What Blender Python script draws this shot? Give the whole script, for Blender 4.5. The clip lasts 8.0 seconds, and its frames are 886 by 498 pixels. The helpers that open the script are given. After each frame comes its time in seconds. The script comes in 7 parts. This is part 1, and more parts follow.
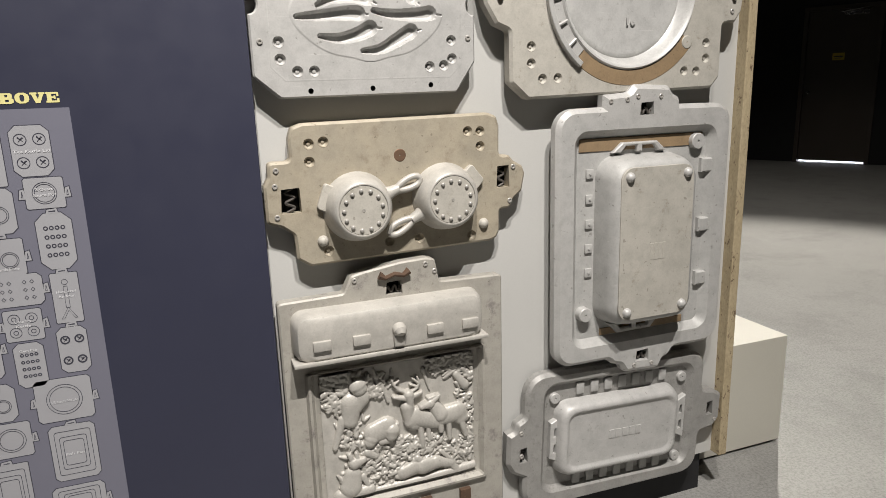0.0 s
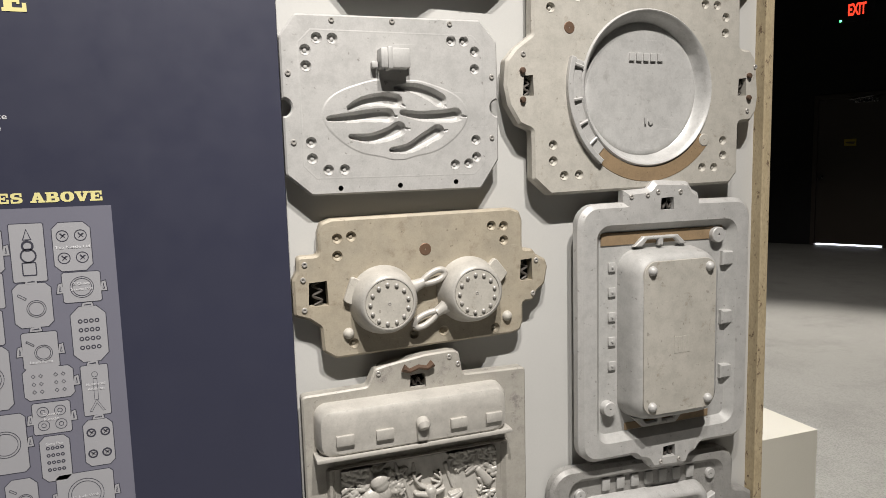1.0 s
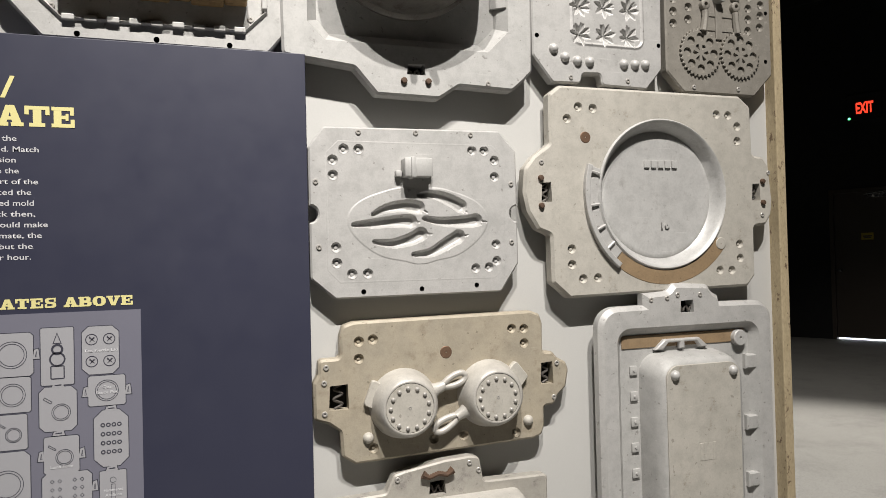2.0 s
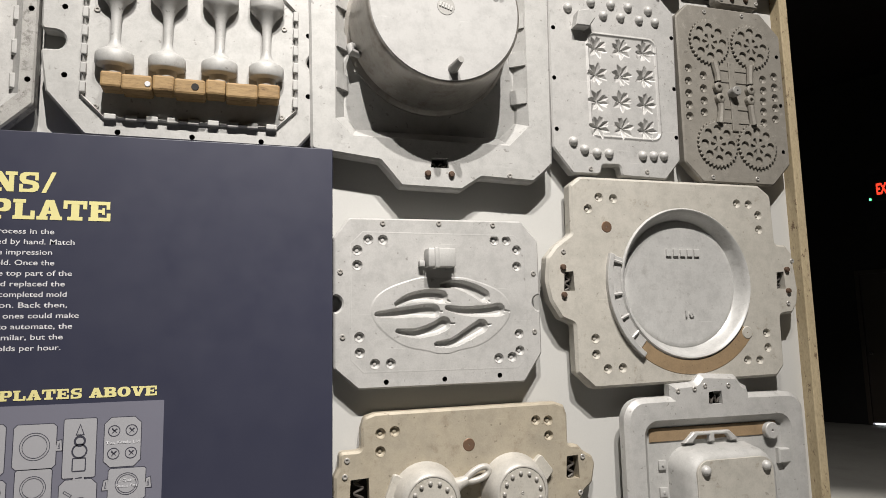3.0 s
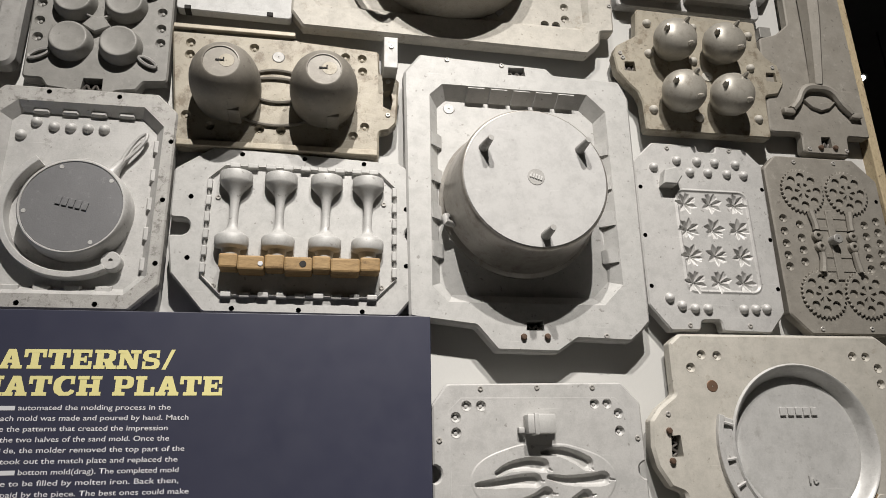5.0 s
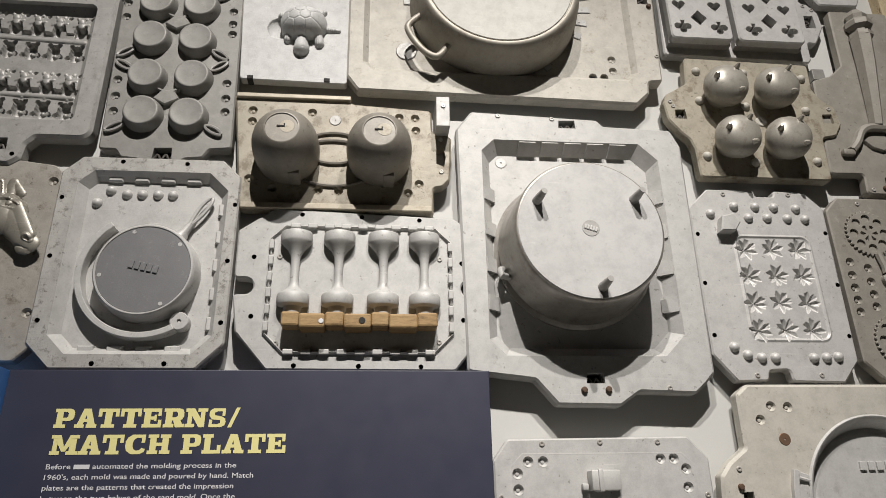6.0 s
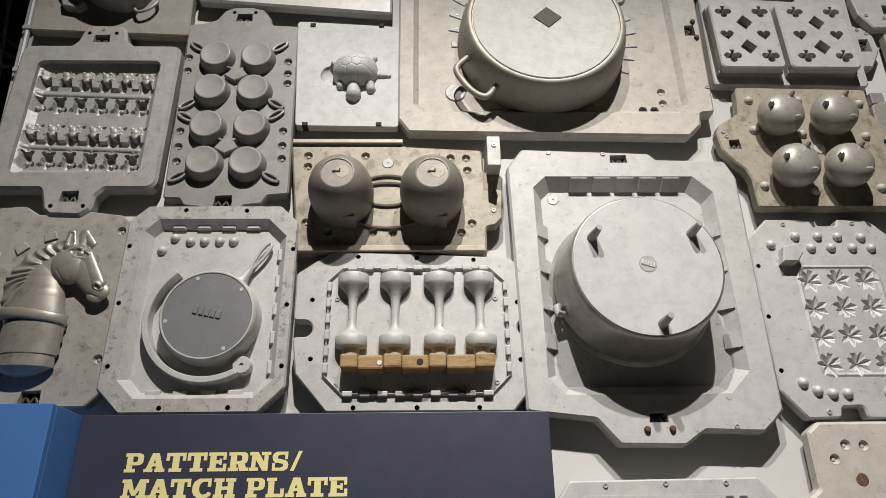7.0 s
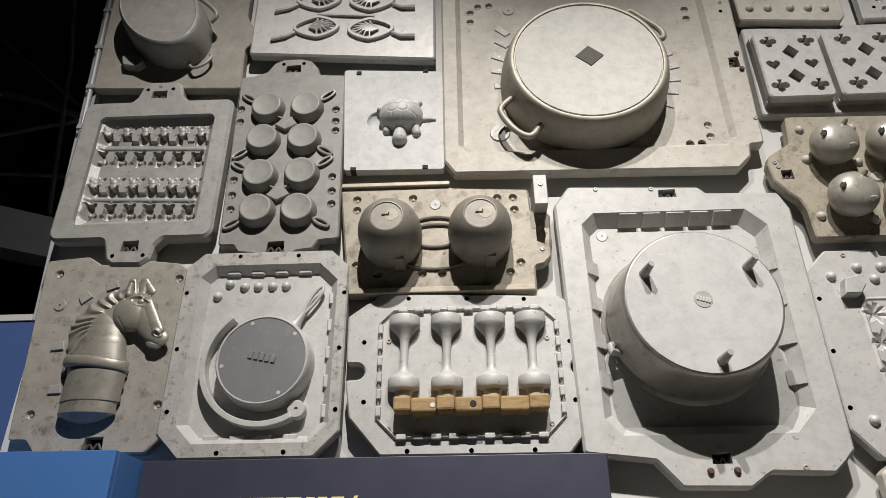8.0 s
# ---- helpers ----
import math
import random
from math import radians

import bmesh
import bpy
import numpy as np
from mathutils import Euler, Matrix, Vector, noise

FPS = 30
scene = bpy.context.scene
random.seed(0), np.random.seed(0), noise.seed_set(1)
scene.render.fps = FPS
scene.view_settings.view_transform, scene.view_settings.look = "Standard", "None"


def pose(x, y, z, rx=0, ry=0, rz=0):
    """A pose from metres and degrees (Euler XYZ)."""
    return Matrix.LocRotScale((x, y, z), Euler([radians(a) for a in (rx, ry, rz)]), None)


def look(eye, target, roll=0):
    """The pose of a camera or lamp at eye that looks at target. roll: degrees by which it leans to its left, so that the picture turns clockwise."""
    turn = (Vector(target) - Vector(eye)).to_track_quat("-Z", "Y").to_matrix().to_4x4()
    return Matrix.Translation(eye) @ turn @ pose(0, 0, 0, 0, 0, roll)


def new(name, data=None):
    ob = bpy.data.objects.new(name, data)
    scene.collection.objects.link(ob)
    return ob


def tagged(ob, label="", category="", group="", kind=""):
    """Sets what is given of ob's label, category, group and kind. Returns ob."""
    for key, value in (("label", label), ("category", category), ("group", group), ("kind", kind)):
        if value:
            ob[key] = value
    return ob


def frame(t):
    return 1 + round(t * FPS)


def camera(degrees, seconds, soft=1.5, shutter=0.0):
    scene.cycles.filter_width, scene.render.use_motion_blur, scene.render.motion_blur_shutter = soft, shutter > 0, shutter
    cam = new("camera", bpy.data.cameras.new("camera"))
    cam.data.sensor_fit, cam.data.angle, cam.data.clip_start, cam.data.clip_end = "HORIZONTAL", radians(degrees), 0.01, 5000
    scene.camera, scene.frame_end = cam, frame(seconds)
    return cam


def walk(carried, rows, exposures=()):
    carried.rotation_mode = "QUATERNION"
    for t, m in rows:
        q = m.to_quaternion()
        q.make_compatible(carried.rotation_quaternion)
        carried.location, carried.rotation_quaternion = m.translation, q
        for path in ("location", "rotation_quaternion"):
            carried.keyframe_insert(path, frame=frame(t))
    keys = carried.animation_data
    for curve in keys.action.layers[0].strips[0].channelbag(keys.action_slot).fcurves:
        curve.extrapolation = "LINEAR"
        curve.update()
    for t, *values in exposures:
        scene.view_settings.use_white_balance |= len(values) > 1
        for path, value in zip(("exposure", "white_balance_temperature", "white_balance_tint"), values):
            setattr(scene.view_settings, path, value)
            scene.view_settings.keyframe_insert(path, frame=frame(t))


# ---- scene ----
cam = camera(66.0, 8.0, 0.75)
PATH = [
    (0, (-0.264, -1.531, 1.205), (0.419, 0.291, 0.743), -1.8),
    (0.5, (-0.285, -1.53, 1.22), (0.389, 0.318, 0.858), -1.7),
    (1, (-0.289, -1.536, 1.243), (0.373, 0.336, 1.009), -1.6),
    (1.5, (-0.297, -1.546, 1.266), (0.351, 0.344, 1.165), -1.4),
    (3, (-0.316, -1.56, 1.303), (0.258, 0.338, 1.562), -1.2),
    (3.5, (-0.319, -1.57, 1.338), (0.201, 0.329, 1.689), -1.1),
    (4, (-0.333, -1.575, 1.359), (0.135, 0.316, 1.814), -1.2),
    (4.5, (-0.348, -1.58, 1.378), (0.059, 0.301, 1.92), -1.2),
    (6, (-0.376, -1.604, 1.399), (-0.189, 0.237, 2.156), -1.1),
    (6.5, (-0.386, -1.613, 1.408), (-0.267, 0.216, 2.208), -1.0),
    (7, (-0.402, -1.62, 1.42), (-0.346, 0.195, 2.258), -0.9),
    (7.5, (-0.411, -1.621, 1.423), (-0.419, 0.172, 2.31), -0.8),
    (8, (-0.419, -1.628, 1.426), (-0.486, 0.138, 2.363), -0.6),
]
walk(cam, [(t, look(eye, target, roll)) for t, eye, target, roll in PATH], [(0, 0.33), (1.5, 0.30), (3.5, 0.20), (4.5, 0.08), (6.5, -0.06), (8, -0.02)])

# ---- world and lights ----
FLOOR, WALL_Y = -0.12, 0.058
world = bpy.data.worlds.new("world")
scene.world = world
world.use_nodes = True
world.node_tree.nodes["Background"].inputs[0].default_value = (0.95, 0.92, 0.90, 1)
world.node_tree.nodes["Background"].inputs[1].default_value = 0.034


def spot(name, eye, target, watts, angle, size=0.04, colour=(1.0, 0.92, 0.80), blend=0.6):
    lamp = bpy.data.lights.new(name, "SPOT")
    lamp.energy, lamp.spot_size, lamp.spot_blend, lamp.shadow_soft_size, lamp.color = watts, radians(angle), blend, size, colour
    ob = new(name, lamp)
    ob.matrix_world = look(eye, target)
    return ob


for sx, tx, watts in ((-0.42, -1.32, 725), (0.26, 1.46, 665)):
    spot("track_spot_light", (sx, -2.3, 4.6), (tx, 0, 0.3), watts, 80, 0.022, (1.0, 0.955, 0.905), 1.0)
spot("track_spot_light", (4.56, 2.93, 4.36), (3.2, 1.75, FLOOR), 950, 66, 0.04, (1.0, 0.945, 0.865))
spot("track_spot_light", (4.33, 2.98, 4.62), (5.8, 3.9, FLOOR), 150, 80, 0.04, (1.0, 0.945, 0.865))


# ---- materials ----
def ramp_between(nt, fac, a, b, lo=0.35, hi=0.65):
    r = nt.nodes.new("ShaderNodeValToRGB")
    r.color_ramp.elements[0].position, r.color_ramp.elements[1].position = lo, hi
    r.color_ramp.elements[0].color, r.color_ramp.elements[1].color = (*a, 1), (*b, 1)
    nt.links.new(fac, r.inputs[0])
    return r.outputs[0]


def surface(name, base, other, stain=None, scale=6.0, grain=180.0, rough=0.5, metal=0.0, bump=0.15, stain_at=(0.58, 0.72), specular=0.5, spread=0.09, stretch=(1, 1, 1), pits=0.0):
    """A two-scale procedural surface: broad tone, stains, fine grain and relief."""
    m = bpy.data.materials.new(name)
    m.use_nodes = True
    nt = m.node_tree
    bsdf = nt.nodes["Principled BSDF"]
    co = nt.nodes.new("ShaderNodeTexCoord")
    mp = nt.nodes.new("ShaderNodeMapping")
    mp.inputs["Scale"].default_value = stretch
    nt.links.new(co.outputs["Object"], mp.inputs[0])

    def noise_tex(s, detail=6, roughness=0.6):
        n = nt.nodes.new("ShaderNodeTexNoise")
        n.inputs["Scale"].default_value, n.inputs["Detail"].default_value, n.inputs["Roughness"].default_value = s, detail, roughness
        nt.links.new(mp.outputs[0], n.inputs["Vector"])
        return n.outputs["Fac"]

    def scratch_tex():
        mp2 = nt.nodes.new("ShaderNodeMapping")
        mp2.inputs["Scale"].default_value, mp2.inputs["Rotation"].default_value = (9, 60, 150), (0, 0.6, 0)
        nt.links.new(co.outputs["Object"], mp2.inputs[0])
        n = nt.nodes.new("ShaderNodeTexNoise")
        n.inputs["Scale"].default_value, n.inputs["Detail"].default_value = 1.0, 3
        nt.links.new(mp2.outputs[0], n.inputs["Vector"])
        return n.outputs["Fac"]

    broad, fine = noise_tex(scale), noise_tex(grain, 3, 0.7)
    col = ramp_between(nt, broad, base, other, 0.22, 0.78)
    if stain:
        mix = nt.nodes.new("ShaderNodeMix")
        mix.data_type = "RGBA"
        blot = noise_tex(scale * 2.7, 9, 0.74)
        f = ramp_between(nt, blot, (0, 0, 0), (1, 1, 1), *stain_at)
        nt.links.new(f, mix.inputs["Factor"])
        nt.links.new(col, mix.inputs["A"])
        mix.inputs["B"].default_value = (*stain, 1)
        col = mix.outputs["Result"]
    if pits:
        spot_mix = nt.nodes.new("ShaderNodeMix")
        spot_mix.data_type = "RGBA"
        f = ramp_between(nt, noise_tex(80, 2, 0.5), (0, 0, 0), (pits,) * 3, 0.685, 0.735)
        nt.links.new(f, spot_mix.inputs["Factor"])
        nt.links.new(col, spot_mix.inputs["A"])
        spot_mix.inputs["B"].default_value = (base[0] * 0.4, base[1] * 0.38, base[2] * 0.36, 1)
        col = spot_mix.outputs["Result"]
    if pits:
        # handling marks: blotches of a few centimetres and thin scratches
        for tex, lo_tone, a0, a1 in ((noise_tex(26, 9, 0.72), 0.89, 0.36, 0.56), (scratch_tex(), 1.14, 0.68, 0.75)):
            mk = nt.nodes.new("ShaderNodeMix")
            mk.data_type, mk.blend_type = "RGBA", "MULTIPLY"
            mk.inputs["Factor"].default_value = 1.0
            nt.links.new(col, mk.inputs["A"])
            tones = ((lo_tone,) * 3, (1.04,) * 3) if lo_tone < 1 else ((1, 1, 1), (lo_tone,) * 3)
            nt.links.new(ramp_between(nt, tex, *tones, a0, a1), mk.inputs["B"])
            col = mk.outputs["Result"]
    mul = nt.nodes.new("ShaderNodeMix")
    mul.data_type, mul.blend_type = "RGBA", "MULTIPLY"
    mul.inputs["Factor"].default_value = 1.0
    nt.links.new(col, mul.inputs["A"])
    nt.links.new(ramp_between(nt, fine, (1 - spread,) * 3, (1, 1, 1), 0.26, 0.58), mul.inputs["B"])
    nt.links.new(mul.outputs["Result"], bsdf.inputs["Base Color"])
    rr = nt.nodes.new("ShaderNodeMapRange")
    rr.inputs["To Min"].default_value, rr.inputs["To Max"].default_value = max(0.05, rough - 0.12), min(1, rough + 0.12)
    nt.links.new(noise_tex(scale * 5), rr.inputs["Value"])
    nt.links.new(rr.outputs[0], bsdf.inputs["Roughness"])
    bsdf.inputs["Metallic"].default_value = metal
    bsdf.inputs["Specular IOR Level"].default_value = specular
    if bump:
        b = nt.nodes.new("ShaderNodeBump")
        b.inputs["Strength"].default_value, b.inputs["Distance"].default_value = bump * 0.6, 0.0013
        add = nt.nodes.new("ShaderNodeMath")
        nt.links.new(fine, add.inputs[0])
        nt.links.new(noise_tex(scale * 6), add.inputs[1])
        nt.links.new(add.outputs[0], b.inputs["Height"])
        nt.links.new(b.outputs[0], bsdf.inputs["Normal"])
    return m


def glow(name, colour, strength):
    m = bpy.data.materials.new(name)
    m.use_nodes = True
    b = m.node_tree.nodes["Principled BSDF"]
    b.inputs["Base Color"].default_value = (*colour, 1)
    b.inputs["Emission Color"].default_value = (*colour, 1)
    b.inputs["Emission Strength"].default_value = strength
    return m


ALU = surface("cast aluminium", (0.505, 0.495, 0.48), (0.445, 0.44, 0.425), (0.30, 0.29, 0.275), 8, 260, 0.48, 0.14, 0.3, (0.61, 0.70), pits=0.6)
ALU_BRIGHT = surface("bright aluminium", (0.465, 0.46, 0.445), (0.415, 0.41, 0.395), (0.30, 0.295, 0.28), 7, 300, 0.56, 0.12, 0.2, (0.61, 0.70), specular=0.4, pits=0.6)
ALU_MID = surface("dull aluminium", (0.36, 0.35, 0.335), (0.28, 0.275, 0.26), (0.18, 0.17, 0.16), 11, 260, 0.5, 0.2, 0.35, (0.55, 0.75), pits=0.6)
ALU_DARK = surface("dark cast metal", (0.26, 0.252, 0.235), (0.205, 0.20, 0.185), (0.32, 0.31, 0.29), 12, 300, 0.55, 0.15, 0.35, (0.55, 0.75), pits=0.4)
GEAR = surface("weathered grey plate", (0.29, 0.272, 0.24), (0.225, 0.207, 0.178), (0.36, 0.34, 0.30), 14, 240, 0.6, 0.15, 0.4, pits=0.6)
TAN = surface("tan patinated metal", (0.43, 0.375, 0.285), (0.36, 0.325, 0.26), (0.25, 0.205, 0.15), 10, 220, 0.5, 0.12, 0.35, (0.55, 0.75), pits=0.6)
TAN_PALE = surface("pale warm metal", (0.50, 0.475, 0.425), (0.425, 0.405, 0.36), (0.30, 0.265, 0.215), 8, 220, 0.62, 0.1, 0.25, (0.57, 0.70), specular=0.35, pits=0.55)
BROWN = surface("brown core paint and recess shade", (0.30, 0.21, 0.12), (0.24, 0.17, 0.10), (0.16, 0.11, 0.07), 18, 160, 0.6, 0.0, 0.3, pits=0.6)
WHITE_MET = surface("white dusted aluminium", (0.55, 0.55, 0.54), (0.50, 0.50, 0.49), (0.42, 0.42, 0.41), 14, 220, 0.6, 0.05, 0.4, (0.58, 0.7), 0.35, 0.08, pits=0.2)
SMOOTH_ALU = surface("satin pan aluminium", (0.55, 0.545, 0.53), (0.49, 0.485, 0.47), (0.41, 0.40, 0.385), 7, 200, 0.4, 0.18, 0.08, pits=0.25)
GREY_DISC = surface("dark machined disc", (0.20, 0.20, 0.205), (0.17, 0.17, 0.175), (0.27, 0.27, 0.27), 12, 420, 0.5, 0.3, 0.35)
SCREW = surface("steel screw", (0.48, 0.465, 0.44), (0.38, 0.36, 0.33), None, 60, 500, 0.4, 0.3, 0.1)
RUST = surface("rusty iron", (0.13, 0.075, 0.045), (0.08, 0.05, 0.035), (0.2, 0.11, 0.06), 40, 500, 0.75, 0.2, 0.4)
COPPER = surface("copper plug", (0.23, 0.14, 0.09), (0.17, 0.11, 0.075), None, 60, 400, 0.5, 0.5, 0.2)
BRONZE = surface("satin bronzed casting", (0.30, 0.283, 0.245), (0.24, 0.223, 0.19), (0.165, 0.148, 0.12), 9, 260, 0.42, 0.35, 0.08, (0.52, 0.68), pits=0.25)
# browned by stains, and darkened further for the shade on the oven's side
POT_SIDE = surface("stained and shade-darkened satin aluminium", (0.40, 0.38, 0.35), (0.32, 0.30, 0.27), (0.21, 0.18, 0.15), 9, 220, 0.36, 0.55, 0.12, (0.5, 0.72), pits=0.3)
SATIN_WARM = surface("satin warm cast metal", (0.50, 0.48, 0.44), (0.44, 0.42, 0.385), (0.36, 0.34, 0.31), 12, 240, 0.42, 0.15, 0.15, (0.58, 0.78), pits=0.3)
POT_BROWN = surface("brown grey cast metal", (0.23, 0.212, 0.182), (0.18, 0.165, 0.14), (0.28, 0.26, 0.22), 10, 280, 0.5, 0.15, 0.3, (0.55, 0.75), pits=0.4)
KETTLE = surface("satin warm kettle metal", (0.37, 0.35, 0.31), (0.31, 0.29, 0.25), (0.23, 0.205, 0.17), 12, 260, 0.42, 0.3, 0.15, (0.54, 0.7), pits=0.3)
DUSTY = surface("dusty tan grey plate metal", (0.42, 0.40, 0.355), (0.35, 0.33, 0.295), (0.22, 0.20, 0.19), 7, 240, 0.52, 0.12, 0.3, (0.55, 0.67), pits=0.6)
IRON = surface("blackened iron", (0.10, 0.09, 0.08), (0.06, 0.053, 0.047), (0.14, 0.10, 0.07), 40, 500, 0.6, 0.3, 0.3)
STAINED = surface("brown stained plate metal", (0.38, 0.345, 0.275), (0.29, 0.26, 0.205), (0.19, 0.155, 0.11), 8, 220, 0.55, 0.1, 0.5, (0.52, 0.63), pits=0.85)
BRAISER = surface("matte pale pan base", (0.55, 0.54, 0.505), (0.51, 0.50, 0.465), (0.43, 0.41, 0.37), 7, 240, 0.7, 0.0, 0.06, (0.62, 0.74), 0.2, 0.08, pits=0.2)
# darker than the base, so the shade on the wall is in the colour
BRAISER_WALL = surface("satin warm pan wall darkened for shade", (0.38, 0.355, 0.31), (0.32, 0.295, 0.25), (0.22, 0.19, 0.155), 8, 240, 0.55, 0.35, 0.1, (0.52, 0.74), 0.35, 0.1, pits=0.2)
ALU_PITTED = surface("pitted cast aluminium", (0.43, 0.42, 0.40), (0.33, 0.32, 0.30), (0.19, 0.18, 0.165), 16, 260, 0.55, 0.14, 0.7, (0.53, 0.62), pits=0.98)
WARM_MOTTLED = surface("warm mottled cast metal", (0.36, 0.34, 0.305), (0.265, 0.245, 0.215), (0.165, 0.14, 0.11), 8, 240, 0.55, 0.15, 0.5, (0.54, 0.66), pits=0.85)
MARK_GREY = surface("matte grey mark", (0.13, 0.125, 0.11), (0.10, 0.096, 0.085), (0.18, 0.17, 0.15), 60, 300, 0.85, 0.0, 0.3, specular=0.1)
# near-black that puts the shade inside holes into the colour; also for dark marks
HOLE = surface("near-black recess shade and marks", (0.02, 0.018, 0.016), (0.012, 0.011, 0.01), None, 20, 200, 0.8, 0, 0.1)
WOOD = surface("golden wood", (0.40, 0.275, 0.135), (0.29, 0.185, 0.085), (0.13, 0.08, 0.04), 22, 120, 0.65, 0, 0.4, (0.54, 0.68), 0.3, 0.35, (0.35, 1, 1.6))
PLY = surface("speckled plywood edge", (0.48, 0.395, 0.26), (0.40, 0.325, 0.205), (0.16, 0.11, 0.07), 26, 160, 0.7, 0, 0.4, (0.58, 0.63), 0.25, 0.25, (1, 1, 0.5))
WALL = surface("off-white painted wall", (0.53, 0.525, 0.505), (0.50, 0.495, 0.475), None, 2, 300, 0.6, 0, 0.05, spread=0.04)
NAVY = surface("matte navy panel print", (0.032, 0.034, 0.060), (0.028, 0.030, 0.053), None, 3, 500, 0.5, 0, 0.03, spread=0.05)
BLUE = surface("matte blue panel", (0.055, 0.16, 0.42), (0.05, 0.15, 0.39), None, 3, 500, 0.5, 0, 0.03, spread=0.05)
# darker copy of the panel blue: the low wall's shade is in it
SHADED_BLUE = surface("panel blue darkened for shade", (0.05, 0.10, 0.26), (0.045, 0.09, 0.24), None, 3, 300, 0.6, 0, 0.03, spread=0.05)
LILAC = surface("grey lilac print", (0.17, 0.17, 0.215), (0.16, 0.16, 0.20), None, 3, 500, 0.5, 0, 0.02, spread=0.04)
PRINT = surface("pale grey print", (0.36, 0.36, 0.38), (0.34, 0.34, 0.36), None, 3, 500, 0.5, 0, 0.02, spread=0.04)
INK = surface("dark line print", (0.05, 0.05, 0.07), (0.045, 0.045, 0.06), None, 3, 500, 0.5, 0, 0.0, spread=0.02)
YELLOW = surface("pale yellow lettering", (0.72, 0.66, 0.30), (0.69, 0.63, 0.28), None, 5, 400, 0.5, 0, 0.0, spread=0.03)
LETTER = surface("white lettering", (0.62, 0.62, 0.64), (0.58, 0.58, 0.60), None, 5, 400, 0.5, 0, 0.0, spread=0.03)
CONCRETE = surface("polished concrete floor", (0.33, 0.325, 0.31), (0.28, 0.275, 0.26), (0.22, 0.215, 0.205), 0.9, 110, 0.55, 0, 0.15, (0.5, 0.75), 0.4, 0.4)
BLACKWALL = surface("black painted wall", (0.013, 0.013, 0.0145), (0.011, 0.011, 0.012), None, 2, 200, 0.7, 0, 0.05)
DOORPAINT = surface("dark brown door paint", (0.075, 0.06, 0.048), (0.065, 0.052, 0.042), None, 2, 200, 0.5, 0, 0.05)
CREAM = surface("cream plinth paint", (0.56, 0.54, 0.475), (0.535, 0.515, 0.45), None, 2, 300, 0.55, 0, 0.04, spread=0.04)
CHROME = surface("brushed chrome", (0.6, 0.6, 0.6), (0.5, 0.5, 0.5), None, 10, 300, 0.25, 0.95, 0.05)
SIGNYELLOW = surface("yellow sticker", (0.60, 0.46, 0.05), (0.55, 0.42, 0.05), None, 10, 300, 0.5, 0, 0.0)


# ---- mesh helpers ----
def thing(name, at_place, label, category, group="", kind=""):
    root = new(name)
    root.location = at_place
    root.empty_display_size = 0.05
    return tagged(root, label, category, group, kind)


def part(name, bm, material, parent=None, label="", smooth=35):
    """Links a bmesh, laid out in world places, as one mesh object under a thing or a part."""
    me = bpy.data.meshes.new(name)
    bmesh.ops.recalc_face_normals(bm, faces=bm.faces[:])
    bm.to_mesh(me)
    bm.free()
    if smooth:
        for p in me.polygons:
            p.use_smooth = True
        me.set_sharp_from_angle(angle=radians(smooth))
    me.materials.append(material)
    ob = new(name, me)
    if parent:
        ob.parent = parent
        ob.matrix_parent_inverse = base_of(parent).inverted()
    return tagged(ob, label)


def base_of(ob):
    m = Matrix.LocRotScale(ob.location, ob.rotation_euler, ob.scale)
    return (base_of(ob.parent) @ ob.matrix_parent_inverse @ m) if ob.parent else m


def placed(name, me, m, parent, label=""):
    """A further object on a shared mesh, at the world pose m."""
    ob = new(name, me)
    ob.parent = parent
    ob.matrix_parent_inverse = base_of(parent).inverted()
    ob.matrix_basis = m
    return tagged(ob, label)


def shared(name, bm, material, smooth=40):
    me = bpy.data.meshes.new(name)
    bmesh.ops.recalc_face_normals(bm, faces=bm.faces[:])
    bm.to_mesh(me)
    bm.free()
    for p in me.polygons:
        p.use_smooth = True
    me.set_sharp_from_angle(angle=radians(smooth))
    me.materials.append(material)
    return me


def chamf(x0, x1, z0, z1, c=0.04):
    """A rectangle with cut corners; c one number or (bottom left, bottom right, top right, top left)."""
    a, b, d, e = c if isinstance(c, tuple) else (c,) * 4
    return [(x0 + a, z0), (x1 - b, z0), (x1, z0 + b), (x1, z1 - d), (x1 - d, z1), (x0 + e, z1), (x0, z1 - e), (x0, z0 + a)]


def rrect(x0, x1, z0, z1, r=0.03, n=6):
    pts = []
    for cx, cz, a in ((x1 - r, z0 + r, -90), (x1 - r, z1 - r, 0), (x0 + r, z1 - r, 90), (x0 + r, z0 + r, 180)):
        for i in range(n + 1):
            t = radians(a + 90 * i / n)
            pts.append((cx + r * math.cos(t), cz + r * math.sin(t)))
    return pts


def ring(cx, cz, rx, rz=None, n=32, start=0):
    rz = rz or rx
    return [(cx + rx * math.cos(radians(start) + 2 * math.pi * i / n), cz + rz * math.sin(radians(start) + 2 * math.pi * i / n)) for i in range(n)]


def turned(pts, cx, cz, deg):
    c, s = math.cos(radians(deg)), math.sin(radians(deg))
    return [(cx + (x - cx) * c - (z - cz) * s, cz + (x - cx) * s + (z - cz) * c) for x, z in pts]


def area2(pts):
    return sum(a[0] * b[1] - b[0] * a[1] for a, b in zip(pts, pts[1:] + pts[:1]))


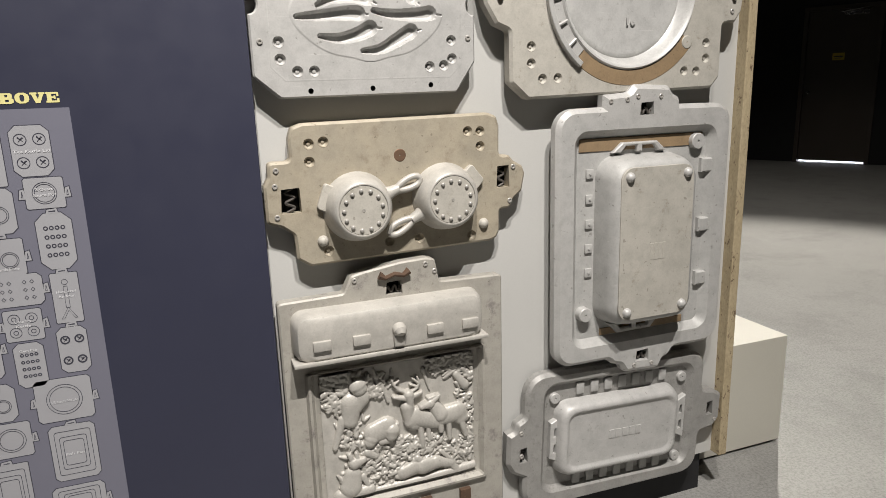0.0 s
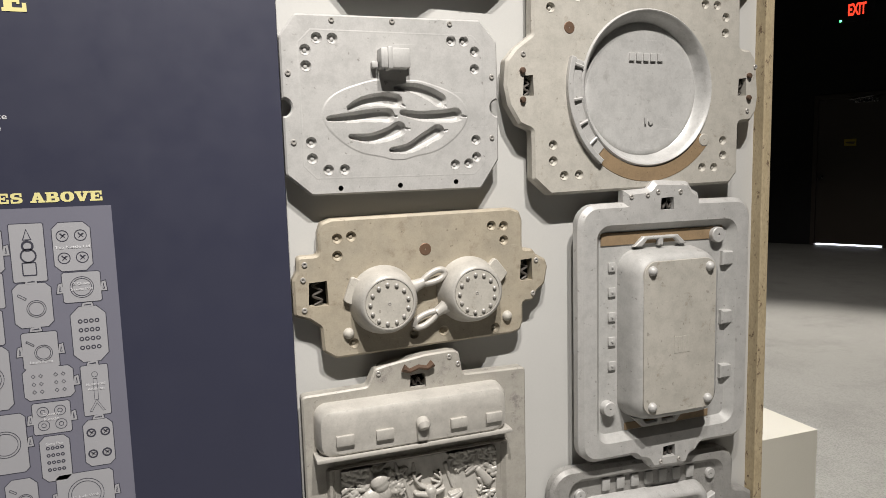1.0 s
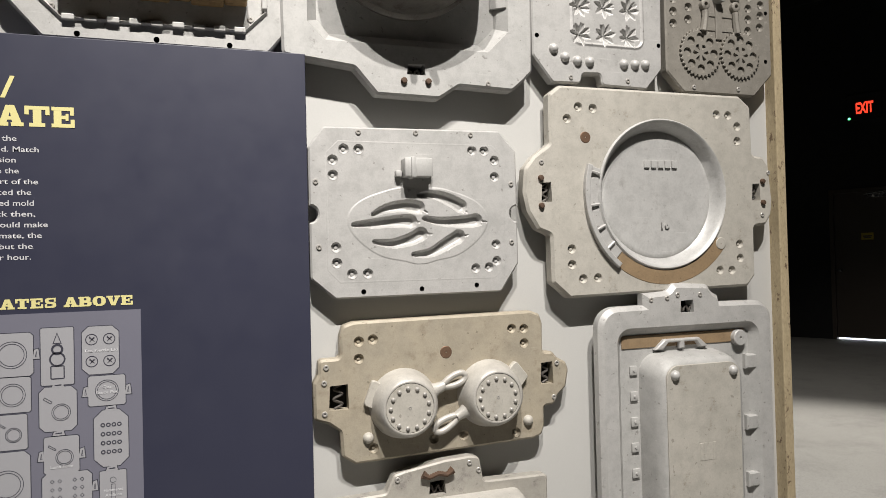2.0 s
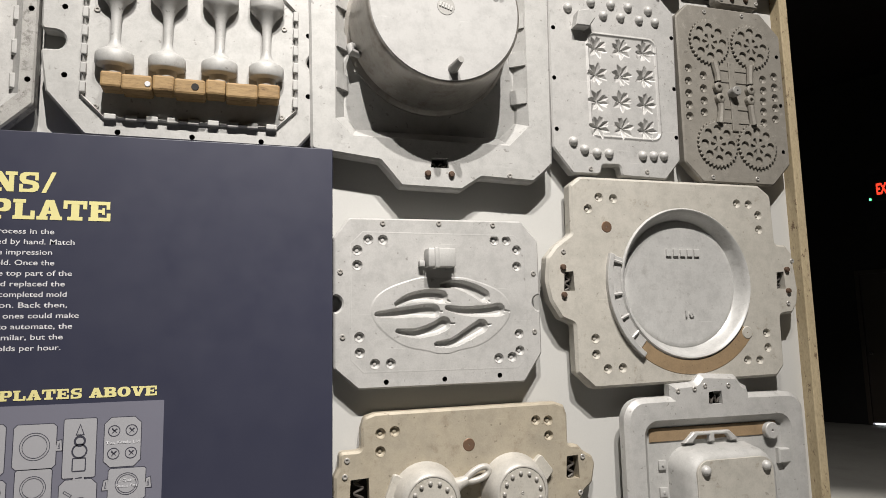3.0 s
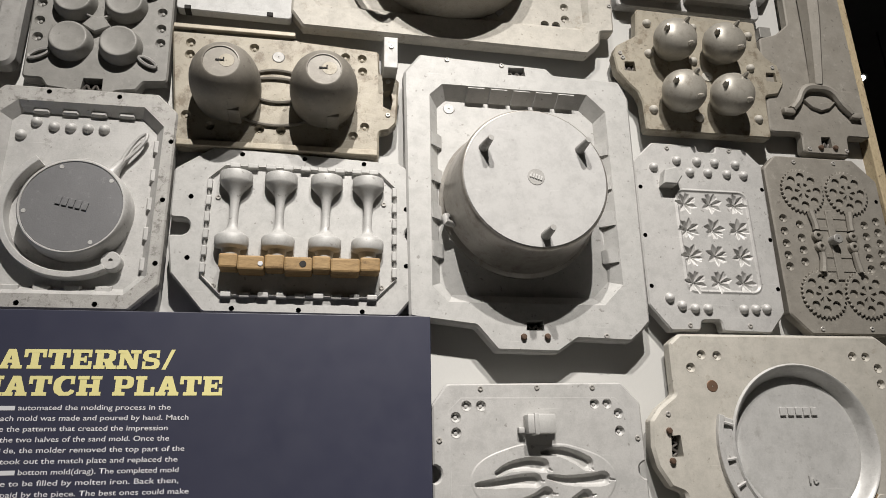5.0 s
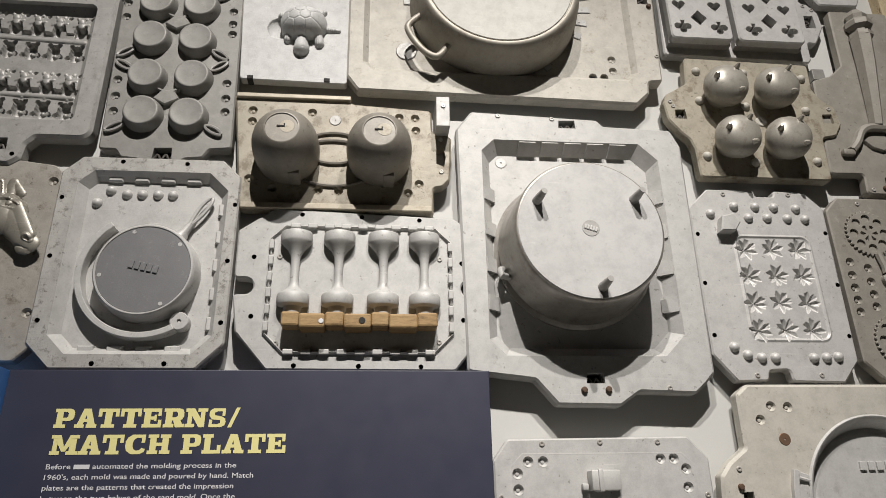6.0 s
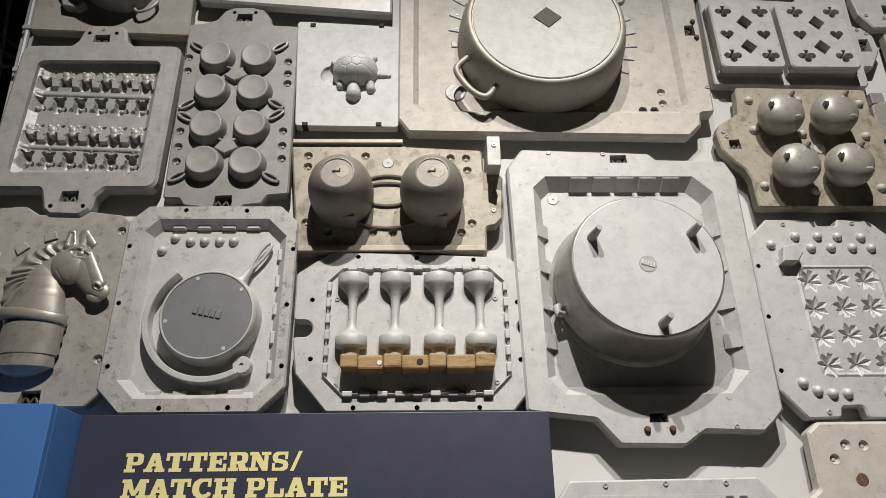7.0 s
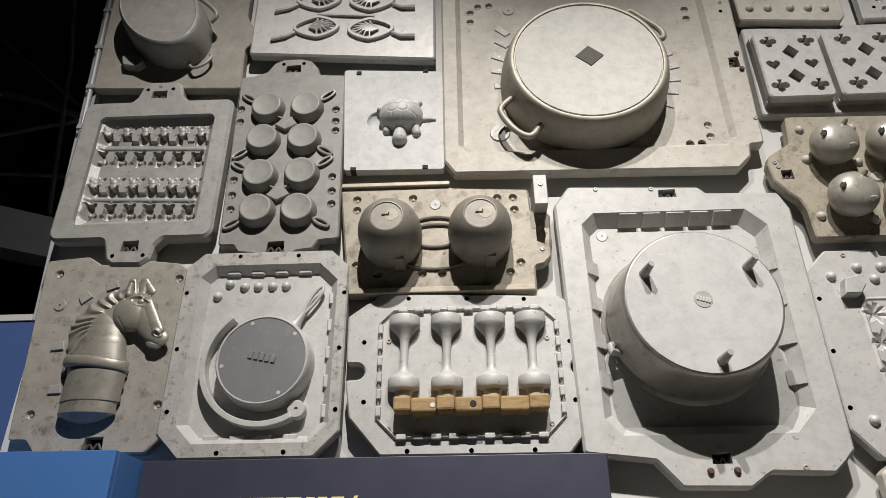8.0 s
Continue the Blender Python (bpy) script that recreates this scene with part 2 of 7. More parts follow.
def inset(pts, d):
    """The polygon moved inwards by d."""
    if area2(pts) < 0:
        pts = pts[::-1]
    out, n = [], len(pts)
    for i in range(n):
        p, q, r = Vector(pts[i - 1]), Vector(pts[i]), Vector(pts[(i + 1) % n])
        a, b = (q - p), (r - q)
        if a.length < 1e-7 or b.length < 1e-7:
            out.append(tuple(q))
            continue
        a.normalize(), b.normalize()
        na, nb = Vector((-a.y, a.x)), Vector((-b.y, b.x))
        k = na + nb
        k = k / max(0.35, k.dot(na)) if k.length > 1e-6 else na
        out.append((q.x + k.x * d, q.y + k.y * d))
    return out


def soften(pts, r, least=0.0):
    """The outline with its corners rounded to about radius r, as castings have them."""
    if area2(pts) < 0:
        pts = pts[::-1]
    out, n = [], len(pts)
    for i in range(n):
        p, q, w = Vector(pts[i - 1]), Vector(pts[i]), Vector(pts[(i + 1) % n])
        a, b = p - q, w - q
        la, lb = a.length, b.length
        if la < 1e-6 or lb < 1e-6:
            out.append(tuple(q))
            continue
        turn = math.pi - a.angle(b)
        if turn < radians(24):
            out.append(tuple(q))
            continue
        cut = min(r * math.tan(turn / 2), 0.42 * la, 0.42 * lb)
        if cut / math.tan(turn / 2) < least:
            out.append(tuple(q))
            continue
        s, e = q + a * (cut / la), q + b * (cut / lb)
        for k in range(5):
            t = k / 4
            m = s * (1 - t) ** 2 + q * 2 * t * (1 - t) + e * t * t
            out.append((m.x, m.y))
    return out


def curved(pts, n=5):
    """A smooth path through 3D points."""
    ps = [Vector(p) for p in pts]
    out = []
    for i in range(len(ps) - 1):
        p0, p1, p2, p3 = ps[max(i - 1, 0)], ps[i], ps[i + 1], ps[min(i + 2, len(ps) - 1)]
        for k in range(n):
            t = k / n
            out.append(0.5 * (2 * p1 + (p2 - p0) * t + (2 * p0 - 5 * p1 + 4 * p2 - p3) * t * t + (3 * p1 - p0 - 3 * p2 + p3) * t ** 3))
    return out + [ps[-1]]


def vloop(bm, pts, y):
    return [bm.verts.new((x, y, z)) for x, z in pts]


def strip(bm, a, b):
    n = len(a)
    for i in range(n):
        bm.faces.new((a[i], a[(i + 1) % n], b[(i + 1) % n], b[i]))


def cap(bm, loops):
    edges = []
    for lp in loops:
        for i in range(len(lp)):
            e = bm.edges.get((lp[i], lp[(i + 1) % len(lp)])) or bm.edges.new((lp[i], lp[(i + 1) % len(lp)]))
            edges.append(e)
    bmesh.ops.triangle_fill(bm, use_beauty=True, use_dissolve=False, edges=edges, normal=(0, -1, 0))


def slab(bm, outer, holes=(), y0=0.0, y1=0.03, bev=0.004, through_to=None):
    """A plate in the wall's plane: front at y0, back at y1, with a cut front edge and real holes."""
    if area2(outer) < 0:
        outer = outer[::-1]
    a, b, c = vloop(bm, inset(outer, bev), y0), vloop(bm, outer, y0 + bev), vloop(bm, outer, y1)
    strip(bm, a, b)
    strip(bm, b, c)
    front, back = [a], [c]
    for h in holes:
        if area2(h) < 0:
            h = h[::-1]
        f, k = vloop(bm, h, y0), vloop(bm, h, y1)
        strip(bm, f, k)
        front.append(f)
        back.append(k)
    cap(bm, front)
    cap(bm, back)


def loft(bm, steps, close=True, open_start=True):
    """Quads between loops of equal length, given as (points, y); the last one is capped."""
    rows = [vloop(bm, p, y) for p, y in steps]
    for a, b in zip(rows, rows[1:]):
        strip(bm, a, b)
    if close:
        bm.faces.new(rows[-1])
    if not open_start:
        bm.faces.new(rows[0])


def box(bm, x0, x1, y0, y1, z0, z1, bev=0.0):
    lo = len(bm.verts)
    g = bmesh.ops.create_cube(bm, size=1, matrix=Matrix.LocRotScale(((x0 + x1) / 2, (y0 + y1) / 2, (z0 + z1) / 2), None, (abs(x1 - x0), abs(y1 - y0), abs(z1 - z0))))
    if bev:
        es = list({e for v in g["verts"] for e in v.link_edges})
        bmesh.ops.bevel(bm, geom=es, offset=bev, segments=2, affect="EDGES", profile=0.5)


def tube(bm, pts, r, n=8, caps=True):
    """A round bar along 3D points; r one radius or one for each point."""
    rs = r if isinstance(r, (list, tuple)) else [r] * len(pts)
    pts = [Vector(p) for p in pts]
    rows, side = [], None
    for i, p in enumerate(pts):
        d = (pts[min(i + 1, len(pts) - 1)] - pts[max(i - 1, 0)]).normalized()
        if side is None:
            side = d.orthogonal().normalized()
        side = (side - d * side.dot(d)).normalized()
        up = d.cross(side)
        rows.append([bm.verts.new(p + (side * math.cos(2 * math.pi * k / n) + up * math.sin(2 * math.pi * k / n)) * rs[i]) for k in range(n)])
    for a, b in zip(rows, rows[1:]):
        strip(bm, a, b)
    if caps:
        bm.faces.new(rows[0]), bm.faces.new(rows[-1])


def lathe(bm, cx, cz, prof, n=40, sx=1.0, sz=1.0, close=True):
    """A turned body that stands out of the wall: prof is a list of (radius, y)."""
    loft(bm, [(ring(cx, cz, r * sx, r * sz, n), y) for r, y in prof], close)


def relief(bm, x0, x1, z0, z1, nx, nz, height, base):
    """A sheet over a rectangle, raised towards the room by height(x, z) (arrays of places) from the plane y = base."""
    xs, zs = np.linspace(x0, x1, nx), np.linspace(z0, z1, nz)
    gx, gz = np.meshgrid(xs, zs)
    h = height(gx, gz)
    vs = [[bm.verts.new((gx[j, i], base - h[j, i], gz[j, i])) for i in range(nx)] for j in range(nz)]
    for j in range(nz - 1):
        for i in range(nx - 1):
            bm.faces.new((vs[j][i], vs[j][i + 1], vs[j + 1][i + 1], vs[j + 1][i]))


def capsule(gx, gz, ax, az, bx, bz, ra, rb, k=1.0):
    """The height of a rounded limb from a to b that tapers from radius ra to rb; k flattens it; none outside it."""
    dx, dz = bx - ax, bz - az
    t = np.clip(((gx - ax) * dx + (gz - az) * dz) / max(1e-9, dx * dx + dz * dz), 0, 1)
    r = ra + (rb - ra) * t
    d2 = (gx - ax - dx * t) ** 2 + (gz - az - dz * t) ** 2
    return k * np.sqrt(np.maximum(0, r * r - d2))


# ---- setting ----
def setting(name, bm, material, label, category, parent=None):
    ob = part(name, bm, material, parent, label, 0)
    return tagged(ob, label, category, kind="structure")


bm = bmesh.new()
box(bm, -9, 16, -9, 16, FLOOR - 0.1, FLOOR)
setting("floor", bm, CONCRETE, "grey polished concrete floor with soft pools of light", "floor")
bm = bmesh.new()
box(bm, -9, 16, -9, 16, 5.2, 5.3)
setting("ceiling", bm, BLACKWALL, "black painted high gallery ceiling", "ceiling")
for nm, b in (("wall_south", (-9, 16, -9.1, -9)), ("wall_west", (-9.1, -9, -9, 16)), ("wall_east", (16, 16.1, -9, 16)), ("wall_north", (-9, 16, 16, 16.1))):
    bm = bmesh.new()
    box(bm, *b, FLOOR, 5.2)
    setting(nm, bm, BLACKWALL, "black painted gallery wall in deep shade", "wall")
bm = bmesh.new()
box(bm, -1.59, 1.245, WALL_Y, WALL_Y + 0.12, 0.02, 3.75, 0.0)
setting("display_wall", bm, WALL, "off-white painted display wall behind the pattern plates", "wall")
bm = bmesh.new()
box(bm, 1.245, 1.275, 0.02, WALL_Y + 0.12, 0.02, 3.75, 0.003)
setting("wall_edge_trim", bm, PLY, "speckled tan plywood edge of the display wall", "trim")
bm = bmesh.new()
box(bm, -1.55, 1.22, WALL_Y + 0.02, WALL_Y + 0.11, FLOOR, 0.02)
setting("plinth_base", bm, BLACKWALL, "black recessed base under the display wall", "wall base")

# navy panel and blue panel
PAN_Y = -0.022
panel = thing("text_panel", (-0.65, 0, FLOOR), "matte navy text panel with yellow heading standing against plates", "text panel")
bm = bmesh.new()
box(bm, -1.184, -0.112, PAN_Y, WALL_Y - 0.004, FLOOR, 1.741, 0.0015)
part("board", bm, NAVY, panel, "matte navy printed board", 0)
blue = thing("blue_panel", (-2.0, -0.1, FLOOR), "bright blue panel box standing beside the navy text panel", "panel")
bm = bmesh.new()
box(bm, -2.6, -1.188, -0.15, -0.132, FLOOR, 1.741, 0.0015)
part("front_board", bm, BLUE, blue, "bright blue painted board", 0)
bm = bmesh.new()
box(bm, -1.206, -1.188, -0.1315, WALL_Y - 0.004, FLOOR, 1.741, 0.0015)
part("side_board", bm, BLUE, blue, "blue painted end board", 0)
bm = bmesh.new()
box(bm, -2.6, -1.2065, -0.1315, WALL_Y - 0.004, 1.723, 1.741, 0.0015)
part("top_board", bm, BLUE, blue, "blue painted top board", 0)

# ---- shared small pieces ----
CUP_MESHES = {}


def cup_mesh(material):
    """A round dimple with a small screw head at its bottom, in the metal of its plate."""
    if material.name not in CUP_MESHES:
        bm = bmesh.new()
        loft(bm, [(ring(0, 0, r, n=16), y) for r, y in ((0.0124, -0.0005), (0.0116, 0.0015), (0.0102, 0.0052), (0.0078, 0.008), (0.0048, 0.0092), (0.0042, 0.0068), (0.002, 0.0062))])
        CUP_MESHES[material.name] = shared("guide_cup", bm, material, 60)
    return CUP_MESHES[material.name]


bm = bmesh.new()
loft(bm, [(ring(0, 0, 0.0135 * math.cos(a), n=14), 0.001 - 0.014 * math.sin(a)) for a in (0, 0.35, 0.7, 1.05, 1.35)])
DOME = shared("dome_stud", bm, ALU)
bm = bmesh.new()
loft(bm, [(ring(0, 0, 0.0135 * math.cos(a), n=14), 0.001 - 0.014 * math.sin(a)) for a in (0, 0.35, 0.7, 1.05, 1.35)])
DOME_TAN = shared("tan_dome_stud", bm, TAN_PALE)
bm = bmesh.new()
loft(bm, [(ring(0, 0, r, n=12), y) for r, y in ((0.0065, 0.0), (0.0065, -0.002), (0.0055, -0.003), (0.003, -0.003), (0.0025, -0.001))])
SCREWS = shared("screw", bm, SCREW)
bm = bmesh.new()
loft(bm, [(ring(0, 0, r, n=10), y) for r, y in ((0.0078, 0.0), (0.0078, -0.005), (0.006, -0.0078), (0.003, -0.0082))])
BOLT = shared("bolt", bm, RUST)
bm = bmesh.new()
loft(bm, [(ring(0, 0, r, n=10), y) for r, y in ((0.006, -0.0004), (0.0055, 0.012))])
DARKHOLE = shared("drilled_hole", bm, HOLE)
bm = bmesh.new()
box(bm, -0.011, 0.011, -0.006, 0.0, -0.012, 0.012, 0.0015)
loft(bm, [(ring(0, 0, 0.0035, n=8), -0.006), (ring(0, 0, 0.003, n=8), -0.0085)])
TAB = shared("tab", bm, ALU_BRIGHT)

bm = bmesh.new()
box(bm, -0.0125, 0.0125, -0.008, 0.0, -0.018, 0.018, 0.0015)
loft(bm, [(ring(0, 0.006, 0.0045, n=10), -0.008), (ring(0, 0.006, 0.0035, n=10), -0.0055)])
TAB_TALL = shared("tall_tab", bm, ALU_BRIGHT)


def latch(root, cx, cz, w, h, y0, upright=False, bolts=()):
    """What shows in a plate's latch window: a box coloured black for its shade, with a bent iron spring and its bolts.
    """
    bm = bmesh.new()
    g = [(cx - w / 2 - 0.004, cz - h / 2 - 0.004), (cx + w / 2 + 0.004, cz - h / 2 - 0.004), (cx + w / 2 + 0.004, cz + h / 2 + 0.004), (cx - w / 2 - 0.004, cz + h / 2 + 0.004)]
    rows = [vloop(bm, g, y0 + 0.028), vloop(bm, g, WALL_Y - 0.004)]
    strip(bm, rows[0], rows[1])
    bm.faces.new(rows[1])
    box_part = part("latch_box", bm, HOLE, root, "latch pocket coloured black for its shade", 0)
    bm = bmesh.new()
    n = 14
    pts = []
    for i in range(n + 1):
        s = i / n - 0.5
        wav = 0.22 * math.sin(s * 4.6 * math.pi)
        pts.append((cx + wav * w, y0 + 0.014, cz + s * h * 0.95) if upright else (cx + s * w * 0.95, y0 + 0.014, cz - h * 0.15 + wav * h))
    tube(bm, curved(pts, 2), 0.0034, 6)
    part("latch_spring", bm, IRON, box_part, "bent blackened iron spring")
    for bx, bz in bolts:
        placed("bolt", BOLT, pose(bx, y0, bz), root, "rusty bolt")


def rect(cx, cz, w, h):
    return [(cx - w / 2, cz - h / 2), (cx + w / 2, cz - h / 2), (cx + w / 2 - 0.002, cz + h / 2), (cx - w / 2 + 0.003, cz + h / 2 - 0.002)]


def plate(name, label, outer, material, holes=(), y0=0.0, y1=0.032, bev=0.004, cups=(), domes=(), screws=(), drilled=(), latches=(), tan=False, group=""):
    """A pattern plate with its holes, studs, screws and latches, on two standoffs from the wall."""
    xs, zs = [p[0] for p in outer], [p[1] for p in outer]
    root = thing(name, ((min(xs) + max(xs)) / 2, y0, min(zs)), label, "pattern plate", group or "pattern plates on the wall")
    outer = soften(outer, max(0.012, bev * 1.6), bev * 1.5)
    hs = [list(h) for h in holes]
    hs += [ring(x, z, 0.0122, n=16) for x, z in cups]
    hs += [ring(x, z, 0.006, n=10) for x, z in drilled]
    hs += [rect(cx, cz, w, h) for cx, cz, w, h, *_ in latches]
    bm = bmesh.new()
    slab(bm, outer, hs, y0, y1, bev)
    part("plate", bm, material, root)
    for x, z in cups:
        placed("guide_cup", cup_mesh(material), pose(x, y0, z), root)
    for x, z in domes:
        placed("dome_stud", DOME_TAN if tan else DOME, pose(x, y0, z), root)
    for x, z in screws:
        placed("screw", SCREWS, pose(x, y0, z, 0, random.uniform(0, 90), 0), root)
    for x, z in drilled:
        placed("drilled_hole", DARKHOLE, pose(x, y0, z), root)
    for cx, cz, w, h, *more in latches:
        latch(root, cx, cz, w, h, y0, h > w, more[0] if more else ())
    mx = (min(xs) + max(xs)) / 2
    for sx, sz in ((mx - 0.1, min(zs) * 0.35 + max(zs) * 0.65), (mx + 0.1, min(zs) * 0.35 + max(zs) * 0.65)):
        bm = bmesh.new()
        box(bm, sx - 0.02, sx + 0.02, y1 - 0.002, WALL_Y + 0.022, sz - 0.02, sz + 0.02, 0.002)
        part("standoff", bm, ALU_DARK, root, "grey metal mounting block", 0)
    return root


def disc(root, name, cx, cz, r, y0, h, material, label="", bev=0.002, n=28, hole=0.0):
    bm = bmesh.new()
    st = [(r, y0 + 0.002), (r, y0 - h + bev), (r - bev, y0 - h)]
    if hole:
        st += [(hole, y0 - h), (hole * 0.9, y0 - h + 0.004)]
    lathe(bm, cx, cz, st, n)
    return part(name, bm, material, root, label)


def bars(root, cx, cz, wide, high, y, material, parent_name="maker_mark", n=5, tilt=0.0):
    """A maker's mark as plain raised bars of its size."""
    bm = bmesh.new()
    w = wide / (n + (n - 1) * 0.35)
    for i in range(n):
        x = cx - wide / 2 + w * (0.5 + 1.35 * i)
        box(bm, x - w / 2, x + w / 2, y - 0.0025, y + 0.002, cz - high / 2, cz + high / 2, 0.0008)
    if tilt:
        bmesh.ops.rotate(bm, verts=bm.verts[:], cent=(cx, y, cz), matrix=Matrix.Rotation(radians(tilt), 3, "Y"))
    return part(parent_name, bm, material, root, "raised plain maker mark", 0)


def tray(root, name, front, floor_pts, y0, depth, material, label="", cups=()):
    """The sloped walls and the floor of a recess in a plate, with dimples in the floor."""
    bm = bmesh.new()
    a, b = vloop(bm, front, y0), vloop(bm, floor_pts, y0 + depth)
    strip(bm, a, b)
    cap(bm, [b] + [vloop(bm, ring(x, z, 0.0122, n=16), y0 + depth) for x, z in cups])
    ob = part(name, bm, material, root, label, 20)
    for x, z in cups:
        placed("guide_cup", cup_mesh(material), pose(x, y0 + depth, z), ob)
    return ob


def lettering(name, text, x, z, high, material, parent, y, wide=None, right=False, bold=0.0, thick=0.0006, label="", shear=0.0):
    """Words in the built-in font: capitals of the given height on the baseline z, from x on (or ending at x)."""
    cu = bpy.data.curves.new(name, "FONT")
    cu.body, cu.size, cu.offset, cu.extrude, cu.resolution_u, cu.shear = text, 1.0, bold, 0.0, 3, shear
    ob = bpy.data.objects.new(name, cu)
    scene.collection.objects.link(ob)
    bpy.context.view_layer.update()
    me = bpy.data.meshes.new_from_object(ob.evaluated_get(bpy.context.evaluated_depsgraph_get()))
    bpy.data.objects.remove(ob)
    co = np.array([v.co[:] for v in me.vertices])
    lo, hi = co[:, 0].min(), co[:, 0].max()
    s = high / (0.73 + 2 * bold)
    z += bold * s
    sx = wide / (hi - lo) if wide else s
    x0 = x - (hi - lo) * sx if right else x
    for v in me.vertices:
        v.co = (x0 + (v.co.x - lo) * sx, y - thick, z + v.co.y * s)
    me.materials.clear()
    me.materials.append(material)
    out = new(name, me)
    out.parent = parent
    out.matrix_parent_inverse = base_of(parent).inverted()
    return tagged(out, label), x0, x0 + (hi - lo) * sx


# ---- plates, from the floor upwards ----
# chili pepper plate
def arc_notch(cx, cz, r, a0, a1, n=8):
    return [(cx + r * math.cos(radians(a0 + (a1 - a0) * i / n)), cz + r * math.sin(radians(a0 + (a1 - a0) * i / n))) for i in range(n + 1)]


pep_out = [(-0.05, 1.19), (0.363, 1.192), (0.411, 1.262)] + arc_notch(0.411, 1.386, 0.02, 270, 90) + [(0.411, 1.542), (0.366, 1.592), (-0.07, 1.588), (-0.105, 1.54)] + arc_notch(-0.105, 1.386, 0.02, 90, -90) + [(-0.105, 1.238)]
pep = plate("pepper_plate", "pale aluminium pattern plate with six sunken chili pepper moulds", pep_out, ALU, [[(-0.026, 1.267), (0.337, 1.267), (0.337, 1.45), (-0.026, 1.45)]], 0.012, 0.04,
            cups=[(-0.05, 1.511), (-0.05, 1.476), (-0.024, 1.537), (0.011, 1.537), (0.293, 1.541), (0.325, 1.541), (0.352, 1.518), (0.351, 1.477), (-0.046, 1.309), (-0.045, 1.273), (-0.01, 1.247), (0.027, 1.247), (0.351, 1.31), (0.352, 1.269), (0.296, 1.252), (0.331, 1.254)],
            screws=[(0.011, 1.577), (0.15, 1.58), (0.29, 1.58), (-0.09, 1.46), (0.395, 1.46), (-0.085, 1.31), (0.393, 1.315)], drilled=[(0.016, 1.205), (0.157, 1.207), (0.297, 1.211)])
CHILI = [((0.155, 1.430), (0.196, 1.431), (0.237, 1.417), (0.260, 1.404), (0.275, 1.389)), ((0.043, 1.385), (0.076, 1.399), (0.122, 1.405), (0.152, 1.401), (0.174, 1.389)), ((-0.004, 1.361), (0.048, 1.364), (0.105, 1.369), (0.132, 1.368), (0.154, 1.366)),
         ((0.167, 1.375), (0.213, 1.367), (0.272, 1.367), (0.299, 1.370), (0.327, 1.365)), ((0.045, 1.321), (0.089, 1.316), (0.133, 1.326), (0.158, 1.338), (0.184, 1.337)), ((0.139, 1.289), (0.181, 1.293), (0.219, 1.312), (0.253, 1.331), (0.277, 1.334))]


def chili_height(gx, gz):
    ang = np.arctan2(gz - 1.358, gx - 0.156)
    e = ((gx - 0.156) / 0.174) ** 2 + ((gz - 1.360) / 0.091) ** 2
    h = 0.0012 * np.clip((1 + 0.07 * np.sin(ang * 3) + 0.04 * np.sin(ang * 7) - e) / 0.05, 0, 1)
    for row in CHILI:
        line = curved([(x, 0, z) for x, z in row[:4]], 5)
        d = np.zeros_like(gx)
        for i in range(len(line) - 1):
            ra, rb = (0.0165 - 0.0105 * (1 - j / (len(line) - 1)) ** 1.8 for j in (i, i + 1))
            d = np.maximum(d, capsule(gx, gz, line[i].x, line[i].z, line[i + 1].x, line[i + 1].z, ra, rb) / max(ra, rb))
        bowl = 0.0135 * np.minimum(1, d * 1.15) ** 1.25
        (cx, cz), (sx, sz) = row[3], row[4]
        stem = capsule(gx, gz, cx, cz, sx, sz, 0.0055, 0.0022)
        bowl = np.maximum(bowl, 1.3 * stem)
        crown = capsule(gx, gz, cx + (sx - cx) * 0.45, cz + (sz - cz) * 0.45 - 0.008, cx + (sx - cx) * 0.45, cz + (sz - cz) * 0.45 + 0.008, 0.0025, 0.0025)
        bowl = np.maximum(bowl, 1.6 * crown)
        h = np.where(bowl > 0, np.minimum(h, 0.0011 - bowl), h)
    return h


bm = bmesh.new()
relief(bm, -0.026, 0.337, 1.267, 1.45, 290, 146, chili_height, 0.012)
part("pepper_relief", bm, ALU, pep, "six glossy sunken chili pepper shapes", 50)
bm = bmesh.new()
box(bm, 0.112, 0.18, -0.026, 0.013, 1.471, 1.515, 0.003)
box(bm, 0.127, 0.139, -0.030, 0.013, 1.468, 1.517, 0.003)
box(bm, 0.096, 0.11, -0.004, 0.013, 1.473, 1.487, 0.002)
box(bm, 0.178, 0.187, -0.003, 0.013, 1.477, 1.490, 0.002)
part("core_block", bm, ALU_BRIGHT, pep, "stepped aluminium block", 30)
bm = bmesh.new()
scribe = chamf(-0.068, 0.377, 1.225, 1.557, 0.03)
a, b, c = vloop(bm, scribe, 0.0122), vloop(bm, inset(scribe, 0.003), 0.0115), vloop(bm, inset(scribe, 0.006), 0.0122)
strip(bm, a, b), strip(bm, b, c)
part("scribed_edge", bm, ALU, pep, "fine raised border line", 80)

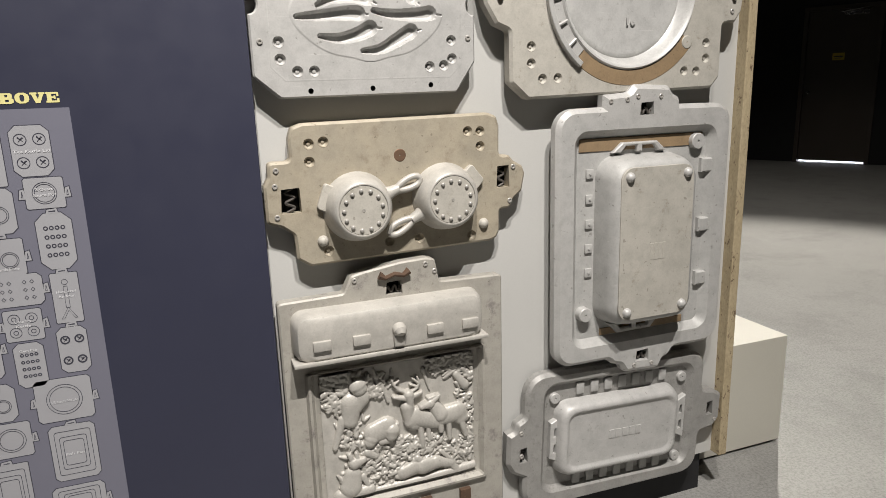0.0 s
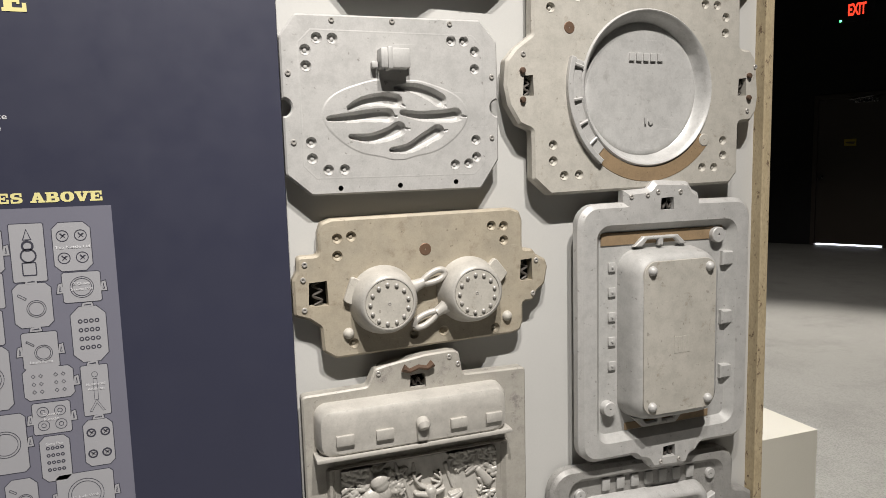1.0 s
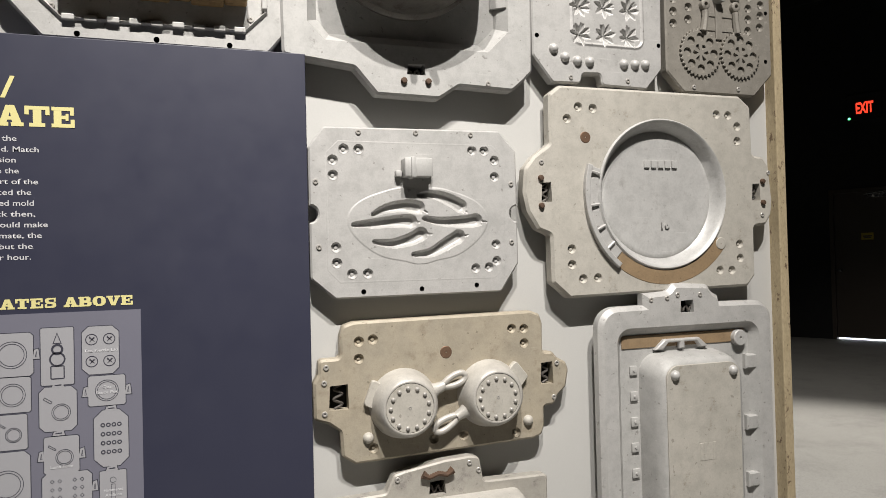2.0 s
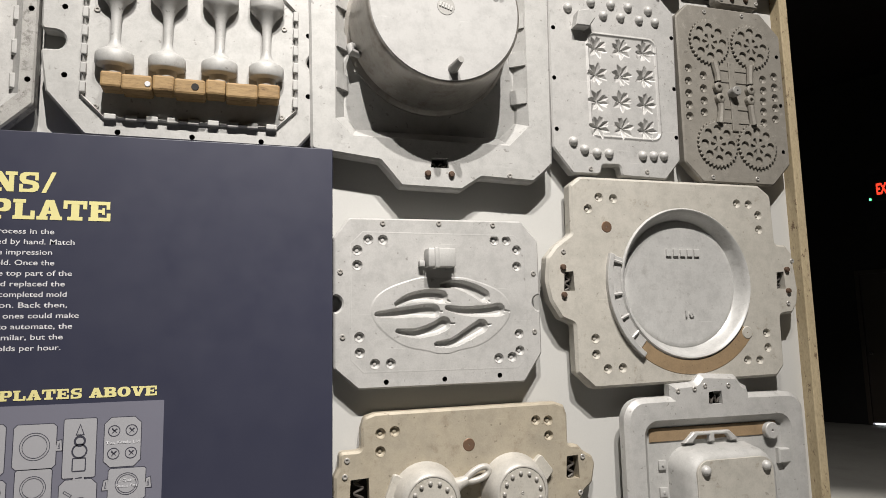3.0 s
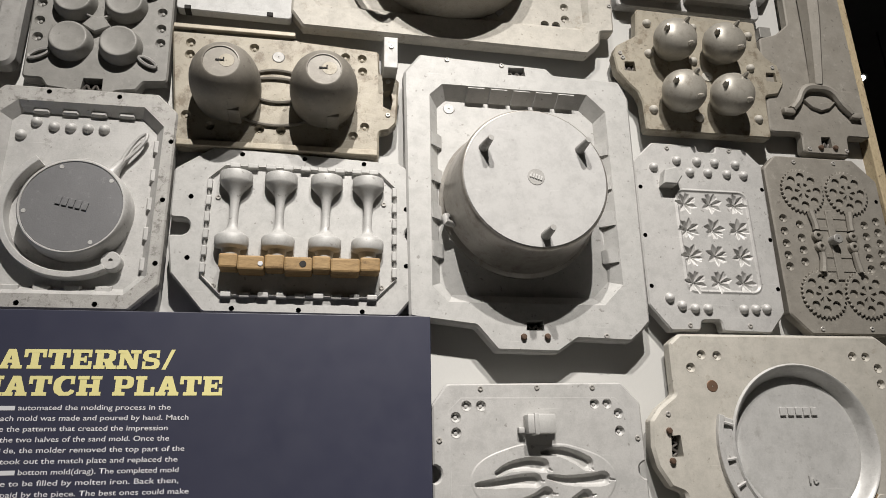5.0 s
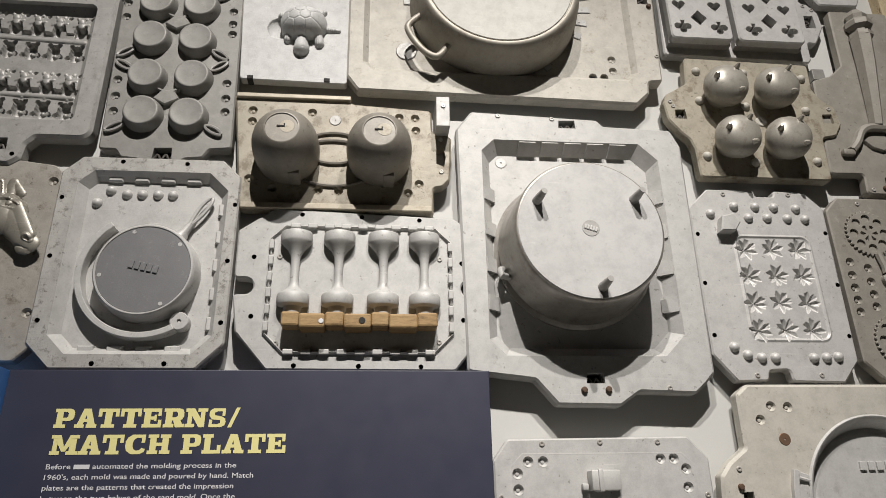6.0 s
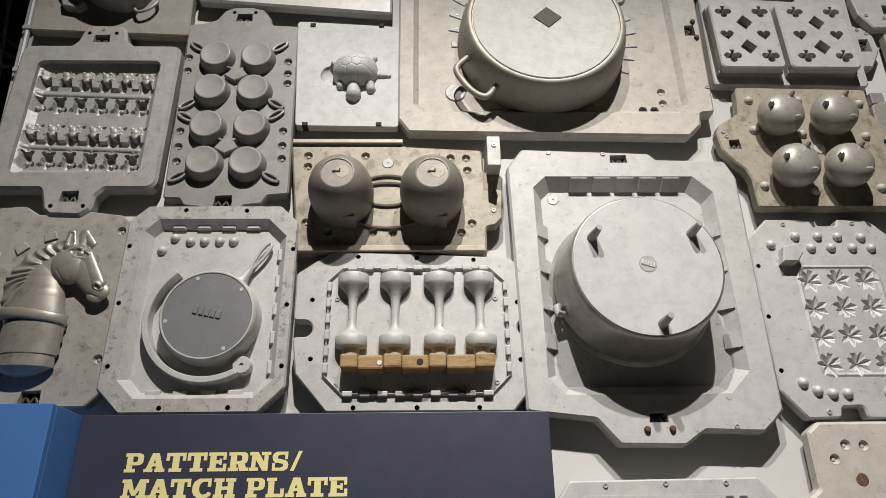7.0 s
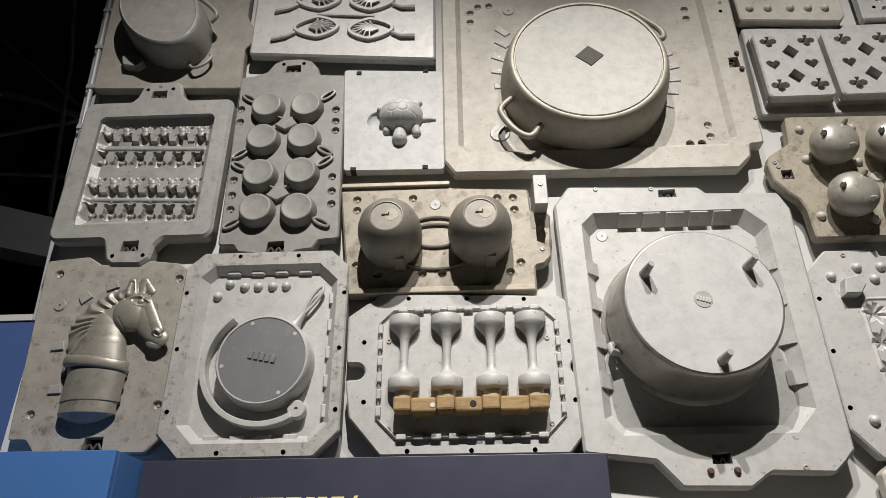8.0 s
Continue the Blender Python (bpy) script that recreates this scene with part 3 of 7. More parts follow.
# two skillet plate
sk_out = [(-0.012, 0.808), (0.443, 0.820), (0.465, 0.828), (0.473, 0.850), (0.473, 0.9), (0.501, 0.9), (0.515, 0.925), (0.536, 0.941), (0.545, 0.985), (0.538, 1.005), (0.512, 1.02), (0.5, 1.035), (0.473, 1.035), (0.474, 1.108), (0.466, 1.132), (0.442, 1.141), (-0.010, 1.136), (-0.034, 1.128), (-0.042, 1.104), (-0.042, 1.054), (-0.092, 1.054), (-0.093, 1.02), (-0.104, 1.0), (-0.104, 0.917), (-0.07, 0.905), (-0.045, 0.885), (-0.042, 0.828)]
twin = plate("twin_skillet_plate", "tan stained pattern plate with two small raised skillets", sk_out, TAN, (), 0.014, 0.044, 0.006,
             cups=[(0.002, 1.09), (0.035, 1.093), (0.001, 1.05), (0.388, 1.099), (0.421, 1.097), (0.421, 1.061), (0.179, 0.848), (0.255, 0.848), (0.031, 0.841), (0.393, 0.841)],
             domes=[(0.019, 0.866), (0.426, 0.868)], screws=[(-0.075, 1.035), (-0.08, 1.0), (-0.08, 0.93), (0.51, 1.005), (0.5, 0.92)],
             latches=[(-0.047, 0.965, 0.046, 0.058), (0.482, 0.982, 0.036, 0.056)], tan=True)
disc(twin, "copper_plug", 0.214, 1.052, 0.0155, 0.014, 0.0015, COPPER, "dull copper plug", hole=0.002)
for cx, cz, tip, lug in ((0.105, 0.939, (0.262, 1.000), [(0.030, 1.002), (0.062, 0.985), (0.034, 0.932), (0.008, 0.944)]), (0.322, 0.945, (0.168, 0.868), [(0.372, 1.002), (0.392, 1.021), (0.425, 0.980), (0.402, 0.953)])):
    bm = bmesh.new()
    lathe(bm, cx, cz, [(0.083, 0.016), (0.0815, 0.010), (0.078, 0.000), (0.0765, -0.012), (0.073, -0.026), (0.068, -0.039), (0.0625, -0.0465), (0.0595, -0.048), (0.0575, -0.0475), (0.0565, -0.0445)], 56)
    pan = part("skillet", bm, SATIN_WARM, twin, "small raised warm grey skillet", 50)
    base = disc(pan, "skillet_base", cx, cz, 0.0562, -0.0445, 0.0022, TAN_PALE, "flat stained skillet base", n=48, bev=0.0006)
    for k in range(13):
        a = math.radians(k * 360 / 13 + 12)
        px, pz = cx + 0.0455 * math.cos(a), cz + 0.0455 * math.sin(a)
        bm = bmesh.new()
        tube(bm, [(px, -0.046, pz), (px, -0.0500, pz - 0.0005), (px, -0.0515, pz - 0.0006)], [0.0050, 0.0046, 0.0026], 10)
        part("rim_pin", bm, SCREW, base, "", 50)
    disc(base, "centre_pin", cx, cz, 0.0042, -0.0462, 0.0012, SCREW, n=10, bev=0.0003, hole=0.002)
    ln = math.hypot(tip[0] - cx, tip[1] - cz)
    c, s = (tip[0] - cx) / ln, (tip[1] - cz) / ln
    mid, half = (0.098 + ln) / 2 - 0.004, (ln - 0.098) / 2 - 0.004
    bm = bmesh.new()
    loop = []
    for k in range(25):
        a = 2 * math.pi * k / 24
        u, v = mid + half * math.cos(a), (0.0115 + 0.0035 * math.cos(a)) * math.sin(a)
        loop.append((cx + u * c - v * s, -0.006, cz + u * s + v * c))
    tube(bm, loop, 0.0078, 10)
    tube(bm, [(cx + 0.066 * c, -0.004, cz + 0.066 * s), (cx + 0.085 * c, -0.004, cz + 0.085 * s), (cx + 0.104 * c, -0.006, cz + 0.104 * s)], [0.021, 0.014, 0.0115], 12)
    part("handle", bm, SATIN_WARM, pan, "looped skillet handle", 60)
    bm = bmesh.new()
    slab(bm, soften(lug, 0.008), (), 0.0, 0.016, 0.002)
    part("lug", bm, TAN_PALE, pan, "flat cast lug", 0)
# forest relief plate
dr_out = [(-0.1, 0.03), (0.466, 0.03), (0.469, 0.733), (0.298, 0.736), (0.288, 0.795), (0.265, 0.8), (0.2, 0.797), (0.1, 0.782), (0.075, 0.776), (0.056, 0.736), (-0.1, 0.732)]
deer = plate("forest_relief_plate", "grey pattern plate with raised forest animals under a cap", dr_out, DUSTY, [[(-0.03, 0.19), (0.395, 0.19), (0.395, 0.548), (-0.03, 0.548)]], 0.0, 0.032, 0.004,
             screws=[(0.083, 0.765), (0.262, 0.785), (0.285, 0.765)], latches=[(0.18, 0.735, 0.042, 0.034)])
bm = bmesh.new()
tube(bm, [(0.143, -0.006, 0.772), (0.158, -0.008, 0.764), (0.18, -0.010, 0.772), (0.202, -0.008, 0.766), (0.217, -0.006, 0.775)], [0.010, 0.006, 0.006, 0.006, 0.010], 8)
part("latch_bracket", bm, RUST, deer, "rusty stamped latch bracket")
bm = bmesh.new()
loft(bm, [(rrect(-0.075 + i, 0.4 - i, 0.592 + j, 0.712 - i, 0.03 if i < 0.03 else 0.022), y) for i, j, y in ((0, 0, 0.002), (0.003, 0, -0.03), (0.010, 0.004, -0.045), (0.022, 0.012, -0.052))])
box(bm, -0.08, 0.406, -0.055, 0.0, 0.588, 0.598, 0.003)
hood = part("cap", bm, SATIN_WARM, deer, "pale rounded overhanging cap", 30)
for x in (-0.013, 0.08, 0.263, 0.355):
    bm = bmesh.new()
    box(bm, x - 0.021, x + 0.021, -0.060, -0.045, 0.624, 0.648, 0.002)
    part("stop_block", bm, SATIN_WARM, hood, "small cast stop block", 30)
bm = bmesh.new()
tube(bm, [(0.172, -0.05, 0.65), (0.172, -0.066, 0.645), (0.172, -0.07, 0.64)], [0.017, 0.016, 0.010], 14)
box(bm, 0.158, 0.184, -0.06, -0.045, 0.606, 0.64, 0.004)
part("stop_knob", bm, SATIN_WARM, hood, "round cast knob", 30)
rng = np.random.RandomState(4)


def u_w(px, py):
    return -0.018 + (px - 565) / 273 * 0.4, 0.537 - (py - (672 - (px - 565) * 0.19)) / 212 * 0.335


RELIEF_LIMBS = []


def limbs(lift, flat, *rows):
    """Rounded limbs of one animal: ends and radii in the relief's own grid; lift sets it off the ground."""
    for ax, ay, bx, by, ra, rb in rows:
        RELIEF_LIMBS.append((*u_w(ax, ay), *u_w(bx, by), ra * 0.00142, rb * 0.00142, lift, flat))


# log and branches
limbs(0.003, 0.8, (640, 872, 740, 852, 9, 10), (740, 852, 835, 828, 10, 8), (588, 876, 640, 866, 12, 11), (600, 742, 584, 792, 8, 5), (668, 676, 680, 712, 4, 3), (745, 655, 756, 690, 4, 2), (600, 690, 640, 675, 6, 5))
# stag
limbs(0.005, 0.55, (728, 738, 764, 744, 20, 16), (722, 744, 726, 748, 17, 15))
limbs(0.006, 0.8, (736, 755, 739, 790, 6.5, 4), (750, 755, 752, 776, 5, 4), (714, 720, 716, 748, 13, 9))
limbs(0.013, 0.8, (716, 698, 718, 714, 9.5, 6), (708, 704, 690, 703, 5, 3), (726, 699, 739, 693, 5, 3))
limbs(0.009, 1.0, (709, 694, 698, 690, 3, 2.8), (698, 690, 690, 681, 2.8, 2.5), (690, 681, 687, 672, 2.5, 1.8), (691, 682, 700, 674, 2.5, 1.8), (722, 693, 732, 686, 3, 2.8), (732, 686, 737, 676, 2.8, 2.4), (737, 676, 733, 667, 2.4, 1.8), (733, 684, 720, 681, 2.4, 1.6), (734, 677, 724, 670, 2.4, 1.6))
# doe
limbs(0.008, 0.55, (778, 736, 806, 728, 18, 18), (808, 732, 812, 738, 17, 14))
limbs(0.010, 0.75, (762, 718, 774, 732, 11, 15), (773, 748, 774, 762, 7, 5), (788, 748, 790, 776, 6, 4), (813, 745, 821, 770, 7, 4))
limbs(0.015, 0.8, (754, 712, 738, 719, 9, 4.5), (761, 706, 771, 698, 6, 3), (752, 704, 766, 698, 4, 2))
# bear
limbs(0.006, 0.5, (652, 766, 674, 756, 19, 20))
limbs(0.010, 0.55, (646, 776, 644, 780, 13, 11), (664, 780, 680, 778, 6, 5))
limbs(0.012, 0.75, (683, 760, 682, 768, 14, 11), (675, 750, 674, 749, 4, 4), (692, 750, 693, 749, 4, 4))
# owl
limbs(0.006, 0.55, (616, 714, 612, 744, 20, 14))
limbs(0.011, 0.5, (634, 704, 612, 736, 14, 8))
limbs(0.012, 0.7, (628, 684, 630, 688, 16, 14), (617, 678, 613, 667, 5, 2), (642, 676, 647, 664, 5, 2))
# bird among the leaves, squirrel, two game birds
limbs(0.005, 0.8, (805, 662, 822, 680, 6, 9), (800, 656, 806, 664, 3, 5))
limbs(0.006, 0.6, (610, 838, 606, 860, 16, 20), (628, 842, 640, 864, 6, 4), (640, 800, 652, 806, 8, 6))
limbs(0.011, 0.7, (614, 817, 630, 811, 11, 6), (606, 802, 612, 814, 4, 6), (618, 800, 620, 812, 3, 5))
limbs(0.006, 0.6, (702, 838, 722, 828, 13, 14), (722, 820, 730, 806, 8, 4), (690, 844, 700, 842, 6, 9))
limbs(0.009, 0.6, (738, 826, 762, 820, 16, 12), (762, 818, 790, 822, 11, 8), (790, 822, 806, 838, 7, 5), (728, 812, 740, 822, 6, 9), (772, 800, 800, 822, 4, 3))


def leaf_patch(x0, x1, y0, y1, n, size):
    for _ in range(n):
        px, py, a, s = rng.uniform(x0, x1), rng.uniform(y0, y1), rng.uniform(0, 6.28), size * rng.uniform(0.7, 1.3)
        ax, az = u_w(px, py)
        RELIEF_LIMBS.append((ax, az, ax + math.cos(a) * s * 0.0046, az + math.sin(a) * s * 0.0046, s * 0.0016, s * 0.0007, rng.uniform(0.001, 0.005), 1.0))


leaf_patch(570, 612, 662, 730, 110, 4.0)
leaf_patch(644, 668, 668, 706, 34, 4.0)
leaf_patch(572, 628, 664, 676, 40, 3.6)
leaf_patch(650, 690, 660, 690, 16, 3.0)
leaf_patch(756, 838, 624, 662, 130, 3.8)
leaf_patch(800, 835, 660, 720, 22, 3.2)
leaf_patch(822, 838, 710, 790, 36, 2.8)
leaf_patch(590, 660, 775, 830, 60, 3.0)
leaf_patch(660, 830, 775, 815, 110, 2.9)
leaf_patch(590, 700, 820, 870, 60, 3.0)
leaf_patch(770, 836, 780, 835, 46, 3.2)
leaf_patch(636, 700, 788, 840, 60, 3.4)
leaf_patch(690, 760, 770, 800, 50, 3.2)
leaf_patch(590, 640, 740, 790, 30, 3.4)


def forest_height(gx, gz):
    h = 0.0008 * np.sin(gx * 210) * np.sin(gz * 90 + gx * 60)
    for ax, az, bx, bz, ra, rb, lift, flat in RELIEF_LIMBS:
        m = max(ra, rb) + 0.002
        near = (gx > min(ax, bx) - m) & (gx < max(ax, bx) + m) & (gz > min(az, bz) - m) & (gz < max(az, bz) + m)
        if near.any():
            c = capsule(gx[near], gz[near], ax, az, bx, bz, ra, rb, flat)
            fur = 0.0003 * np.sin(gx[near] * 700 + 2 * np.sin(gz[near] * 310)) * np.sin(gz[near] * 520) * (ra > 0.010)
            h[near] = np.where(c > 0, np.maximum(h[near], lift + c + fur), h[near])
    return h * 0.92


bm = bmesh.new()
relief(bm, -0.018, 0.383, 0.203, 0.538, 330, 276, forest_height, 0.006)
part("animal_relief", bm, SATIN_WARM, deer, "cast relief of deer, owl, bear and leaves", 60)
bm = bmesh.new()
a, b, c, d = [vloop(bm, chamf(-0.03 - i, 0.395 + i, 0.19 - i, 0.548 + i * 0.2, 0.004), y) for i, y in ((0.0, 0.002), (0.010, -0.012), (0.016, -0.012), (0.022, 0.001))]
strip(bm, a, b), strip(bm, b, c), strip(bm, c, d)
e = vloop(bm, chamf(-0.018, 0.383, 0.203, 0.538, 0.004), 0.0075)
strip(bm, e, a)
part("relief_frame", bm, DUSTY, deer, "stepped frame round the relief", 20)
for x in (0.24, 0.35):
    bm = bmesh.new()
    box(bm, x - 0.015, x + 0.015, -0.012, 0.002, 0.10, 0.15, 0.002)
    part("bracket", bm, RUST, deer, "rusty iron clip", 0)

# wok plate
wk_out = [(0.547, 1.168), (1.11, 1.180), (1.137, 1.21), (1.138, 1.348), (1.18, 1.352), (1.2, 1.38), (1.206, 1.42), (1.196, 1.52), (1.175, 1.545), (1.14, 1.548), (1.137, 1.686), (1.098, 1.715), (0.532, 1.714), (0.502, 1.69), (0.501, 1.563), (0.455, 1.53), (0.43, 1.5), (0.424, 1.44), (0.434, 1.392), (0.463, 1.345), (0.498, 1.331), (0.499, 1.21)]
wok = plate("wok_plate", "warm grey pattern plate with a large round sunken pan", wk_out, TAN_PALE, [ring(0.838, 1.437, 0.195, n=56)], 0.0, 0.034, 0.007,
            cups=[(0.556, 1.66), (0.551, 1.628), (0.584, 1.66), (0.627, 1.658), (1.017, 1.659), (1.056, 1.658), (1.086, 1.628), (1.085, 1.587), (0.555, 1.294), (0.555, 1.254), (0.586, 1.217), (0.629, 1.218), (1.083, 1.299), (1.084, 1.259), (1.014, 1.227), (1.054, 1.226)][1:],
            screws=[(0.475, 1.515), (1.165, 1.38), (1.19, 1.5)], latches=[(0.488, 1.44, 0.03, 0.05, ((0.472, 1.475), (0.472, 1.405))), (1.146, 1.445, 0.03, 0.048, ((1.168, 1.475), (1.168, 1.415)))])
bm = bmesh.new()
lathe(bm, 0.838, 1.437, [(0.203, -0.0005), (0.199, -0.006), (0.194, -0.004), (0.188, 0.010), (0.178, 0.026), (0.173, 0.030), (0.169, 0.027), (0.16, 0.0275), (0.10, 0.030), (0.02, 0.031)], 72)
dish = part("dish", bm, SMOOTH_ALU, wok, "shiny round sunken dish", 60)
bars(dish, 0.850, 1.521, 0.105, 0.02, 0.0275, SMOOTH_ALU)
lettering("cast_number", "16", 0.846, 1.347, 0.026, SMOOTH_ALU, dish, 0.0275, bold=0.03, thick=0.003, label="raised cast number")
disc(wok, "copper_plug", 0.603, 1.582, 0.0155, 0.0, 0.0015, COPPER, "copper plug", hole=0.002)
disc(wok, "plug", 1.018, 1.301, 0.017, 0.0, 0.003, TAN_PALE, "round metal plug", hole=0.002)


def arc_band(bm, cx, cz, r0, r1, a0, a1, ya, yb, n=24):
    """A curved raised band between two radii and two angles, with ends."""
    pts = [(cx + r1 * math.cos(radians(a0 + (a1 - a0) * i / n)), cz + r1 * math.sin(radians(a0 + (a1 - a0) * i / n))) for i in range(n + 1)]
    pts += [(cx + r0 * math.cos(radians(a1 + (a0 - a1) * i / n)), cz + r0 * math.sin(radians(a1 + (a0 - a1) * i / n))) for i in range(n + 1)]
    slab(bm, pts, (), ya, yb, 0.0015)


bm = bmesh.new()
arc_band(bm, 0.838, 1.437, 0.232, 0.246, 162, 232, -0.014, 0.002)
arc_band(bm, 0.838, 1.437, 0.204, 0.2335, 162, 228, -0.004, 0.002)
for a in (166, 188, 204, 218):
    tube(bm, [(0.838 + 0.205 * math.cos(radians(a)), -0.006, 1.437 + 0.205 * math.sin(radians(a))), (0.838 + 0.236 * math.cos(radians(a)), -0.010, 1.437 + 0.236 * math.sin(radians(a)))], 0.004, 6)
part("gate_band", bm, ALU, wok, "curved cast gate band", 30)
bm = bmesh.new()
arc_band(bm, 0.838, 1.437, 0.2035, 0.243, 228, 325, -0.0012, 0.002, 36)
part("brown_patch", bm, BROWN, wok, "brown painted crescent", 0)

# deep rectangular pan plate
fs = rrect(0.63, 1.185, 0.441, 1.136, 0.055, 6)
fs_out = [(0.685, 0.441), (0.80, 0.441), (0.815, 0.425), (0.84, 0.42), (0.858, 0.392), (0.975, 0.386), (0.99, 0.415), (1.01, 0.42), (1.025, 0.442)] + fs[0:14] + [(1.01, 1.137), (1.005, 1.155), (0.985, 1.165), (0.97, 1.187), (0.86, 1.193), (0.842, 1.172), (0.767, 1.168), (0.767, 1.137)] + fs[14:27]
fish_in = rrect(0.68, 1.135, 0.49, 1.08, 0.04, 6)
fish = plate("deep_pan_plate", "pale aluminium pattern plate with a raised rectangular baking pan", fs_out, ALU, [fish_in], -0.004, 0.03, 0.012,
             screws=[(0.785, 1.152), (0.835, 1.155), (0.868, 1.162), (0.94, 1.16), (0.885, 0.412), (0.945, 0.41)], latches=[(0.898, 1.13, 0.044, 0.034), (0.912, 0.438, 0.044, 0.034)])
tray(fish, "tray", fish_in, inset(fish_in, 0.020), -0.004, 0.022, ALU_BRIGHT, "shallow sloped recess")
bm = bmesh.new()
loft(bm, [(rrect(0.755 + i, 1.036 - i * 0.9, 0.548 + i, 1.012 - i, 0.055), y) for i, y in ((0, 0.032), (0.003, 0.0), (0.008, -0.034), (0.015, -0.056), (0.026, -0.064))])
pan = part("pan", bm, ALU_BRIGHT, fish, "raised rounded baking pan", 50)
bm = bmesh.new()
loft(bm, [(rrect(0.781, 1.008, 0.577, 0.986, 0.035), y) for y in (-0.062, -0.067)] + [(rrect(0.782, 1.007, 0.578, 0.985, 0.034), -0.068)])
lid = part("base_panel", bm, TAN_PALE, pan, "flat stained base panel", 40)
for x, z in ((0.805, 0.962), (0.985, 0.963), (0.807, 0.6), (0.985, 0.602)):
    placed("dome_stud", DOME, pose(x, -0.068, z), lid)
bars(lid, 0.9, 0.76, 0.05, 0.045, -0.0665, TAN_PALE, n=4)
for k in range(5):
    placed("tab", TAB, pose(0.738, 0.018, 0.967 - 0.067 * k), fish)
for z in (0.968, 0.799, 0.641):
    bm = bmesh.new()
    slab(bm, [(1.094, z - 0.021), (1.134, z - 0.021), (1.134, z + 0.019), (1.094, z + 0.019)], (), 0.003, 0.03, 0.004)
    part("rib", bm, ALU_BRIGHT, fish, "small cast rib", 0)
for cz, dz in ((1.024, 0.020), (0.540, -0.024)):
    bm = bmesh.new()
    q = [(0.80, cz - dz * 0.3), (0.83, cz + dz), (0.94, cz + dz), (0.97, cz - dz * 0.3), (0.945, cz - dz * 0.3), (0.93, cz + dz * 0.55), (0.893, cz + dz * 0.55), (0.893, cz - dz * 0.3), (0.877, cz - dz * 0.3), (0.877, cz + dz * 0.55), (0.842, cz + dz * 0.55), (0.825, cz - dz * 0.3)]
    slab(bm, q, (), 0.002, 0.03, 0.003)
    part("pan_handle", bm, ALU, pan, "slotted pan handle", 0)
# brown strips put the shade under the lip and the pan into colour
for q in ([(0.705, 1.024), (1.10, 1.024), (1.10, 1.058), (0.705, 1.058)], [(0.78, 0.512), (1.06, 0.512), (1.06, 0.532), (0.78, 0.532)]):
    bm = bmesh.new()
    slab(bm, q, (), 0.0150, 0.019, 0.001)
    part("brown_patch", bm, BROWN, fish, "brown strip for the shade in the recess", 0)
disc(fish, "plug", 1.075, 1.035, 0.022, 0.03, 0.03, ALU, "round cast boss", hole=0.004)
disc(fish, "knob", 0.722, 0.585, 0.02, 0.03, 0.035, ALU, "round cast boss", hole=0.003)

fish.location += Vector((-0.012, -0.016, 0.0044))

# oblong lid plate
ob_rot = lambda pts: turned(pts, 0.845, 0.215, -2.2)
lo = rrect(0.532, 1.148, 0.015, 0.422, 0.06, 6)
lo_out = ob_rot([(0.592, 0.015)] + lo[0:7] + [(1.148, 0.15), (1.2, 0.155), (1.225, 0.185), (1.225, 0.265), (1.19, 0.285), (1.148, 0.29)] + lo[7:21] + [(0.532, 0.30), (0.505, 0.285), (0.5, 0.262), (0.478, 0.255), (0.478, 0.165), (0.495, 0.135), (0.522, 0.12), (0.532, 0.115)] + lo[21:])
lo_in = ob_rot(rrect(0.585, 1.108, 0.05, 0.392, 0.045))
obl = plate("oblong_lid_plate", "dull grey pattern plate with a raised oblong lid", lo_out, ALU_MID, [lo_in], 0.0, 0.032, 0.01,
            screws=[(0.52, 0.27), (0.52, 0.2), (1.2, 0.17)], latches=[(0.527, 0.2, 0.026, 0.046), (1.178, 0.212, 0.026, 0.046)])
tray(obl, "tray", lo_in, inset(lo_in, 0.016), 0.0, 0.018, ALU_MID, "shallow recess")
bm = bmesh.new()
loft(bm, [(ob_rot(rrect(0.628 + i, 1.046 - i, 0.100 + i, 0.330 - i, 0.042 - i * 0.4)), y) for i, y in ((0, 0.02), (0.003, 0.0), (0.008, -0.016), (0.014, -0.024), (0.021, -0.0265), (0.027, -0.0255), (0.031, -0.020), (0.036, -0.0192), (0.05, -0.0192))])
lidp = part("lid", bm, ALU, obl, "raised rounded oblong lid", 45)
bars(lidp, 0.85, 0.214, 0.11, 0.026, -0.0185, ALU, tilt=2.2)
for k in range(7):
    for z in (0.360, 0.074):
        p = ob_rot([(0.71 + 0.0475 * k, z)])[0]
        placed("tab", TAB_TALL, pose(p[0], 0.018, p[1], 0, 2.2, 0), obl)
for x in (0.628, 1.066):
    bm = bmesh.new()
    q = ob_rot([(x - 0.016, 0.16), (x + 0.016, 0.145), (x + 0.016, 0.285), (x - 0.016, 0.27)])
    slab(bm, q, [ob_rot(rect(x, 0.19, 0.014, 0.03)), ob_rot(rect(x, 0.24, 0.014, 0.03))], 0.0, 0.018, 0.002)
    part("lid_handle", bm, ALU, lidp, "slotted lid handle", 0)
for x, z in ((0.633, 0.348), (1.074, 0.333), (1.061, 0.07)):
    disc(obl, "plug", x, z, 0.016, 0.016, 0.008, ALU, "round cast boss", hole=0.003)
obl.location += Vector((0.011, 0.015, -0.0097))

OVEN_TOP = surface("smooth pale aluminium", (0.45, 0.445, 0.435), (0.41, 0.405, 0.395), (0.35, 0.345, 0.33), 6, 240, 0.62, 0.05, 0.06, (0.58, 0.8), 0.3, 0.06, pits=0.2)

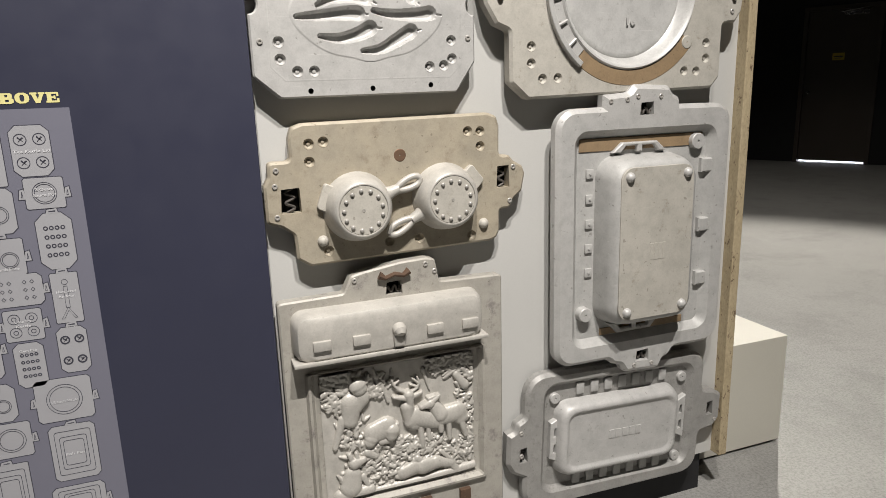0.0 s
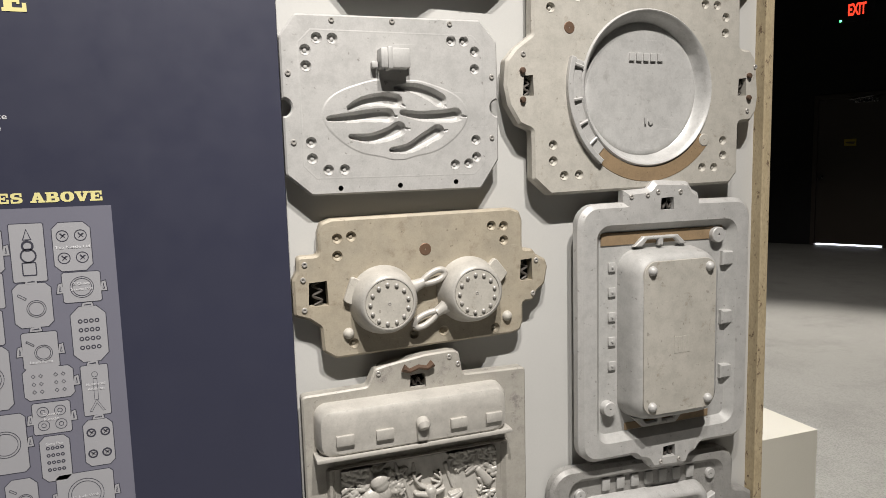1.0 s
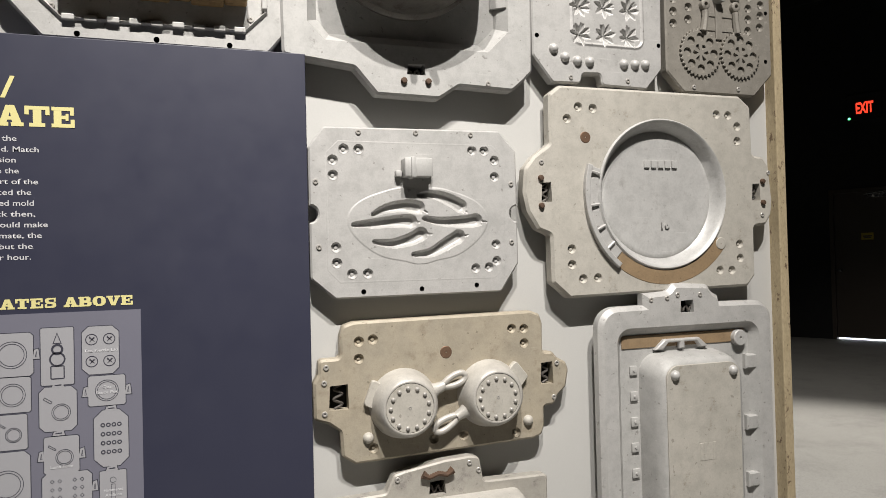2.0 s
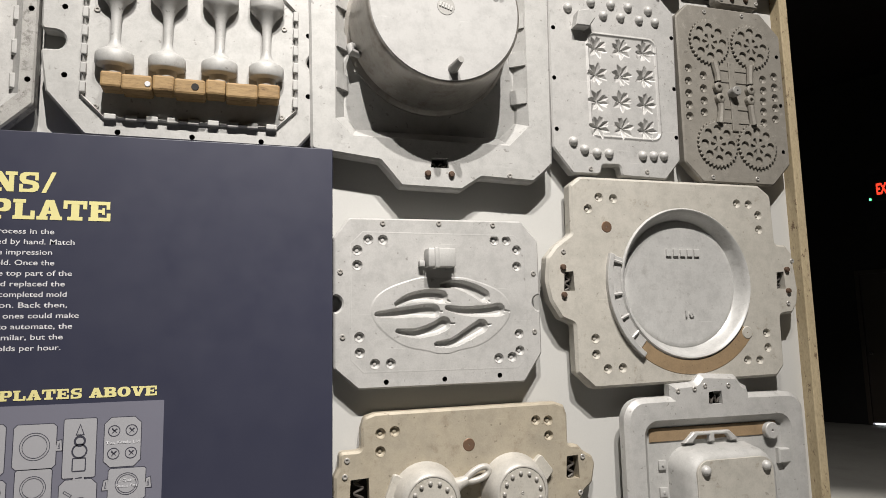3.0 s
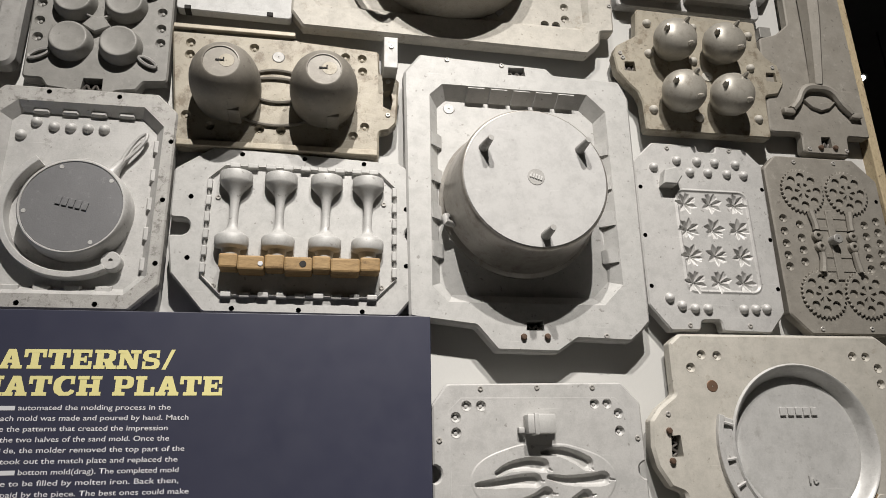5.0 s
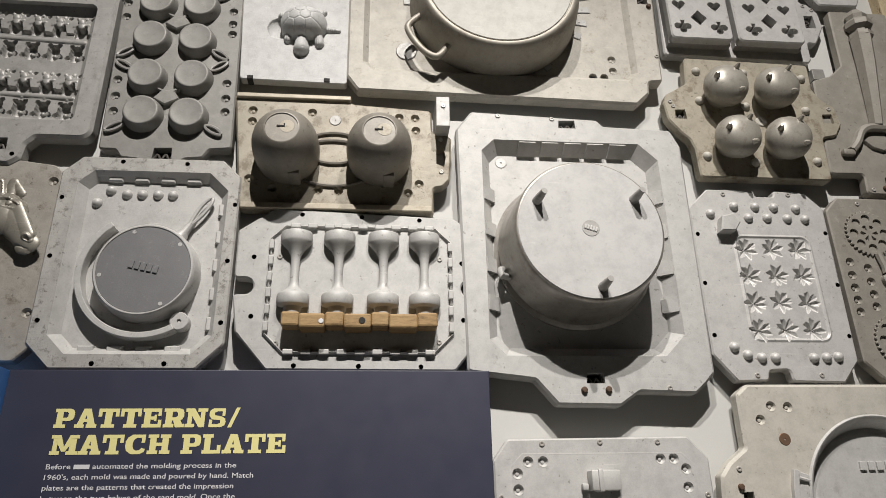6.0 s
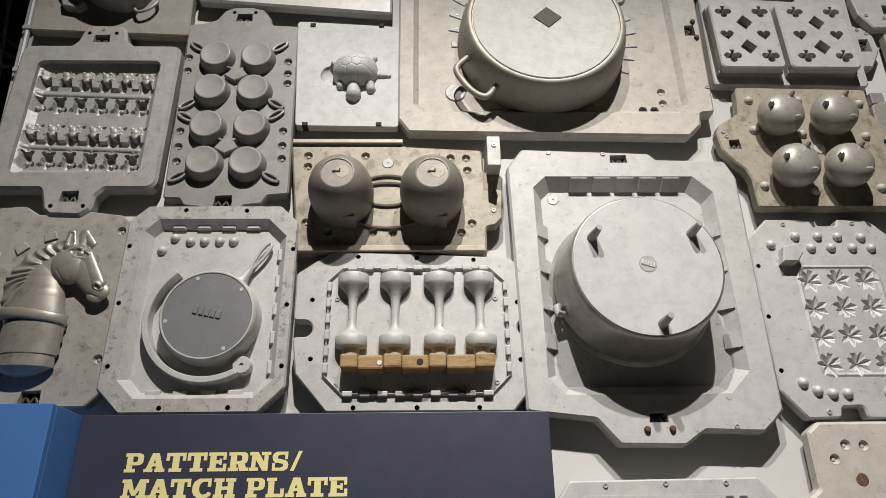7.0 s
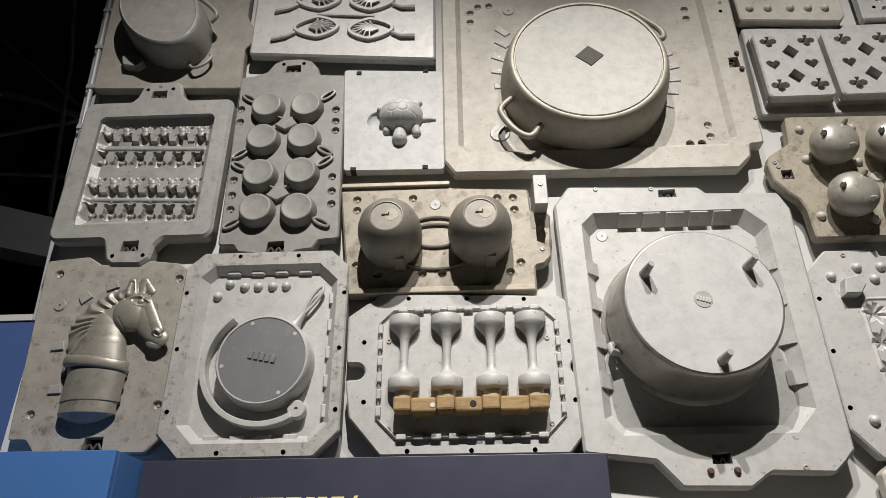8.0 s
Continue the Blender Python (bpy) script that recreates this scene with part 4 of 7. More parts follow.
# ---- plates above the text panel ----
# dutch oven plate
pot_out = [(-0.16, 1.743), (0.003, 1.724), (0.054, 1.664), (0.208, 1.661), (0.26, 1.695), (0.40, 1.69), (0.43, 1.715), (0.455, 1.741), (0.466, 2.384), (0.443, 2.437), (0.25, 2.442), (0.23, 2.462), (-0.127, 2.475), (-0.172, 2.415)]
pot_in = chamf(-0.103, 0.392, 1.782, 2.386, (0.04, 0.055, 0.05, 0.035))
dutch = plate("dutch_oven_plate", "pale aluminium pattern plate with a raised round dutch oven", pot_out, ALU_BRIGHT, [pot_in], -0.004, 0.034, 0.006,
              screws=[(-0.053, 2.462), (0.334, 1.704), (0.1, 2.458)], latches=[(0.142, 2.443, 0.05, 0.026), (0.151, 1.728, 0.046, 0.026, ((0.12, 1.699), (0.18, 1.7)))])
tray(dutch, "tray", pot_in, chamf(-0.078, 0.366, 1.808, 2.355, (0.03, 0.045, 0.04, 0.025)), -0.004, 0.034, ALU_BRIGHT, "sloped sunken tray")
for k in range(5):
    x = 0.000 + 0.064 * k
    bm = bmesh.new()
    g = [[bm.verts.new((px, py - d, pz - d)) for px, py, pz in ((x, 0.0285, 2.357), (x + 0.052, 0.0285, 2.357), (x + 0.049, -0.001, 2.384), (x + 0.003, -0.001, 2.384))] for d in (-0.004, 0.0065)]
    strip(bm, g[0], g[1])
    bm.faces.new(g[1])
    part("rib", bm, ALU_BRIGHT, dutch, "flat cast rib on the slope", 0)
for k in range(4):
    z = 2.225 - 0.102 * k
    for x_in, x_out, sgn in ((-0.070, -0.101, 1), (0.358, 0.390, -1)):
        bm = bmesh.new()
        g = [[bm.verts.new((px + sgn * d, py - d, pz)) for px, py, pz in ((x_in, 0.0285, z - 0.018), (x_in, 0.0285, z + 0.018), (x_out, -0.001, z + 0.020), (x_out, -0.001, z - 0.020))] for d in (-0.004, 0.0028)]
        strip(bm, g[0], g[1])
        bm.faces.new(g[1])
        part("rib", bm, ALU_BRIGHT, dutch, "flat cast rib on the slope", 0)
disc(dutch, "plug", -0.045, 2.33, 0.016, 0.03, 0.002, ALU, "round metal plug", hole=0.003)
bm = bmesh.new()
PX, PZ = 0.135, 2.066
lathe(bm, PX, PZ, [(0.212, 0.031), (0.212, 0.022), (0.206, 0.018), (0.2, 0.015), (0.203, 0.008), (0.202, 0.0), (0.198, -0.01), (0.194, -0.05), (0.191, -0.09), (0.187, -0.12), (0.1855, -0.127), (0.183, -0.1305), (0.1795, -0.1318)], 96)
oven = part("oven_body", bm, POT_SIDE, dutch, "stained aluminium dutch oven wall upside down, darkened for shade", 45)
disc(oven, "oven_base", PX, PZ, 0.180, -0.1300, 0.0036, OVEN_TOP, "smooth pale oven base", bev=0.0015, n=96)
for x, z, dx, dz in ((0.006, 2.136, 0.010, 0.006), (0.252, 2.146, 0.008, 0.006), (0.148, 1.915, 0.006, 0.006)):
    bm = bmesh.new()
    tube(bm, [(x, -0.130, z), (x + dx * 0.5, -0.155, z + dz * 0.5), (x + dx, -0.178, z + dz)], [0.0125, 0.010, 0.0075], 12)
    part("foot", bm, ALU_MID, oven, "tapered cast foot", 40)
disc(oven, "medallion", PX, PZ, 0.0215, -0.1335, 0.0012, ALU_MID, "round grey maker medallion", bev=0.0005)
bars(oven, PX, PZ, 0.032, 0.012, -0.1345, ALU_BRIGHT, tilt=18)
bm = bmesh.new()
tube(bm, [(-0.055, 0.012, 2.01), (-0.068, -0.004, 2.0), (-0.066, -0.012, 1.985), (-0.045, -0.004, 1.982)], [0.012, 0.010, 0.010, 0.008], 10)
part("ear", bm, ALU, oven, "cast bail ear")

# leaf plate
h_out = [(0.518, 1.722), (0.60, 1.724), (0.605, 1.75), (0.66, 1.752), (0.662, 1.722), (0.80, 1.719), (0.849, 1.775), (0.857, 2.205), (0.81, 2.255), (0.72, 2.257), (0.718, 2.238), (0.665, 2.238), (0.663, 2.257), (0.526, 2.257), (0.466, 2.2), (0.463, 1.79)]
leafp = plate("leaf_plate", "pale aluminium pattern plate with twelve sunken leaf moulds", h_out, ALU, [[(0.571, 1.821), (0.797, 1.821), (0.797, 2.123), (0.571, 2.123)]], 0.008, 0.038, 0.004,
              domes=[(0.523, 2.181), (0.594, 2.205), (0.655, 2.205), (0.709, 2.204), (0.773, 2.202), (0.63, 2.171), (0.684, 2.172), (0.742, 2.171), (0.793, 2.17), (0.522, 1.809), (0.554, 1.789), (0.59, 1.782), (0.626, 1.782), (0.729, 1.782), (0.763, 1.783), (0.795, 1.785)],
              screws=[(0.57, 2.242), (0.76, 2.245), (0.57, 1.738), (0.74, 1.738)], drilled=[(0.478, 2.12), (0.475, 1.98), (0.476, 1.84), (0.845, 2.13), (0.843, 1.98), (0.84, 1.84)])
LEAVES = [(0.607, 2.083), (0.682, 2.085), (0.756, 2.085), (0.604, 2.007), (0.68, 2.009), (0.754, 2.01), (0.604, 1.932), (0.676, 1.935), (0.752, 1.934), (0.603, 1.859), (0.676, 1.861), (0.748, 1.861)]


def leaf_height(gx, gz):
    h = np.zeros_like(gx)
    qx, qz = np.maximum(np.abs(gx - 0.684) - 0.082, 0), np.maximum(np.abs(gz - 1.972) - 0.12, 0)
    edge = 0.024 - np.hypot(qx, qz)
    h = 0.0032 * np.clip(1 - np.abs(edge) / 0.0055, 0, 1) - 0.0012 * np.clip(edge / 0.004, 0, 1)
    for k, (cx, cz) in enumerate(LEAVES):
        dx, dz = gx - cx, gz - cz + 0.004
        r, a = np.hypot(dx, dz), np.arctan2(dz, dx) + 0.3 * k
        lobes = 0.56 + 0.44 * np.abs(np.sin(a * 3.5)) ** 1.2 * (0.80 + 0.20 * np.sin(a * 13 + k))
        rim = 0.034 * lobes
        d = np.clip(1 - r / rim, 0, 1)
        h = np.where(d > 0, np.minimum(h, -0.017 * d ** 0.7 * (0.66 + 0.34 * np.abs(np.sin(a * 3.5)))), h)
    return h


bm = bmesh.new()
relief(bm, 0.571, 0.797, 1.821, 2.123, 190, 250, leaf_height, 0.008)
part("leaf_relief", bm, ALU, leafp, "twelve sunken maple leaf shapes", 60)
bm = bmesh.new()
slab(bm, turned([(0.528, 2.125), (0.568, 2.118), (0.59, 2.14), (0.578, 2.168), (0.545, 2.165)], 0.556, 2.142, 10), (), -0.022, 0.009, 0.003)
part("core_block", bm, ALU_BRIGHT, leafp, "angled aluminium block", 0)

# trivet plate
trivet = plate("trivet_plate", "weathered dark grey pattern plate with four round trivets", chamf(0.863, 1.222, 1.718, 2.24, (0.055, 0.065, 0.065, 0.04)), GEAR, [], 0.006, 0.036, 0.004,
               cups=[(0.894, 2.046), (0.891, 2.008), (0.89, 1.972), (0.889, 1.938), (0.888, 1.905), (0.942, 2.029), (0.94, 1.99), (0.939, 1.954), (0.937, 1.92), (1.148, 2.035), (1.147, 2.001), (1.143, 1.968), (1.142, 1.937), (1.14, 1.904), (1.189, 2.048), (1.188, 2.015), (1.187, 1.982), (1.185, 1.951), (1.182, 1.917)],
               screws=[(0.96, 2.222), (1.09, 2.225), (0.95, 1.733), (1.1, 1.735)], drilled=[(1.205, 2.11), (1.205, 1.96), (1.2, 1.82)])
for cx, cz, up in ((0.968, 2.13, -1), (1.11, 2.13, -1), (0.972, 1.828, 1), (1.107, 1.83, 1)):
    teeth = [(cx + (0.068 if i % 2 else 0.0625) * math.cos(2 * math.pi * (i + (j - 0.5) * 0.5) / 64), cz + (0.068 if i % 2 else 0.0625) * math.sin(2 * math.pi * (i + (j - 0.5) * 0.5) / 64)) for i in range(64) for j in (0, 1)]
    holes = [ring(cx + 0.044 * math.cos(math.pi * k / 4), cz + 0.044 * math.sin(math.pi * k / 4), 0.0125, n=14) for k in range(8)]
    holes += [[(cx + rr * math.cos(2 * math.pi * k / 6 + aa), cz + rr * math.sin(2 * math.pi * k / 6 + aa)) for rr, aa in ((0.007, 0.0), (0.024, -0.28), (0.026, 0.0), (0.024, 0.28))] for k in range(6)]
    bm = bmesh.new()
    slab(bm, teeth, holes, 0.0, 0.0075, 0.0012)
    tr = part("trivet", bm, GEAR, trivet, "round pierced trivet with toothed rim", 30)
    bm = bmesh.new()
    hx = cx + (0.016 if cx < 1.04 else -0.016)
    tube(bm, [(cx + (hx - cx) * 0.6, 0.0, cz + up * 0.062), (hx, -0.002, cz + up * 0.10), (hx, -0.002, cz + up * 0.118)], [0.011, 0.009, 0.010], 8)
    lathe(bm, hx, cz + up * 0.135, [(0.015, 0.007), (0.014, -0.006), (0.011, -0.008), (0.006, -0.008), (0.005, 0.004)], 16)
    part("trivet_handle", bm, GEAR, tr, "ribbed trivet handle", 40)
bm = bmesh.new()
box(bm, 1.026, 1.048, 0.001, 0.008, 1.87, 2.075, 0.002)
for z in (1.9, 1.94, 2.02, 2.055):
    box(bm, 0.985, 1.09, 0.0035, 0.008, z - 0.006, z + 0.006, 0.001)
part("runner", bm, GEAR, trivet, "cast runner bars", 0)
disc(trivet, "knob", 1.034, 1.983, 0.014, 0.006, 0.026, ALU_MID, "pale cast knob", hole=0.003)

# dumbbell plate
db_out = [(-0.635, 1.747), (-0.188, 1.745), (-0.122, 1.825), (-0.122, 1.932)] + arc_notch(-0.148, 1.953, 0.021, 270, 90) + [(-0.122, 1.974), (-0.122, 2.10), (-0.183, 2.145), (-0.639, 2.165), (-0.728, 2.10), (-0.727, 1.974)] + arc_notch(-0.70, 1.953, 0.021, 90, -90) + [(-0.727, 1.932), (-0.713, 1.838)]
dumb = plate("dumbbell_plate", "pale aluminium pattern plate with four raised dumbbells", db_out, ALU_BRIGHT, (), 0.002, 0.034, 0.004,
             drilled=[(-0.572, 2.147), (-0.421, 2.143), (-0.273, 2.138), (-0.683, 2.029), (-0.166, 2.02), (-0.678, 1.876), (-0.166, 1.871), (-0.57, 1.757), (-0.419, 1.756), (-0.271, 1.755)], screws=[(-0.62, 2.03), (-0.222, 2.03), (-0.615, 1.81), (-0.226, 1.815)])
db_in = chamf(-0.645, -0.192, 1.785, 2.115, (0.045, 0.045, 0.04, 0.035))
bm = bmesh.new()
o, i1, i2 = inset(db_in, -0.002), inset(db_in, 0.003), inset(db_in, 0.007)
a, b, c = vloop(bm, o, 0.0025), vloop(bm, i1, -0.006), vloop(bm, i2, 0.0025)
strip(bm, a, b), strip(bm, b, c)
part("border_ridge", bm, ALU_BRIGHT, dumb, "raised border ridge", 20)
for k in range(9):
    for z in (2.112, 1.788):
        bm = bmesh.new()
        box(bm, -0.585 + 0.042 * k - 0.012, -0.585 + 0.042 * k + 0.012, -0.010, 0.003, z - 0.006, z + 0.006, 0.002)
        part("border_tooth", bm, ALU_BRIGHT, dumb, "", 0)
for k in range(6):
    for x in (-0.641, -0.196):
        bm = bmesh.new()
        box(bm, x - 0.006, x + 0.006, -0.010, 0.003, 1.85 + 0.042 * k - 0.012, 1.85 + 0.042 * k + 0.012, 0.002)
        part("border_tooth", bm, ALU_BRIGHT, dumb, "", 0)
def lathe_up(bm, cx, cy, prof, n=24):
    """A turned body with an upright axis: prof is a list of (radius, z)."""
    rows = [[bm.verts.new((cx + r * math.cos(2 * math.pi * k / n), cy + r * math.sin(2 * math.pi * k / n), z)) for k in range(n)] for r, z in prof]
    for a, b in zip(rows, rows[1:]):
        strip(bm, a, b)
    bm.faces.new(rows[0]), bm.faces.new(rows[-1])


for cx in (-0.580, -0.474, -0.364, -0.262):
    bm = bmesh.new()
    lathe_up(bm, cx, -0.010, [(0.033, 2.091), (0.0375, 2.089), (0.039, 2.085), (0.039, 2.066), (0.0375, 2.062), (0.031, 2.054), (0.020, 2.042), (0.0135, 2.029), (0.0112, 2.018), (0.0105, 2.005), (0.0103, 1.960), (0.0125, 1.950), (0.0165, 1.942), (0.027, 1.934), (0.036, 1.929), (0.039, 1.924), (0.039, 1.904), (0.0365, 1.900), (0.022, 1.896), (0.019, 1.876)], 32)
    bmesh.ops.scale(bm, vec=(1.0, 0.85, 1.0), verts=bm.verts[:], space=Matrix.Translation((-cx, 0.010, 0)))
    part("dumbbell", bm, ALU_BRIGHT, dumb, "raised grey dumbbell", 35)
wood = thing("wood_strip", (-0.416, 0, 1.84), "notched golden wooden strip fixed across the dumbbell plate", "wood strip")
x = -0.601
for k, w in enumerate((0.042, 0.060, 0.044, 0.064, 0.042, 0.068, 0.048)):
    lowb = 0.006 if k % 2 else 0.0
    bm = bmesh.new()
    box(bm, x, x + w, -0.046 - lowb * 1.2, 0.002, 1.841 - lowb, 1.876 - lowb, 0.005)
    part("block", bm, WOOD, wood, "worn golden wood block", 0)
    x += w
disc(wood, "peg", -0.507, 1.850, 0.006, -0.053, 0.002, LETTER, "pale dowel", n=10, bev=0.0005)
# flat black disc: the hole's shade is only painted on the block
disc(wood, "hole", -0.412, 1.852, 0.008, -0.053, 0.0015, HOLE, "black disc for the shade in a drilled hole", n=12, bev=0.0004)

# single skillet plate
k_in = chamf(-1.133, -0.762, 1.782, 2.258, (0.045, 0.045, 0.05, 0.035))
skp = plate("skillet_plate", "grey aluminium pattern plate with a raised dark skillet", chamf(-1.178, -0.733, 1.747, 2.297, (0.06, 0.06, 0.05, 0.045)), ALU_PITTED, [k_in], 0.0, 0.032, 0.004,
            drilled=[(-1.033, 2.284), (-0.873, 2.282), (-0.742, 2.169), (-0.746, 2.016), (-0.746, 1.859), (-0.863, 1.76), (-1.023, 1.76), (-1.16, 1.861), (-1.163, 2.022), (-1.164, 2.179)])
tray(skp, "tray", k_in, inset(k_in, 0.02), 0.0, 0.026, ALU, "sloped sunken tray")
for x, z in ((-1.088, 2.177), (-1.059, 2.213), (-1.018, 2.203), (-0.981, 2.203), (-0.942, 2.203), (-0.905, 2.203)):
    placed("dome_stud", DOME, pose(x, 0.026, z), skp)
bm = bmesh.new()
SX, SZ = -0.932, 1.982
lathe(bm, SX, SZ, [(0.1215, 0.028), (0.1205, 0.012), (0.1195, 0.0), (0.118, -0.016), (0.1155, -0.0265), (0.1125, -0.0295), (0.1095, -0.0295), (0.1085, -0.027)], 72, close=False)
sk = part("skillet", bm, ALU, skp, "raised grey skillet wall", 45)
disc(sk, "skillet_base", SX, SZ, 0.1088, -0.015, 0.0125, GREY_DISC, "dark machined skillet base", n=64, bev=0.001)
bars(sk, SX, SZ + 0.005, 0.07, 0.02, -0.0282, GREY_DISC, tilt=12)
for a in (40, 110, 190, 300):
    disc(sk, "rivet", SX + 0.1 * math.cos(radians(a)), SZ + 0.1 * math.sin(radians(a)), 0.005, -0.0275, 0.0008, ALU, n=10, bev=0.0003)
bm = bmesh.new()
loop = []
c, s = math.cos(radians(58)), math.sin(radians(58))
for k in range(17):
    a = 2 * math.pi * k / 16
    u, v = 0.200 + 0.045 * math.cos(a), (0.0085 + 0.003 * math.cos(a)) * math.sin(a)
    loop.append((SX + u * c - v * s, 0.010, SZ + u * s + v * c))
tube(bm, loop, 0.0048, 8)
tube(bm, [(SX + 0.115 * c, 0.014, SZ + 0.115 * s), (SX + 0.135 * c, 0.012, SZ + 0.135 * s), (SX + 0.158 * c, 0.010, SZ + 0.158 * s)], [0.02, 0.012, 0.009], 10)
part("handle", bm, ALU, sk, "looped skillet handle")
bm = bmesh.new()
arc_band(bm, SX, SZ, 0.149, 0.164, 128, 300, -0.008, 0.028, 40)
part("gate_band", bm, ALU, skp, "curved raised gate band", 30)
disc(skp, "boss", -0.842, 1.862, 0.022, 0.028, 0.03, ALU, "round cast boss", hole=0.005)
for k in range(5):
    z = 1.86 + 0.075 * k
    bm = bmesh.new()
    slab(bm, [(-0.785, z - 0.016), (-0.765, z - 0.02), (-0.765, z + 0.02), (-0.785, z + 0.016)], (), 0.015, 0.027, 0.003)
    part("rib", bm, ALU, skp, "small cast rib", 0)
for k in range(4):
    x = -1.05 + 0.065 * k
    for z in (2.246, 1.795):
        bm = bmesh.new()
        slab(bm, [(x - 0.018, z - 0.011), (x + 0.018, z - 0.011), (x + 0.018, z + 0.011), (x - 0.018, z + 0.011)], (), 0.015, 0.027, 0.003)
        part("rib", bm, ALU, skp, "small cast rib", 0)

# two pots plate
l_out = [(-0.735, 2.162), (-0.235, 2.156), (-0.235, 2.235), (-0.21, 2.24), (-0.19, 2.262), (-0.183, 2.39), (-0.2, 2.405), (-0.235, 2.405), (-0.238, 2.478), (-0.45, 2.49), (-0.5, 2.512), (-0.775, 2.512)]
urns = plate("twin_pot_plate", "warm grey pattern plate with two dark rounded pots", l_out, STAINED, [[(-0.226, 2.31), (-0.205, 2.30), (-0.2, 2.33), (-0.206, 2.36), (-0.226, 2.352)]], 0.006, 0.036, 0.005,
             cups=[(-0.723, 2.458), (-0.564, 2.457), (-0.327, 2.451), (-0.283, 2.45), (-0.722, 2.423), (-0.281, 2.411), (-0.716, 2.249), (-0.537, 2.22), (-0.484, 2.219), (-0.302, 2.218), (-0.273, 2.246), (-0.656, 2.222)], screws=[(-0.213, 2.385), (-0.213, 2.285)])
disc(urns, "plug", -0.501, 2.434, 0.0165, 0.006, 0.002, ALU_MID, "round metal plug", hole=0.002)
for cx in (-0.620, -0.380):
    bm = bmesh.new()
    lathe(bm, cx, 2.318, [(0.082, 0.008), (0.084, -0.01), (0.0855, -0.035), (0.0845, -0.06), (0.081, -0.082), (0.0745, -0.102), (0.065, -0.119), (0.054, -0.131), (0.0455, -0.1365), (0.0425, -0.1385), (0.0408, -0.1385), (0.0398, -0.1362), (0.01, -0.1362)], 60)
    pt = part("pot", bm, POT_BROWN, urns, "dark rounded pot standing out", 40)
    disc(pt, "base_label", cx + 0.013, 2.322, 0.018, -0.136, 0.0008, STAINED, "pale worn spot", n=20, bev=0.0005)
    bm = bmesh.new()
    box(bm, cx - 0.012, cx + 0.008, -0.1385, -0.136, 2.32, 2.3235)
    box(bm, cx + 0.005, cx + 0.008, -0.1385, -0.136, 2.3235, 2.329)
    part("base_mark", bm, HOLE, pt, "dark stamped mark", 0)
    bm = bmesh.new()
    box(bm, cx + 0.01, cx + 0.04, -0.06, 0.008, 2.232, 2.252, 0.004)
    part("pot_lug", bm, POT_BROWN, pt, "small cast lug", 30)
for r, z0 in ((0.11, 2.30), (0.075, 2.345)):
    for sgn in (1, -1):
        bm = bmesh.new()
        tube(bm, [(-0.5 + r * 1.1 * math.cos(a), 0.002, z0 + sgn * r * 0.62 * math.sin(a)) for a in np.linspace(0.5, math.pi - 0.5, 13)], 0.0042, 6)
        part("runner", bm, POT_BROWN, urns, "curved cast runner")
for x0, x1, z0, z1 in ((-0.768, -0.46, 2.495, 2.508), (-0.73, -0.24, 2.162, 2.178)):
    bm = bmesh.new()
    box(bm, x0, x1, -0.004, 0.008, z0, z1, 0.002)
    part("rough_edge", bm, TAN, urns, "rough tan cast edge", 0)

# bracket block between plates
blockb = thing("bracket_block", (-0.21, 0, 2.395), "small grey metal bracket block screwed to the wall", "bracket")
bm = bmesh.new()
box(bm, -0.229, -0.192, -0.045, WALL_Y + 0.002, 2.397, 2.49, 0.002)
part("block", bm, ALU_BRIGHT, blockb, "grey metal block", 0)
placed("screw", SCREWS, pose(-0.21, -0.045, 2.46), blockb)

# kettle plate
m_out = [(0.512, 2.29), (0.9, 2.29), (0.906, 2.43), (0.95, 2.44), (0.975, 2.48), (0.965, 2.54), (0.93, 2.565), (0.91, 2.60), (0.915, 2.688), (0.525, 2.695), (0.515, 2.60), (0.45, 2.56), (0.438, 2.53), (0.445, 2.475), (0.475, 2.435), (0.5, 2.41), (0.51, 2.38)]
kett = plate("kettle_plate", "warm grey pattern plate with four raised round kettles", m_out, STAINED, (), -0.002, 0.03, 0.004,
             domes=[(0.553, 2.645), (0.70, 2.645), (0.881, 2.634), (0.547, 2.541), (0.54, 2.356), (0.68, 2.34), (0.867, 2.349), (0.686, 2.527), (0.70, 2.45), (0.87, 2.52)], screws=[(0.458, 2.535), (0.465, 2.52), (0.945, 2.53)],
             latches=[(0.484, 2.494, 0.035, 0.032), (0.935, 2.497, 0.035, 0.032)], tan=True)
for cx, cz in ((0.607, 2.560), (0.761, 2.562), (0.612, 2.392), (0.760, 2.393)):
    bm = bmesh.new()
    lathe(bm, cx, cz, [(0.040, 0.0), (0.042, -0.008), (0.050, -0.020), (0.059, -0.035), (0.0635, -0.050), (0.061, -0.066), (0.053, -0.081), (0.039, -0.092), (0.020, -0.097), (0.004, -0.098)], 44)
    kt = part("kettle", bm, KETTLE, kett, "rounded cast kettle with three feet", 50)
    for a in (62, 170, 300):
        x, z = cx + 0.039 * math.cos(radians(a)), cz + 0.039 * math.sin(radians(a))
        bm = bmesh.new()
        tube(bm, [(x, -0.080, z), (x + 0.006 * math.cos(radians(a)), -0.098, z + 0.006 * math.sin(radians(a))), (x + 0.009 * math.cos(radians(a)), -0.105, z + 0.009 * math.sin(radians(a)))], [0.0105, 0.0065, 0.0035], 6)
        part("foot", bm, KETTLE, kt, "short tapered foot", 30)
disc(kett, "plug", 0.725, 2.478, 0.017, -0.002, 0.003, TAN_PALE, "round metal plug", hole=0.002)

